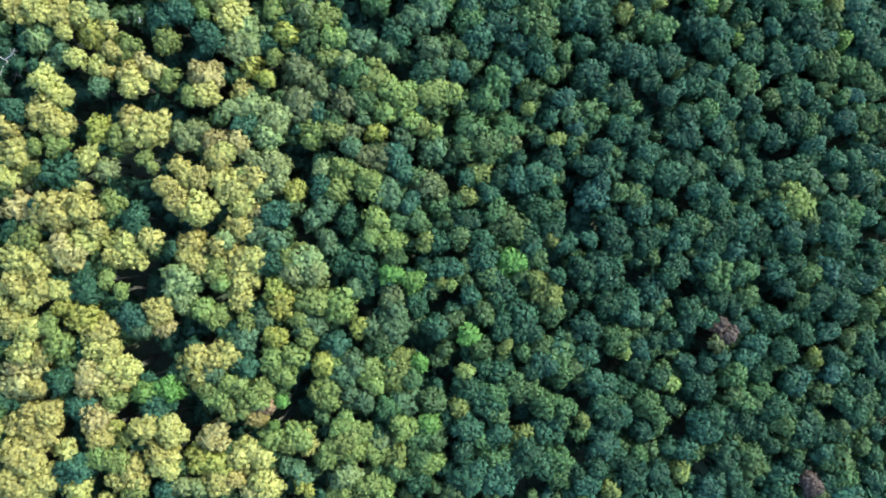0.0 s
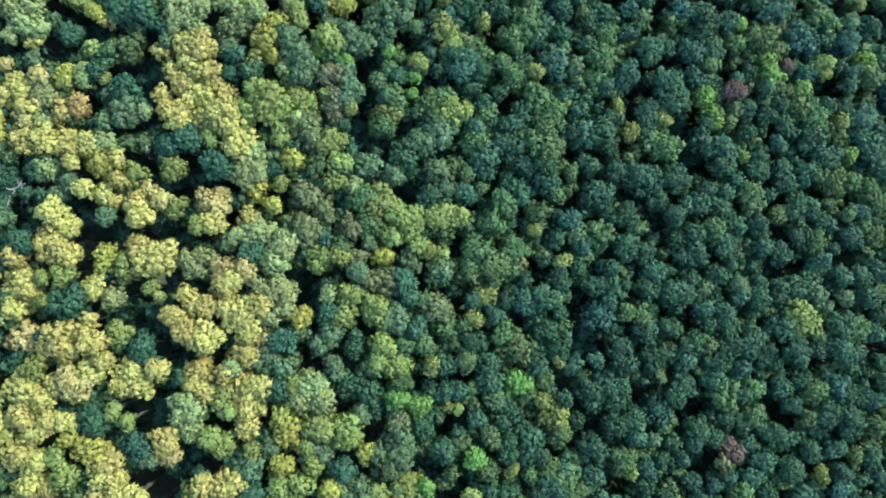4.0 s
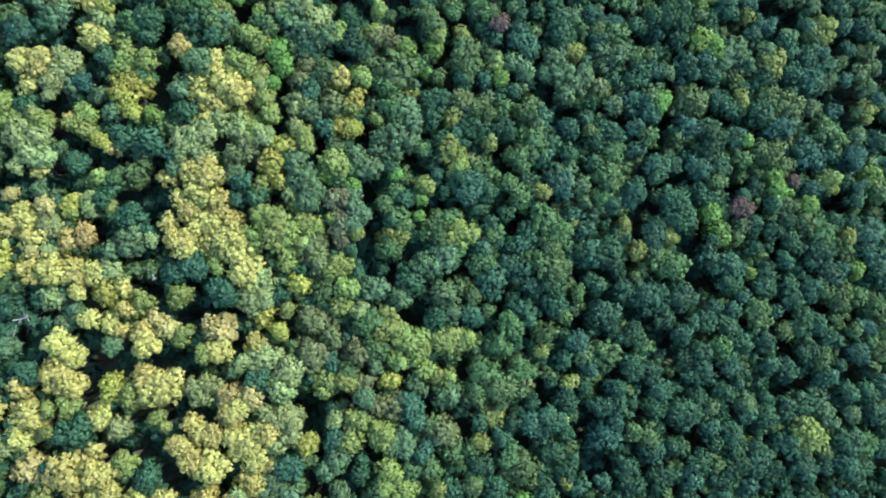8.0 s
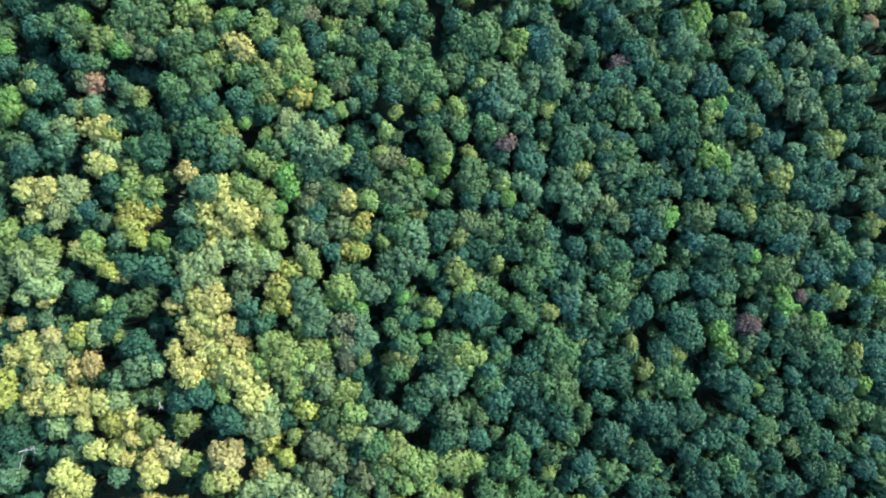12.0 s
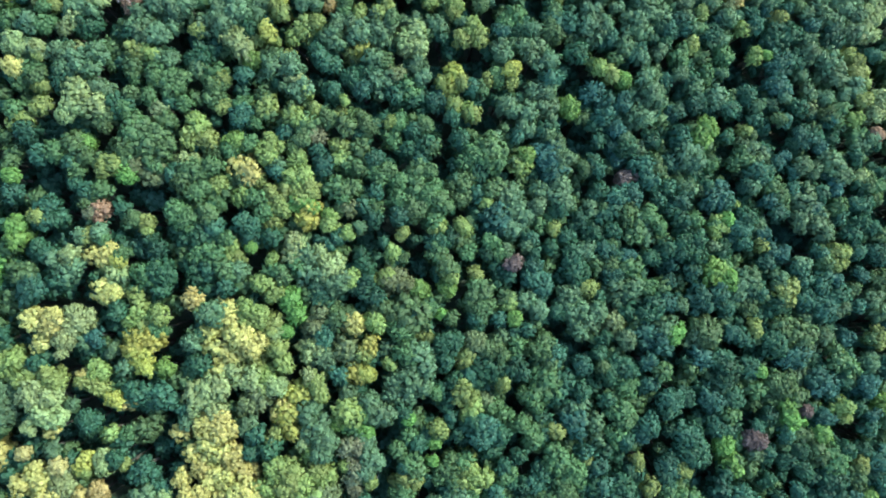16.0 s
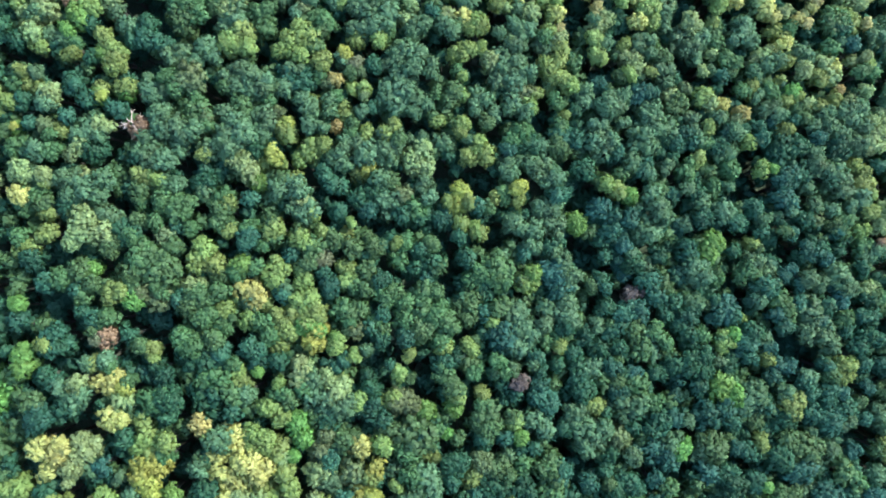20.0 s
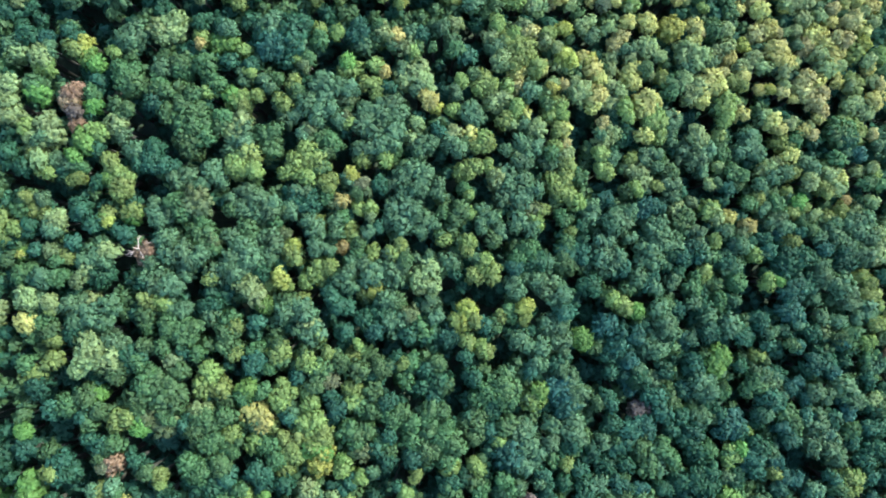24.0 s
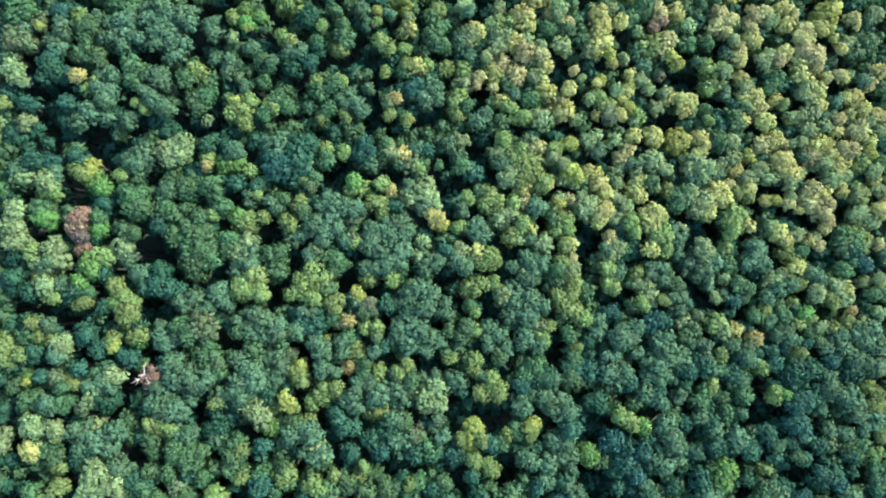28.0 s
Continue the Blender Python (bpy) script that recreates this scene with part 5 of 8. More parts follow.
STANDS.append(("green", [(60.8, 33.4, 1.4), (49.8, 33.8, 1.8), (26.1, 35.2, 1.7), (18.2, 35.9, 1.9), (7.9, 37.1, 2.7), (50.1, 37.5, 2.2), (-27.1, 37.7, 1.8), (77.6, 37.7, 2.4), (60.6, 37.7, 1.4), (-6.0, 37.9, 2.4), (-35.9, 38.6, 2.2), (55.3, 39.9, 1.6), (62.7, 40.6, 1.8), (25.9, 40.6, 2.5), (37.3, 41.0, 1.2), (48.1, 41.4, 1.8), (76.7, 41.8, 2.0), (23.8, 41.8, 1.5), (-43.8, 41.9, 1.9), (28.8, 42.0, 2.1), (-39.9, 42.4, 2.0), (59.7, 42.7, 1.8), (-1.3, 42.8, 1.3), (6.3, 42.8, 1.7), (13.0, 42.9, 1.5), (-15.2, 44.0, 1.1), (70.5, 44.2, 1.6), (14.6, 44.2, 2.1), (56.2, 44.4, 1.6), (41.2, 45.7, 2.2), (8.5, 47.0, 1.5), (74.5, 47.5, 1.4)]))
STANDS.append(("green", [(22.2, 47.7, 1.7), (59.1, 47.8, 1.4), (-47.3, 48.1, 1.8), (10.9, 48.3, 1.3), (-8.5, 48.3, 1.1), (41.4, 48.7, 2.2), (29.7, 48.8, 1.4), (5.7, 49.5, 1.7), (53.9, 49.6, 1.2), (40.0, 49.7, 1.6), (46.2, 50.4, 1.8), (73.2, 51.1, 1.6), (-50.1, 51.4, 2.0), (15.0, 51.4, 1.7), (34.0, 51.5, 2.0), (-6.0, 52.0, 1.3), (7.8, 52.3, 1.5), (1.1, 52.6, 1.3), (-32.7, 53.3, 1.3), (5.0, 53.4, 2.3), (46.4, 53.4, 1.4), (-30.0, 53.6, 1.6), (37.7, 53.8, 1.4), (-53.4, 54.3, 1.4), (3.6, 54.4, 1.7), (49.7, 55.3, 1.8), (-0.1, 55.5, 1.3), (38.3, 55.8, 1.8), (-31.7, 56.0, 1.5), (26.7, 56.3, 1.4), (70.4, 56.4, 2.0), (75.2, 57.2, 1.2)]))
STANDS.append(("green", [(-8.0, 57.3, 1.3), (17.9, 58.1, 1.7), (22.4, 58.4, 1.6), (32.4, 58.5, 1.6), (0.6, 59.3, 1.3), (53.6, 59.6, 1.8), (28.0, 60.1, 1.8), (-57.4, 60.3, 1.8), (19.1, 60.5, 1.7), (-42.8, 60.6, 1.3), (0.3, 61.7, 1.5), (47.5, 61.9, 2.0), (29.6, 62.0, 2.2), (2.7, 62.5, 1.5), (-46.2, 63.0, 2.2), (-50.0, 63.2, 1.8), (8.1, 63.8, 2.1), (5.7, 63.9, 1.5), (57.7, 64.0, 2.2), (-18.2, 64.2, 1.7), (25.8, 64.6, 1.4), (52.5, 64.7, 1.6), (17.9, 64.9, 1.9), (-0.5, 65.5, 1.5), (27.5, 67.0, 1.6), (-40.8, 67.8, 2.2), (0.2, 68.4, 1.9), (13.7, 69.4, 1.5), (74.6, 69.5, 1.4), (-65.0, 69.6, 1.6), (68.2, 69.7, 2.2), (59.7, 70.5, 2.0)]))
STANDS.append(("green", [(49.3, 70.8, 1.6), (65.1, 70.8, 1.8), (-20.6, 70.9, 2.0), (70.5, 71.2, 2.2), (63.5, 71.4, 1.4), (9.0, 71.5, 1.5), (5.2, 71.6, 1.7), (35.9, 71.7, 2.6), (19.4, 72.7, 1.4), (-5.7, 72.8, 1.7), (55.2, 73.2, 2.0), (68.1, 74.8, 2.0), (63.8, 75.5, 2.0), (81.7, 76.5, 1.4), (16.7, 76.6, 1.9), (-52.9, 76.9, 1.4), (22.7, 78.0, 1.9), (79.6, 78.1, 1.8), (15.3, 78.1, 1.7), (-20.2, 78.4, 2.2), (11.0, 79.2, 1.3), (67.5, 79.4, 1.4), (75.0, 79.4, 1.6), (21.8, 80.0, 1.9), (-35.6, 80.1, 1.5), (-45.8, 80.3, 1.5), (9.6, 80.7, 1.9), (41.3, 80.8, 1.2), (43.8, 81.0, 2.0), (36.1, 81.1, 1.4), (30.5, 81.3, 1.2), (50.1, 81.3, 1.8)]))
STANDS.append(("green", [(39.3, 82.0, 1.6), (-40.1, 82.0, 2.0), (53.3, 82.2, 1.4), (42.4, 82.3, 1.8), (15.7, 82.3, 1.2), (-37.9, 82.5, 1.6), (-14.0, 82.5, 1.5), (45.0, 82.6, 1.4), (22.1, 82.9, 1.4), (74.2, 83.0, 1.8), (-45.1, 83.1, 1.8), (18.7, 83.1, 1.4), (77.5, 83.4, 1.4), (-61.1, 83.4, 1.8), (75.9, 84.5, 1.6), (53.0, 84.7, 1.8), (-1.1, 85.2, 1.9), (43.6, 85.2, 2.0), (15.4, 85.2, 1.4), (21.3, 85.4, 1.4), (26.3, 85.6, 1.8), (-18.7, 85.7, 1.5), (72.2, 85.7, 1.4), (29.4, 85.9, 1.4), (-9.9, 86.1, 0.9), (54.2, 86.6, 1.8), (-62.8, 87.2, 1.4), (42.2, 87.3, 1.6), (-17.7, 87.5, 1.3), (-27.7, 87.5, 1.5), (75.1, 87.9, 1.1), (77.3, 88.0, 2.0)]))
STANDS.append(("green", [(-39.1, 88.2, 2.2), (-64.8, 88.2, 1.4), (28.0, 88.5, 1.4), (40.8, 88.8, 1.6), (-36.5, 88.9, 1.6), (-42.2, 89.2, 1.8), (30.1, 89.3, 1.6), (-32.0, 89.6, 1.8), (51.3, 89.8, 1.6), (20.6, 89.8, 1.4), (68.3, 90.5, 1.6), (-39.5, 90.9, 1.8), (38.4, 90.9, 1.4), (77.0, 91.1, 1.6), (63.5, 91.2, 1.4), (31.2, 91.3, 1.8), (-13.3, 92.4, 1.7), (27.8, 92.4, 1.8), (47.3, 92.5, 1.4), (40.5, 92.8, 1.6), (6.6, 92.9, 1.7), (-60.9, 92.9, 1.6), (-51.0, 93.8, 1.4), (-62.5, 93.9, 2.3), (37.0, 94.0, 1.6), (64.3, 94.2, 1.4), (57.9, 94.5, 2.2), (-10.4, 94.6, 1.3), (28.0, 96.3, 1.4), (-56.0, 96.7, 1.6), (75.8, 96.8, 1.4), (35.7, 97.0, 1.8)]))
STANDS.append(("green", [(7.3, 97.2, 1.9), (41.9, 97.2, 1.8), (27.1, 97.8, 1.2), (-57.7, 98.1, 1.3), (-27.1, 98.6, 1.5), (-43.0, 99.3, 1.5), (64.7, 99.3, 1.6), (-2.6, 99.5, 1.5), (33.3, 100.1, 1.8), (68.5, 100.7, 1.6), (51.5, 100.9, 1.2), (43.7, 101.2, 2.0), (-4.8, 101.5, 1.7), (28.4, 101.7, 1.4), (-58.8, 101.8, 1.6), (-19.7, 102.1, 1.1), (-2.4, 102.4, 2.3), (4.3, 103.1, 1.5), (72.0, 103.1, 1.4), (14.0, 103.2, 1.4), (-63.4, 103.3, 1.6), (63.4, 104.0, 1.2), (18.5, 104.1, 1.6), (-12.2, 104.1, 1.5), (57.1, 104.2, 1.4), (-3.7, 104.8, 1.3), (30.1, 105.1, 2.0), (-24.9, 105.5, 1.7), (65.7, 105.9, 1.6), (-9.7, 106.0, 1.3), (52.5, 106.4, 1.6), (3.5, 106.5, 1.3)]))
STANDS.append(("green", [(38.9, 106.8, 1.6), (-31.5, 108.1, 1.8), (56.3, 108.3, 1.8), (35.0, 109.5, 1.2), (-50.7, 110.1, 2.0), (-42.9, 110.8, 1.1), (-6.2, 111.1, 1.9), (-17.3, 111.4, 1.7), (46.0, 111.6, 1.6), (6.3, 111.7, 1.3), (41.3, 111.8, 1.2), (20.6, 113.3, 1.6), (-10.7, 114.1, 2.1), (-31.2, 114.1, 1.3), (-13.5, 114.1, 1.9), (81.0, 114.7, 1.4), (-59.5, 114.9, 1.8), (66.4, 115.1, 2.4), (-17.1, 116.1, 1.7), (25.4, 117.2, 1.8), (61.7, 117.3, 1.8), (36.6, 117.4, 1.8), (-18.8, 117.6, 1.5), (41.8, 117.8, 1.4), (-38.1, 118.0, 1.8), (65.1, 119.3, 2.0), (31.6, 120.0, 1.8), (45.8, 120.3, 1.2), (63.0, 120.4, 2.4), (1.5, 120.5, 1.3), (50.3, 120.6, 2.0), (43.0, 120.8, 1.8)]))
STANDS.append(("green", [(15.7, 121.3, 1.9), (58.9, 121.5, 1.4), (40.5, 121.9, 1.4), (-48.4, 121.9, 1.6), (24.4, 122.5, 1.8), (22.7, 122.7, 1.6), (-29.4, 122.9, 1.5), (58.1, 123.1, 1.2), (-65.1, 123.2, 1.6), (55.5, 123.3, 1.0), (21.0, 123.6, 1.4), (-54.8, 123.9, 1.8), (65.2, 124.3, 1.2), (24.7, 127.4, 1.4), (-64.6, 128.3, 1.1), (-10.6, 129.2, 1.1), (-59.1, 129.4, 1.3), (-50.9, 129.8, 1.3), (-52.2, 130.8, 1.3), (-55.5, 131.9, 1.4), (-65.3, 132.0, 1.3), (51.9, 132.5, 1.4), (-57.2, 133.8, 1.3), (-21.4, 133.9, 1.9), (-23.7, 134.5, 2.1), (-58.0, 135.2, 1.4), (-9.7, 136.2, 1.3), (-54.4, 139.1, 1.3), (75.0, 140.2, 1.9), (-43.9, 141.4, 1.6), (-65.7, 141.9, 1.4), (-46.0, 141.9, 1.8)]))
STANDS.append(("green", [(-48.2, 142.0, 1.5), (-67.4, 143.7, 1.6), (-45.5, 143.8, 1.6), (-54.6, 144.6, 1.3), (0.7, 144.9, 1.3), (-7.0, 152.4, 1.3), (-53.7, 155.0, 1.6), (-29.8, 157.2, 1.3), (5.8, 157.4, 1.7), (-32.9, 158.2, 1.5), (-24.2, 159.9, 2.6), (-26.8, 161.8, 2.2), (-1.2, 161.9, 1.3), (-64.5, 162.6, 1.6), (-23.1, 162.7, 2.6), (-21.3, 163.2, 1.7), (-57.6, 163.4, 1.4), (-34.8, 163.8, 1.3), (-37.5, 164.4, 1.3), (-65.6, 171.8, 1.4), (-59.2, 172.5, 1.4), (-62.0, 176.2, 1.3), (-22.7, 176.6, 1.3), (-20.3, 177.4, 1.3), (-61.1, 177.6, 1.8), (-60.6, 178.9, 1.5), (-18.4, 179.8, 1.3), (-20.4, 185.1, 1.9)]))
STANDS.append(("umber", [(63.3, -45.2, 1.4), (-12.8, -29.6, 1.7), (46.2, -17.6, 1.2), (-9.5, -5.9, 1.9), (-1.9, 13.3, 2.6), (-9.5, 17.4, 2.0), (-11.8, 17.5, 1.7), (12.8, 19.2, 1.5), (-14.8, 21.3, 2.0), (-22.6, 27.2, 2.6), (-15.4, 27.4, 2.6), (-19.3, 29.9, 1.7), (-21.0, 32.2, 2.6), (-23.1, 34.2, 1.5), (-20.5, 41.1, 2.2), (-21.5, 44.9, 2.2), (5.7, 57.6, 1.5), (-32.8, 60.6, 1.8), (-31.3, 62.4, 2.2), (-16.6, 67.5, 1.5), (5.0, 68.2, 1.9), (-17.0, 68.9, 1.7), (28.6, 69.0, 1.2), (29.6, 69.4, 1.8), (-22.3, 73.3, 2.0), (-20.8, 74.6, 1.3), (-6.8, 78.6, 1.5), (-8.6, 79.6, 1.9), (-15.2, 92.0, 1.3), (-46.0, 99.4, 1.6), (-47.7, 100.9, 2.0), (67.9, 105.8, 1.4)]))
STANDS.append(("umber", [(-44.7, 109.4, 1.5), (-6.0, 114.0, 1.5), (-58.5, 122.8, 1.1), (54.0, 124.8, 1.2), (-62.1, 127.8, 1.3), (-37.0, 128.2, 1.3), (-25.8, 129.0, 1.1), (44.9, 130.3, 1.0), (15.9, 130.7, 1.6), (-11.4, 131.1, 0.9), (14.0, 131.3, 1.4), (-17.3, 133.3, 1.1), (-38.1, 133.8, 1.5), (-40.3, 133.9, 1.6), (-38.9, 135.2, 1.5), (-12.1, 135.4, 1.1), (-21.3, 145.7, 1.3), (-15.1, 148.3, 1.1), (-14.5, 151.1, 1.7), (-21.2, 156.5, 1.1), (-4.6, 160.0, 1.7), (15.9, 162.2, 1.8), (-37.1, 168.5, 0.9), (-7.2, 169.9, 1.1), (-31.8, 175.4, 0.9), (-64.4, 181.8, 1.4), (-66.5, 181.8, 1.6), (-65.6, 183.2, 1.8), (-62.1, 184.9, 1.5)]))
STANDS.append(("moss", [(67.7, -42.6, 2.0), (67.4, -40.1, 2.6), (50.8, -39.5, 2.4), (-1.3, -38.2, 1.9), (16.8, -38.1, 2.1), (71.8, -38.0, 1.6), (51.4, -37.7, 1.8), (31.3, -35.3, 1.5), (16.5, -35.3, 2.1), (-10.3, -34.5, 2.0), (6.5, -34.3, 2.1), (67.4, -33.7, 1.4), (63.2, -32.8, 1.8), (-6.5, -32.5, 2.0), (57.0, -32.3, 2.0), (20.7, -30.9, 1.3), (3.9, -30.3, 1.7), (34.7, -29.8, 1.4), (-3.5, -29.6, 2.0), (-6.3, -29.3, 1.9), (52.6, -28.9, 1.6), (65.2, -28.0, 1.8), (50.1, -27.7, 1.6), (33.3, -27.3, 2.1), (53.7, -27.1, 1.8), (18.1, -26.4, 1.9), (7.0, -26.4, 2.1), (48.6, -26.2, 2.0), (15.2, -25.2, 1.9), (-3.6, -23.5, 2.0), (-10.6, -23.4, 1.8), (48.9, -23.2, 2.0)]))
STANDS.append(("moss", [(7.2, -22.6, 1.9), (12.0, -22.6, 2.1), (56.7, -21.9, 1.6), (10.2, -21.5, 1.5), (18.4, -20.7, 1.9), (21.0, -19.5, 1.5), (-6.6, -19.1, 1.7), (70.4, -18.5, 1.5), (18.1, -18.3, 2.5), (-11.1, -16.9, 1.7), (11.9, -16.4, 1.5), (4.8, -15.4, 2.1), (28.2, -15.3, 2.1), (15.4, -15.3, 1.9), (75.8, -13.8, 2.2), (-10.8, -12.8, 1.9), (42.5, -11.5, 1.4), (62.2, -10.9, 1.6), (18.1, -10.7, 1.9), (0.4, -10.4, 1.7), (52.4, -9.7, 1.8), (5.7, -8.9, 1.7), (64.1, -7.0, 2.2), (46.5, -5.4, 2.7), (52.7, -5.3, 1.6), (6.6, -2.8, 1.7), (15.4, -1.0, 1.5), (-8.2, 1.0, 2.0), (2.2, 2.7, 1.7), (45.1, 3.1, 1.8), (65.4, 3.4, 2.2), (-13.5, 3.6, 2.2)]))
STANDS.append(("moss", [(73.4, 3.9, 2.4), (10.9, 5.5, 2.7), (-4.1, 6.8, 1.7), (-7.4, 7.0, 1.7), (9.2, 8.0, 1.7), (33.3, 8.6, 1.6), (-0.7, 9.0, 2.1), (30.3, 9.5, 1.6), (2.6, 9.7, 1.3), (-24.9, 10.3, 1.5), (-4.1, 14.3, 1.3), (-14.6, 16.7, 1.5), (3.6, 18.2, 1.9), (11.3, 18.3, 2.1), (65.5, 19.4, 2.0), (8.0, 19.4, 2.7), (77.3, 20.6, 1.5), (12.0, 21.7, 2.1), (5.3, 21.9, 2.5), (75.3, 22.5, 1.2), (47.0, 22.7, 2.0), (26.3, 23.5, 2.5), (-16.9, 23.7, 1.7), (33.0, 24.2, 1.9), (72.3, 24.5, 1.3), (59.4, 25.0, 1.4), (78.3, 26.0, 1.8), (69.0, 26.3, 1.0), (8.4, 26.6, 1.9), (55.1, 26.9, 1.6), (16.2, 27.3, 2.5), (-12.2, 27.3, 2.0)]))
STANDS.append(("moss", [(76.8, 28.1, 2.2), (10.5, 29.4, 1.9), (54.7, 29.4, 1.8), (73.7, 29.7, 2.0), (19.8, 30.3, 1.7), (70.1, 30.4, 2.2), (-13.7, 32.0, 2.4), (6.9, 32.4, 1.3), (67.0, 32.5, 1.8), (22.2, 34.2, 1.4), (4.7, 35.3, 1.5), (32.7, 36.5, 1.0), (40.8, 37.3, 1.6), (39.3, 37.3, 2.0), (-20.2, 37.3, 1.8), (71.7, 38.4, 2.2), (18.5, 39.3, 2.3), (36.9, 39.4, 1.6), (16.1, 40.3, 2.5), (6.0, 40.5, 2.3), (18.4, 42.1, 1.9), (52.3, 42.1, 1.6), (67.6, 42.3, 2.4), (2.0, 43.5, 1.9), (-9.2, 43.7, 1.9), (49.8, 43.8, 1.2), (-26.0, 44.2, 1.5), (65.1, 44.4, 2.4), (19.5, 44.5, 2.3), (8.3, 45.1, 1.7), (-0.7, 45.1, 1.7), (-3.0, 46.2, 1.3)]))
STANDS.append(("moss", [(18.1, 46.5, 2.3), (51.1, 46.7, 1.6), (-6.7, 47.3, 1.7), (-1.1, 47.5, 2.3), (61.7, 48.2, 1.8), (1.4, 48.3, 1.7), (-7.5, 49.2, 1.7), (78.9, 49.3, 2.0), (27.8, 49.9, 1.8), (-9.3, 51.2, 1.3), (13.1, 52.0, 1.9), (48.9, 52.3, 1.4), (30.0, 52.7, 1.6), (-2.1, 53.2, 1.1), (-7.3, 53.4, 1.5), (11.3, 53.5, 1.5), (29.1, 54.2, 2.0), (61.1, 54.2, 2.0), (8.5, 55.6, 1.5), (-17.3, 55.8, 1.3), (59.1, 55.8, 2.4), (54.4, 56.0, 1.6), (57.1, 56.9, 1.6), (6.7, 57.1, 1.7), (-14.4, 57.5, 1.3), (-51.6, 57.8, 1.1), (14.0, 58.2, 2.1), (71.6, 58.3, 1.6), (-49.0, 58.6, 2.3), (30.4, 59.0, 2.3), (15.6, 59.6, 2.7), (-3.1, 60.4, 1.3)]))
STANDS.append(("moss", [(69.6, 60.5, 2.4), (36.7, 60.8, 1.6), (26.9, 62.1, 1.2), (17.3, 63.0, 1.7), (76.9, 63.7, 1.4), (62.5, 65.3, 2.4), (9.1, 65.7, 1.3), (15.5, 66.0, 2.5), (7.3, 66.7, 1.9), (45.3, 66.9, 2.4), (59.5, 67.0, 1.6), (11.6, 67.0, 1.7), (-7.4, 67.2, 1.9), (-8.1, 71.0, 1.9), (54.0, 71.2, 2.0), (51.4, 71.8, 1.6), (73.8, 72.6, 1.2), (0.9, 72.7, 1.3), (79.3, 73.4, 2.0), (6.2, 73.5, 1.9), (-17.7, 73.6, 2.2), (-7.5, 73.8, 3.0), (-45.8, 74.1, 1.3), (-2.3, 74.2, 1.1), (10.2, 75.3, 1.3), (-10.7, 75.3, 1.9), (36.1, 75.4, 1.6), (5.9, 75.9, 2.1), (-20.7, 77.0, 1.5), (-22.5, 77.5, 1.3), (5.1, 77.9, 1.3), (68.8, 77.9, 2.2)]))
STANDS.append(("moss", [(50.4, 78.9, 1.6), (32.9, 79.3, 2.0), (28.9, 80.3, 1.8), (26.4, 80.4, 2.0), (-26.3, 81.3, 1.3), (0.5, 81.3, 1.5), (79.0, 81.8, 1.4), (75.6, 82.0, 1.2), (80.0, 82.2, 1.4), (-27.6, 82.3, 1.7), (9.8, 82.6, 1.3), (-47.0, 82.7, 2.4), (0.1, 82.8, 1.3), (29.0, 83.0, 1.2), (-6.4, 83.1, 0.9), (-24.0, 83.1, 1.7), (-1.2, 83.3, 1.5), (-35.2, 83.3, 1.7), (4.6, 83.4, 1.3), (-66.1, 84.0, 1.8), (8.5, 84.6, 1.5), (3.2, 84.9, 1.5), (48.3, 84.9, 1.4), (33.4, 85.2, 1.6), (-37.5, 85.8, 2.0), (-40.1, 85.9, 1.5), (38.0, 86.0, 1.2), (-50.5, 86.1, 1.3), (44.7, 86.1, 1.6), (17.0, 87.6, 1.5), (36.1, 87.6, 1.8), (71.9, 87.8, 1.6)]))
STANDS.append(("moss", [(-34.8, 87.9, 1.1), (32.5, 88.2, 2.0), (19.0, 88.4, 1.0), (-68.2, 88.8, 1.4), (-53.8, 88.9, 1.1), (-1.3, 89.4, 1.7), (28.6, 89.9, 1.2), (60.8, 90.3, 2.0), (79.7, 91.0, 1.2), (-4.5, 91.0, 2.1), (-41.2, 91.5, 1.8), (-16.6, 91.6, 1.3), (-38.1, 91.8, 1.6), (-10.5, 91.8, 1.1), (-49.4, 91.9, 1.4), (59.9, 91.9, 1.6), (78.7, 92.0, 1.6), (46.2, 92.0, 1.4), (-28.8, 92.2, 1.7), (-0.2, 92.3, 1.7), (3.7, 92.5, 1.5), (-42.4, 92.9, 1.5), (-6.3, 93.0, 2.1), (-11.9, 93.3, 1.3), (-16.0, 93.5, 1.3), (-30.9, 93.7, 1.5), (-1.5, 93.7, 1.9), (-3.9, 93.9, 2.5), (-35.8, 93.9, 1.1), (9.1, 94.2, 1.7), (4.3, 94.4, 2.1), (-15.5, 94.8, 1.5)]))
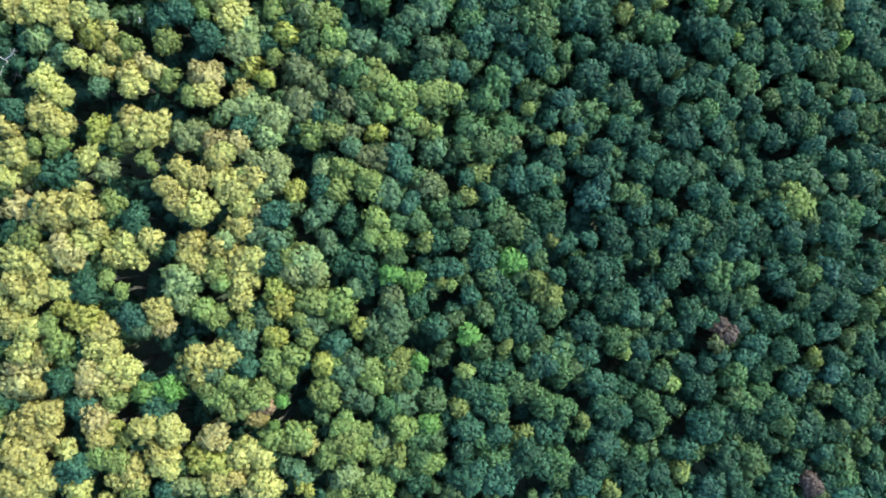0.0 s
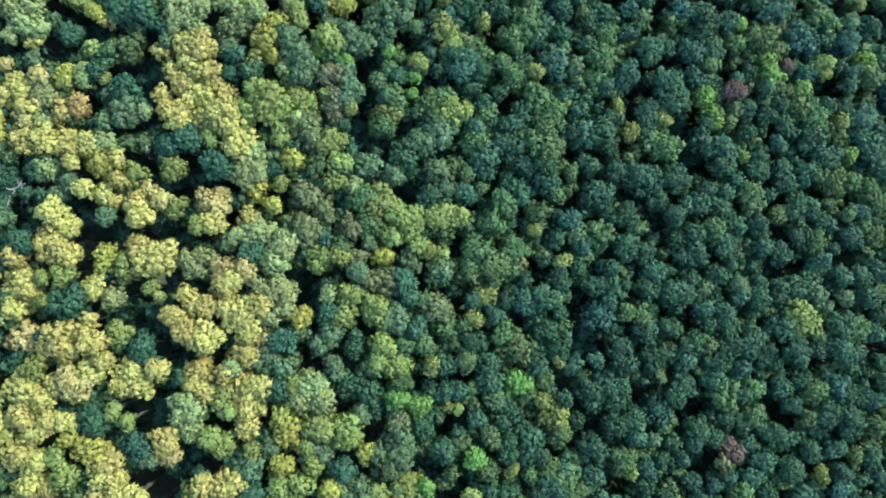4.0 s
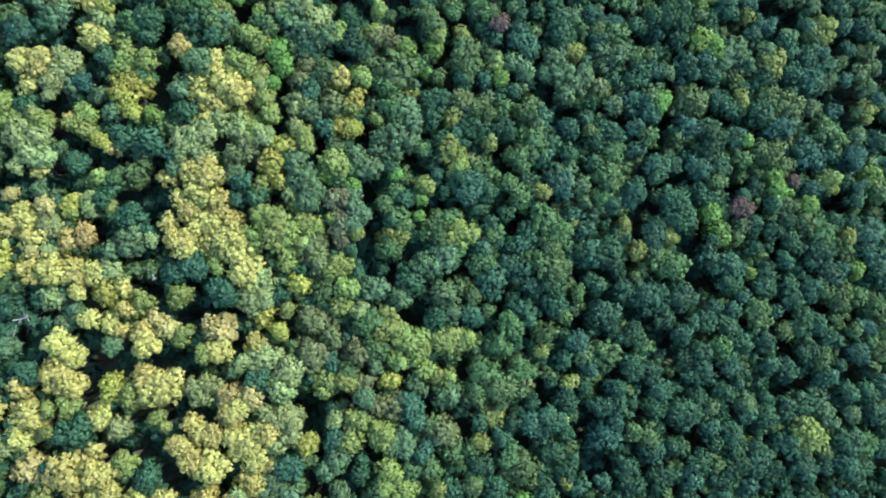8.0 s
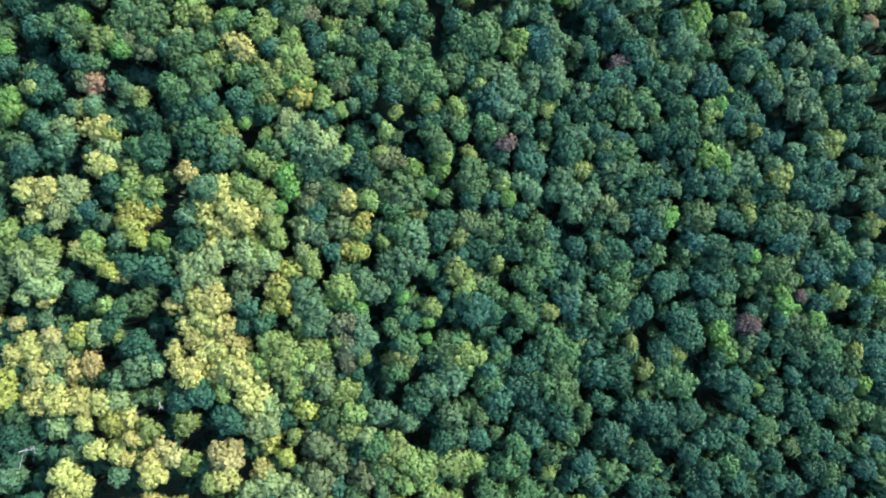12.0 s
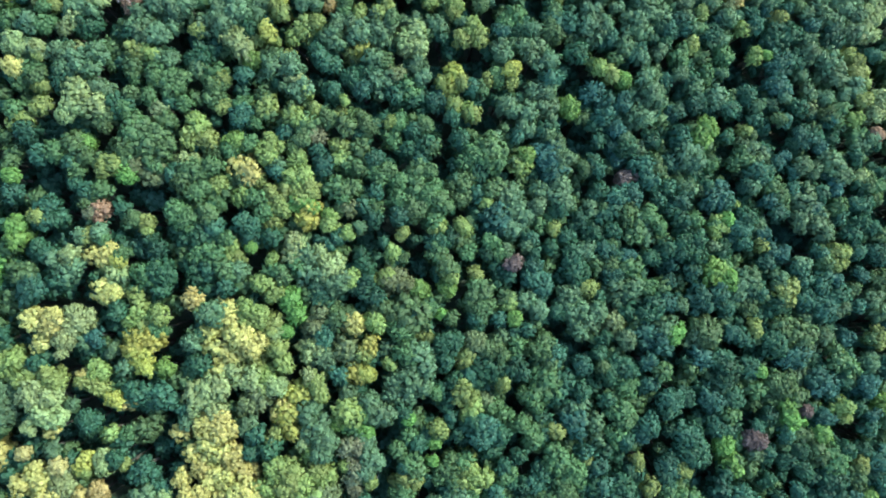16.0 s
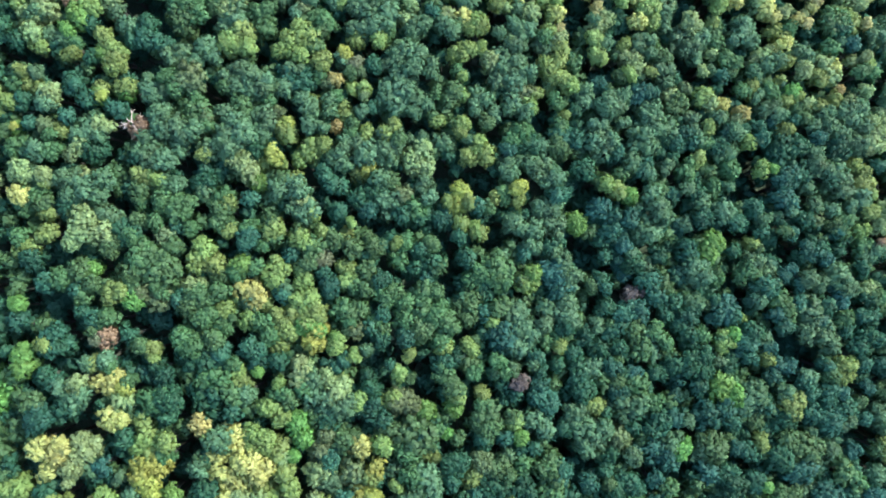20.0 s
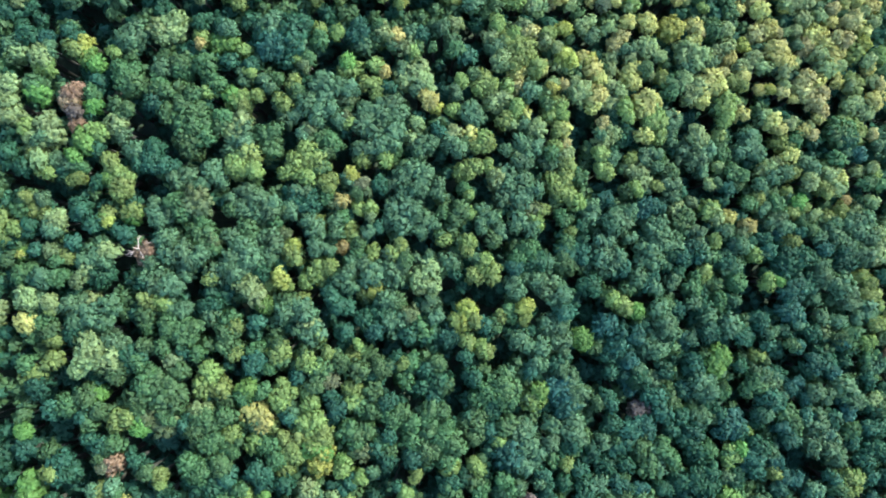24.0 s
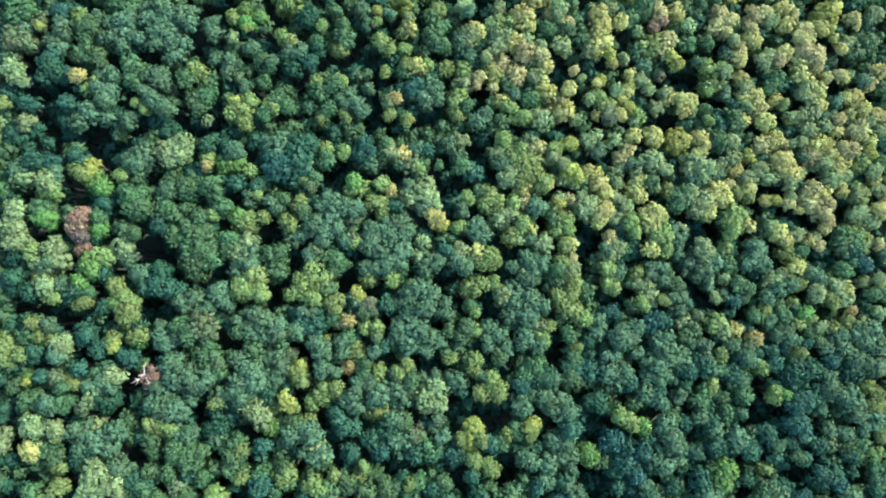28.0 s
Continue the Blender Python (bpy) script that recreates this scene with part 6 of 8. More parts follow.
STANDS.append(("moss", [(-56.1, 94.9, 1.4), (-7.1, 94.9, 1.7), (-14.1, 95.3, 1.3), (-36.9, 95.4, 1.5), (-17.3, 95.4, 1.7), (-64.1, 95.8, 1.6), (38.2, 95.9, 1.8), (-39.6, 96.0, 1.5), (-3.3, 96.2, 1.5), (-37.9, 96.3, 1.1), (48.8, 96.4, 1.3), (-53.9, 96.6, 1.6), (54.9, 96.7, 2.0), (25.5, 96.9, 1.4), (-9.8, 97.0, 1.3), (-3.7, 97.2, 1.7), (48.7, 97.3, 0.8), (-7.9, 97.4, 1.5), (-1.3, 97.6, 1.3), (-41.3, 97.9, 2.0), (-11.1, 98.0, 1.3), (13.2, 98.4, 1.4), (-13.0, 98.5, 1.5), (9.8, 98.5, 1.9), (5.0, 98.7, 1.7), (-14.3, 99.0, 1.5), (-39.5, 99.6, 1.8), (6.5, 99.6, 2.1), (-36.4, 99.9, 1.5), (-57.6, 100.4, 1.3), (8.5, 100.5, 2.5), (-44.7, 100.7, 1.5)]))
STANDS.append(("moss", [(76.7, 100.9, 1.6), (-54.5, 101.2, 1.4), (-12.3, 101.3, 1.5), (-49.4, 101.4, 1.4), (56.9, 101.7, 1.0), (-0.6, 101.8, 1.5), (-55.8, 102.1, 1.4), (-36.7, 102.3, 1.6), (-34.0, 102.6, 1.5), (-30.5, 102.9, 1.3), (-44.1, 103.0, 1.8), (-7.5, 103.5, 1.7), (-46.3, 103.5, 2.4), (-49.7, 103.7, 2.2), (-21.4, 104.0, 1.3), (-57.8, 104.0, 2.0), (61.8, 104.0, 1.2), (-61.2, 104.1, 1.6), (71.0, 104.7, 1.6), (-44.5, 104.8, 1.8), (73.7, 105.1, 2.0), (-2.7, 105.3, 1.5), (-47.0, 105.4, 2.2), (-11.2, 105.5, 1.9), (-15.3, 105.7, 1.5), (-20.8, 106.3, 1.5), (-6.4, 106.3, 1.5), (-48.7, 106.4, 2.2), (-30.2, 107.1, 1.3), (-17.6, 107.2, 1.5), (-47.8, 107.3, 1.6), (-28.0, 108.0, 1.5)]))
STANDS.append(("moss", [(-43.9, 108.0, 1.6), (-52.9, 108.8, 1.8), (-49.9, 109.2, 1.3), (-66.5, 110.2, 1.4), (-40.3, 110.2, 1.3), (-31.0, 110.4, 1.5), (34.6, 110.5, 1.6), (-35.0, 110.5, 1.7), (-27.4, 110.7, 1.3), (8.2, 111.2, 1.2), (-45.5, 111.3, 1.5), (-48.0, 111.8, 1.3), (-4.7, 112.0, 1.7), (39.3, 112.3, 1.6), (49.2, 112.6, 1.6), (-35.7, 112.8, 1.8), (11.2, 113.1, 1.5), (-41.0, 113.5, 1.6), (-42.7, 114.0, 2.2), (-44.9, 114.5, 1.6), (-35.2, 115.1, 1.7), (-48.3, 115.2, 1.3), (-44.0, 115.4, 2.2), (-62.9, 115.5, 1.3), (-66.2, 115.6, 1.6), (52.1, 116.0, 1.8), (43.7, 116.2, 1.8), (-7.8, 116.4, 1.5), (32.4, 116.5, 1.5), (-63.2, 116.8, 1.4), (-48.7, 116.9, 1.6), (-65.3, 117.3, 1.8)]))
STANDS.append(("moss", [(-26.1, 117.7, 1.3), (21.6, 120.7, 1.8), (47.7, 120.7, 1.4), (21.4, 122.6, 1.2), (13.5, 123.1, 1.4), (-60.8, 123.6, 1.6), (-6.2, 123.7, 1.1), (14.5, 124.0, 1.9), (67.3, 124.1, 1.4), (-66.7, 124.6, 1.8), (22.0, 125.0, 1.4), (-14.1, 125.6, 1.3), (66.4, 125.7, 1.4), (52.0, 126.0, 1.0), (8.8, 126.2, 1.5), (-61.3, 126.4, 1.1), (-13.6, 126.5, 1.1), (-68.5, 126.8, 1.1), (42.6, 126.9, 1.2), (-0.3, 127.2, 1.1), (-37.9, 127.3, 1.6), (43.7, 127.9, 1.6), (21.3, 128.5, 1.0), (47.4, 128.7, 1.4), (61.2, 129.0, 1.6), (-39.6, 129.3, 1.8), (20.8, 129.5, 1.0), (-37.8, 129.6, 1.7), (55.4, 129.8, 1.4), (2.7, 129.9, 1.3), (-32.0, 130.2, 1.7), (-27.5, 130.9, 1.5)]))
STANDS.append(("moss", [(0.4, 131.0, 1.1), (3.8, 131.3, 1.5), (-16.5, 131.3, 1.1), (-39.5, 131.5, 1.3), (-25.6, 131.8, 1.1), (80.4, 132.2, 1.0), (78.2, 132.3, 1.4), (20.0, 132.5, 1.6), (33.2, 132.9, 1.2), (-41.6, 133.0, 1.5), (-34.1, 133.1, 1.3), (53.6, 133.5, 1.2), (-13.6, 134.5, 1.3), (4.4, 134.7, 1.2), (-18.7, 134.7, 1.3), (53.7, 135.0, 1.4), (-66.9, 135.2, 1.4), (-42.4, 135.4, 1.3), (25.2, 135.7, 1.4), (52.7, 136.0, 1.2), (-66.0, 136.5, 1.4), (41.2, 136.5, 1.6), (-20.4, 136.7, 1.3), (72.6, 136.7, 1.4), (65.0, 137.0, 1.8), (51.3, 138.6, 1.6), (-5.4, 138.9, 1.1), (-18.9, 139.4, 1.3), (19.5, 140.4, 1.2), (51.4, 140.7, 1.6), (-58.1, 141.1, 1.4), (65.4, 141.1, 1.6)]))
STANDS.append(("moss", [(72.9, 141.3, 1.6), (-19.7, 141.4, 1.3), (-7.1, 141.8, 1.3), (-17.8, 142.2, 1.3), (74.1, 142.3, 2.1), (5.9, 142.8, 1.2), (-27.3, 143.1, 1.5), (16.8, 143.9, 1.4), (-17.7, 144.1, 1.7), (-40.2, 144.5, 2.2), (-19.5, 144.7, 1.5), (-27.7, 144.9, 1.7), (-37.5, 145.3, 1.5), (-26.7, 145.9, 1.3), (-28.5, 146.4, 1.1), (-35.2, 146.6, 1.1), (-38.8, 146.7, 2.2), (51.4, 147.3, 1.6), (-40.9, 147.7, 2.0), (-35.2, 148.0, 1.5), (4.8, 148.2, 1.2), (19.6, 149.2, 1.2), (-39.5, 149.5, 2.2), (42.6, 150.1, 1.4), (-43.5, 150.1, 1.6), (-49.5, 150.3, 1.1), (-50.4, 150.8, 1.5), (-40.8, 151.0, 1.5), (42.8, 152.1, 1.8), (-38.9, 152.3, 1.5), (-22.3, 152.3, 1.3), (-23.7, 152.3, 1.7)]))
STANDS.append(("moss", [(-55.1, 152.8, 1.4), (-43.3, 152.9, 1.5), (-45.5, 153.4, 1.3), (-48.5, 154.0, 1.5), (-64.4, 154.0, 1.4), (-35.3, 154.1, 1.3), (37.7, 154.2, 1.4), (-45.0, 154.3, 1.6), (7.6, 154.5, 1.2), (-49.8, 154.5, 1.5), (-25.8, 154.7, 1.3), (-63.5, 154.9, 1.4), (-48.9, 155.8, 1.8), (-40.5, 156.0, 1.5), (81.7, 156.1, 1.0), (-37.0, 156.4, 1.7), (-38.3, 157.4, 1.5), (-41.3, 157.5, 2.0), (-20.7, 157.5, 1.3), (-43.5, 158.9, 1.8), (3.9, 158.9, 1.4), (0.6, 159.2, 0.8), (-9.3, 161.1, 1.3), (-18.6, 161.2, 1.5), (51.3, 161.5, 1.8), (-8.7, 163.5, 1.3), (54.6, 164.9, 1.4), (12.0, 166.4, 1.2), (49.0, 167.7, 1.2), (-27.6, 169.1, 1.3), (5.8, 169.5, 1.2), (-17.0, 169.7, 1.3)]))
STANDS.append(("moss", [(-24.8, 170.0, 1.3), (17.2, 170.2, 1.4), (-38.3, 170.9, 1.3), (62.1, 171.3, 1.4), (-25.7, 171.9, 1.3), (-39.1, 172.3, 1.5), (-18.3, 172.6, 1.3), (-37.3, 172.7, 1.5), (63.3, 172.8, 1.6), (-16.4, 173.5, 1.3), (80.9, 173.8, 1.7), (-27.8, 174.3, 1.1), (-48.3, 174.4, 1.3), (-36.8, 175.0, 1.5), (-39.9, 175.1, 1.3), (-4.5, 175.6, 1.3), (-27.2, 176.7, 1.1), (-47.7, 176.7, 1.5), (78.9, 177.1, 1.7), (-38.9, 177.9, 1.3), (-28.1, 178.1, 1.3), (-49.0, 178.2, 1.3), (81.2, 178.6, 2.1), (2.5, 179.4, 1.5), (-54.2, 179.7, 1.5), (-57.2, 179.8, 1.3), (49.9, 179.9, 1.4), (46.7, 180.0, 1.6), (-55.9, 180.2, 1.6), (0.2, 180.9, 1.2), (27.0, 180.9, 1.8), (1.2, 181.4, 1.4)]))
STANDS.append(("moss", [(-14.1, 181.6, 1.5), (-18.7, 181.7, 1.3), (24.0, 182.0, 1.4), (21.5, 182.5, 1.8), (-55.8, 182.9, 1.3), (2.2, 183.3, 1.4), (-14.9, 184.1, 1.1), (36.5, 184.3, 1.6), (-54.8, 184.3, 1.5), (26.2, 184.4, 1.2), (0.9, 184.8, 1.7), (38.7, 185.8, 1.6), (-66.3, 186.4, 1.6), (-15.7, 186.5, 1.1), (-64.6, 186.8, 1.4)]))
STANDS.append(("deep", [(65.0, -43.8, 2.0), (72.4, -43.5, 1.8), (48.4, -43.2, 1.8), (35.3, -41.9, 1.5), (44.5, -40.9, 1.6), (29.5, -39.4, 2.3), (33.5, -38.9, 1.9), (58.6, -38.8, 1.6), (46.2, -38.1, 2.1), (19.8, -37.5, 1.5), (23.7, -36.9, 1.7), (28.7, -36.5, 1.3), (54.6, -36.0, 1.6), (74.6, -35.8, 1.6), (66.7, -35.1, 2.0), (11.2, -34.8, 2.8), (61.6, -34.1, 2.6), (53.2, -33.9, 1.4), (25.0, -33.2, 2.3), (51.8, -32.8, 2.2), (32.5, -32.0, 1.9), (47.7, -31.9, 2.2), (1.0, -31.9, 1.7), (50.9, -30.8, 1.4), (58.7, -30.4, 1.4), (26.8, -28.6, 1.9), (37.3, -27.6, 1.6), (72.7, -26.6, 2.0), (43.6, -24.8, 2.3), (22.1, -23.9, 1.3), (75.5, -23.8, 2.0), (35.2, -22.6, 1.7)]))
STANDS.append(("deep", [(67.7, -22.2, 1.8), (43.9, -20.9, 1.2), (31.8, -20.9, 1.9), (47.0, -20.6, 1.6), (40.4, -20.6, 1.6), (13.2, -19.4, 1.5), (15.2, -19.0, 1.9), (39.1, -16.6, 1.4), (35.6, -15.9, 1.6), (70.4, -14.5, 1.8), (13.1, -13.2, 2.3), (23.4, -13.0, 2.3), (68.9, -12.9, 1.8), (50.7, -11.6, 1.6), (65.9, -11.1, 2.0), (47.2, -9.9, 2.0), (27.6, -9.5, 2.1), (20.7, -8.0, 1.5), (70.9, -7.5, 1.8), (76.9, -5.9, 1.6), (9.3, -5.3, 2.1), (27.9, -5.1, 2.3), (62.2, -4.9, 2.0), (40.0, -4.0, 2.0), (23.0, -3.4, 2.1), (26.0, -2.6, 2.1), (46.4, 0.0, 2.0), (55.2, 0.5, 2.0), (65.2, 0.9, 1.8), (61.0, 1.1, 2.2), (29.3, 1.5, 1.9), (35.3, 1.7, 2.1)]))
STANDS.append(("deep", [(48.6, 2.4, 2.0), (13.7, 2.9, 2.1), (29.0, 4.0, 2.1), (18.6, 4.6, 1.9), (33.6, 5.7, 2.1), (77.3, 6.2, 2.0), (3.8, 6.4, 2.1), (74.3, 9.4, 2.0), (59.2, 11.2, 2.0), (37.5, 11.8, 1.8), (10.0, 13.2, 1.3), (77.9, 13.8, 2.0), (43.3, 14.5, 1.6), (27.2, 14.7, 1.9), (24.7, 14.9, 1.5), (13.6, 16.3, 1.3), (18.9, 16.6, 1.9), (27.9, 17.6, 1.7), (59.1, 18.2, 2.0), (69.2, 18.6, 1.0), (42.6, 18.9, 2.4), (34.5, 19.3, 1.8), (17.2, 19.5, 1.5), (50.4, 19.6, 1.6), (63.5, 20.5, 2.0), (40.8, 21.5, 1.6), (42.9, 22.4, 1.6), (55.4, 23.9, 1.8), (32.0, 26.7, 1.8), (19.6, 27.2, 1.3), (38.2, 29.0, 2.0), (25.2, 29.4, 1.5)]))
STANDS.append(("deep", [(47.0, 30.2, 1.4), (61.1, 30.2, 1.8), (27.2, 30.3, 2.1), (40.5, 31.9, 2.2), (34.0, 33.0, 2.3), (78.3, 33.6, 2.0), (31.0, 34.6, 1.9), (67.8, 35.0, 2.0), (56.8, 35.8, 1.4), (14.8, 36.0, 1.9), (67.0, 38.6, 2.8), (80.3, 38.7, 1.6), (75.4, 39.3, 1.8), (11.7, 39.4, 2.3), (29.4, 39.5, 2.1), (35.8, 42.1, 1.4), (11.1, 42.5, 1.3), (30.9, 43.3, 1.8), (73.6, 43.5, 1.4), (37.0, 44.0, 1.8), (62.0, 44.6, 1.8), (43.2, 44.6, 1.8), (24.0, 44.7, 1.7), (26.1, 47.0, 1.4), (16.3, 48.5, 1.3), (38.5, 50.3, 1.4), (56.2, 51.4, 1.6), (40.9, 55.6, 1.8), (79.1, 58.0, 1.8), (34.4, 58.4, 1.6), (48.9, 59.3, 2.2), (23.1, 62.3, 1.7)]))
STANDS.append(("deep", [(11.4, 62.7, 1.9), (44.7, 72.5, 2.4), (47.4, 73.4, 2.0), (39.8, 76.1, 1.4), (-11.5, 77.2, 1.7), (43.5, 77.5, 1.6), (78.6, 78.6, 2.0), (-13.3, 78.7, 1.9), (40.0, 79.6, 2.0), (14.9, 80.1, 1.9), (28.1, 82.6, 1.6), (7.4, 82.8, 1.1), (-13.3, 83.9, 1.5), (1.8, 85.9, 1.5), (-45.3, 86.7, 1.6), (-20.5, 87.1, 0.9), (-48.7, 87.3, 1.6), (60.6, 87.3, 1.6), (24.4, 87.7, 2.1), (-31.2, 88.2, 1.7), (-47.0, 88.6, 1.4), (-10.6, 89.9, 1.7), (-6.4, 90.2, 1.7), (42.9, 90.2, 1.6), (54.6, 92.2, 1.2), (-67.8, 96.8, 1.6), (-18.9, 99.2, 1.7), (-10.6, 99.8, 1.5), (65.9, 100.8, 2.0), (38.5, 100.9, 1.6), (60.4, 106.6, 1.2), (-64.9, 107.0, 1.6)]))
STANDS.append(("deep", [(46.7, 107.1, 1.8), (49.5, 109.0, 1.6), (0.4, 110.0, 1.9), (73.1, 118.5, 2.3)]))
STANDS.append(("bluish", [(42.9, -42.2, 2.5), (70.5, -34.4, 1.6), (61.1, -25.7, 2.2), (67.0, -24.2, 1.6), (32.5, -17.6, 1.9), (51.0, -15.1, 1.6), (41.3, -14.3, 1.6), (75.1, -8.8, 2.0), (59.3, -8.7, 1.8), (35.2, -8.1, 2.5), (68.9, -6.4, 2.6), (-50.6, -6.2, 2.0), (25.9, 9.5, 2.5), (27.5, 11.8, 1.5), (73.0, 20.1, 2.2), (24.2, 21.7, 1.7), (75.0, 25.1, 1.6), (40.0, 25.5, 1.6), (22.0, 26.1, 1.7), (71.5, 34.9, 2.0), (46.6, 39.1, 2.2), (33.3, 49.6, 1.8), (66.6, 49.9, 1.8), (75.2, 50.0, 1.4), (20.5, 52.2, 2.3), (45.5, 54.9, 1.8), (74.6, 55.6, 2.0), (67.1, 56.0, 2.4), (65.1, 57.6, 1.6), (61.2, 61.3, 2.4), (34.2, 62.4, 1.4), (44.5, 62.5, 2.2)]))
STANDS.append(("bluish", [(72.0, 63.4, 1.4), (80.3, 65.7, 1.2), (37.0, 65.7, 2.0), (50.0, 66.8, 1.4), (34.6, 67.3, 2.6), (39.0, 72.6, 1.6), (-56.0, 73.3, 1.4), (70.7, 74.7, 1.4), (75.1, 75.1, 1.2), (29.7, 77.8, 1.8), (57.7, 78.7, 1.4), (61.1, 79.7, 1.2), (59.0, 80.3, 1.6), (-65.0, 81.3, 2.0), (32.1, 81.4, 1.4), (51.8, 83.3, 1.2), (57.1, 83.5, 1.4), (67.0, 87.5, 2.6), (9.7, 87.9, 2.5), (59.1, 89.4, 1.6), (8.8, 89.9, 1.7), (48.7, 89.9, 1.8), (71.6, 91.4, 1.4), (49.8, 91.4, 2.4), (33.3, 91.7, 1.8), (70.7, 93.4, 1.6), (20.0, 96.2, 1.9), (61.8, 96.4, 1.4), (62.4, 97.1, 1.0), (31.7, 98.2, 1.4), (68.9, 98.6, 1.2), (19.2, 99.1, 2.5)]))
STANDS.append(("bluish", [(30.8, 100.2, 1.2), (31.5, 103.6, 1.6), (42.0, 106.2, 1.8), (32.8, 107.5, 1.4), (30.9, 109.1, 2.2), (27.9, 109.7, 1.8), (61.7, 110.1, 1.8), (-11.8, 111.2, 1.5), (62.5, 113.7, 2.0), (69.5, 120.2, 1.8), (12.2, 120.6, 1.4), (44.4, 122.8, 1.6), (52.3, 122.9, 1.2), (60.9, 124.5, 1.4), (38.7, 130.1, 1.4), (36.6, 130.2, 1.8), (29.0, 131.6, 1.8), (77.0, 137.6, 1.4), (-46.0, 151.1, 1.6), (-26.0, 159.5, 2.1), (-11.6, 162.1, 2.3), (-61.5, 162.5, 1.3), (-2.7, 172.7, 1.3), (-59.9, 177.1, 1.3), (-59.1, 186.7, 1.3)]))
STANDS.append(("lime", [(-4.3, -26.7, 1.5), (-29.1, -24.7, 0.8), (-27.6, -21.4, 1.1), (-49.2, -17.5, 1.4), (-45.6, -17.2, 2.1), (-5.1, -16.5, 1.3), (2.7, -12.4, 1.7), (-5.2, -3.4, 1.9), (-9.3, -2.2, 1.9), (11.0, -1.6, 2.3), (74.2, 35.3, 1.6), (53.9, 35.8, 1.0), (48.8, 43.3, 2.0), (47.3, 46.9, 1.6), (66.4, 47.4, 1.6), (-4.0, 49.0, 0.9), (60.3, 49.7, 2.2), (59.9, 51.8, 1.6), (-3.6, 51.9, 1.1), (78.6, 51.9, 2.2), (-14.4, 54.4, 1.3), (-7.1, 56.3, 1.1), (-18.6, 56.8, 1.3), (54.7, 59.1, 1.0), (39.5, 67.1, 1.8), (-46.1, 67.5, 1.4), (11.4, 71.6, 1.2), (-26.4, 72.3, 1.1), (-0.8, 73.2, 1.1), (-24.4, 74.7, 1.3), (50.1, 75.8, 1.8), (-25.2, 77.1, 1.5)]))
STANDS.append(("lime", [(0.2, 77.3, 1.5), (-4.5, 77.4, 1.5), (47.6, 77.4, 2.4), (50.5, 86.3, 1.4), (-31.3, 86.3, 0.9), (-66.9, 89.7, 1.6), (-18.9, 90.8, 1.1), (-67.6, 91.9, 1.6), (-21.5, 92.3, 1.1), (-22.9, 92.9, 1.7), (-50.3, 99.2, 1.6), (15.3, 99.3, 1.4), (-67.7, 99.5, 1.2), (47.4, 101.5, 1.6), (48.5, 102.5, 2.0), (-33.1, 103.5, 1.5), (-32.2, 103.9, 1.3), (-56.5, 104.4, 1.6), (23.7, 107.3, 1.6), (23.3, 108.3, 1.0), (33.1, 112.0, 1.4), (60.0, 115.8, 1.0), (-29.3, 117.3, 1.5), (-10.0, 118.3, 1.1), (-66.7, 128.0, 1.1), (65.0, 129.4, 1.4), (-54.2, 132.7, 1.3), (-49.9, 133.0, 1.3), (-13.9, 137.4, 0.9), (-52.6, 139.5, 1.4), (-57.6, 143.3, 1.1), (-55.8, 144.6, 1.4)]))
STANDS.append(("lime", [(-56.2, 146.0, 1.4), (-55.1, 151.0, 1.3), (-33.2, 151.7, 1.5), (-63.1, 153.9, 1.6), (-14.2, 156.9, 1.3), (-54.4, 158.2, 1.3), (-55.6, 159.7, 1.5), (-33.6, 160.6, 1.5), (-34.5, 161.0, 1.7), (-29.6, 184.3, 1.1), (-27.6, 184.7, 1.0), (-30.4, 187.1, 1.3)]))
STANDS.append(("russet", [(-47.8, 126.4, 1.5), (-47.0, 127.3, 1.0), (-30.2, -22.1, 1.5), (-54.3, 93.7, 1.6), (80.5, 101.0, 1.2), (-57.8, 148.8, 1.3), (-58.1, 152.4, 1.4), (-57.2, 153.8, 1.4), (40.6, 182.6, 0.8), (41.8, 183.0, 0.8)]))
STANDS.append(("tan", [(-36.5, -32.8, 1.6), (-32.1, -23.3, 1.6), (-58.8, 47.9, 1.6), (-56.7, 48.4, 1.6), (-51.8, 62.3, 1.3), (-16.3, 73.1, 1.3), (-40.9, 78.4, 1.5), (55.1, 125.8, 1.4), (-16.3, 126.2, 1.1), (74.8, 129.4, 1.0), (-16.4, 133.7, 1.3), (-7.7, 155.3, 1.1), (-37.5, 160.6, 0.9), (-5.1, 161.0, 1.3), (-6.6, 170.9, 1.1), (-56.5, 176.1, 1.1)]))
STANDS.append(("rusty", [(61.9, -43.5, 1.8), (47.8, -15.8, 2.2), (52.7, 47.6, 1.8), (63.1, 51.6, 1.1), (12.3, 81.1, 1.4), (32.5, 95.0, 1.6), (-57.5, 150.1, 1.4)]))
STANDS.append(("ashen", [(-16.9, 45.5, 1.3), (-16.8, 47.4, 1.7), (-16.3, 49.2, 1.3), (-17.5, 52.1, 1.5), (-16.1, 52.5, 1.3), (-55.8, 93.1, 1.1), (-19.6, 103.5, 1.3), (-20.4, 104.9, 1.5), (-12.5, 136.8, 1.1), (31.2, 166.7, 1.4), (41.0, 173.5, 0.8)]))

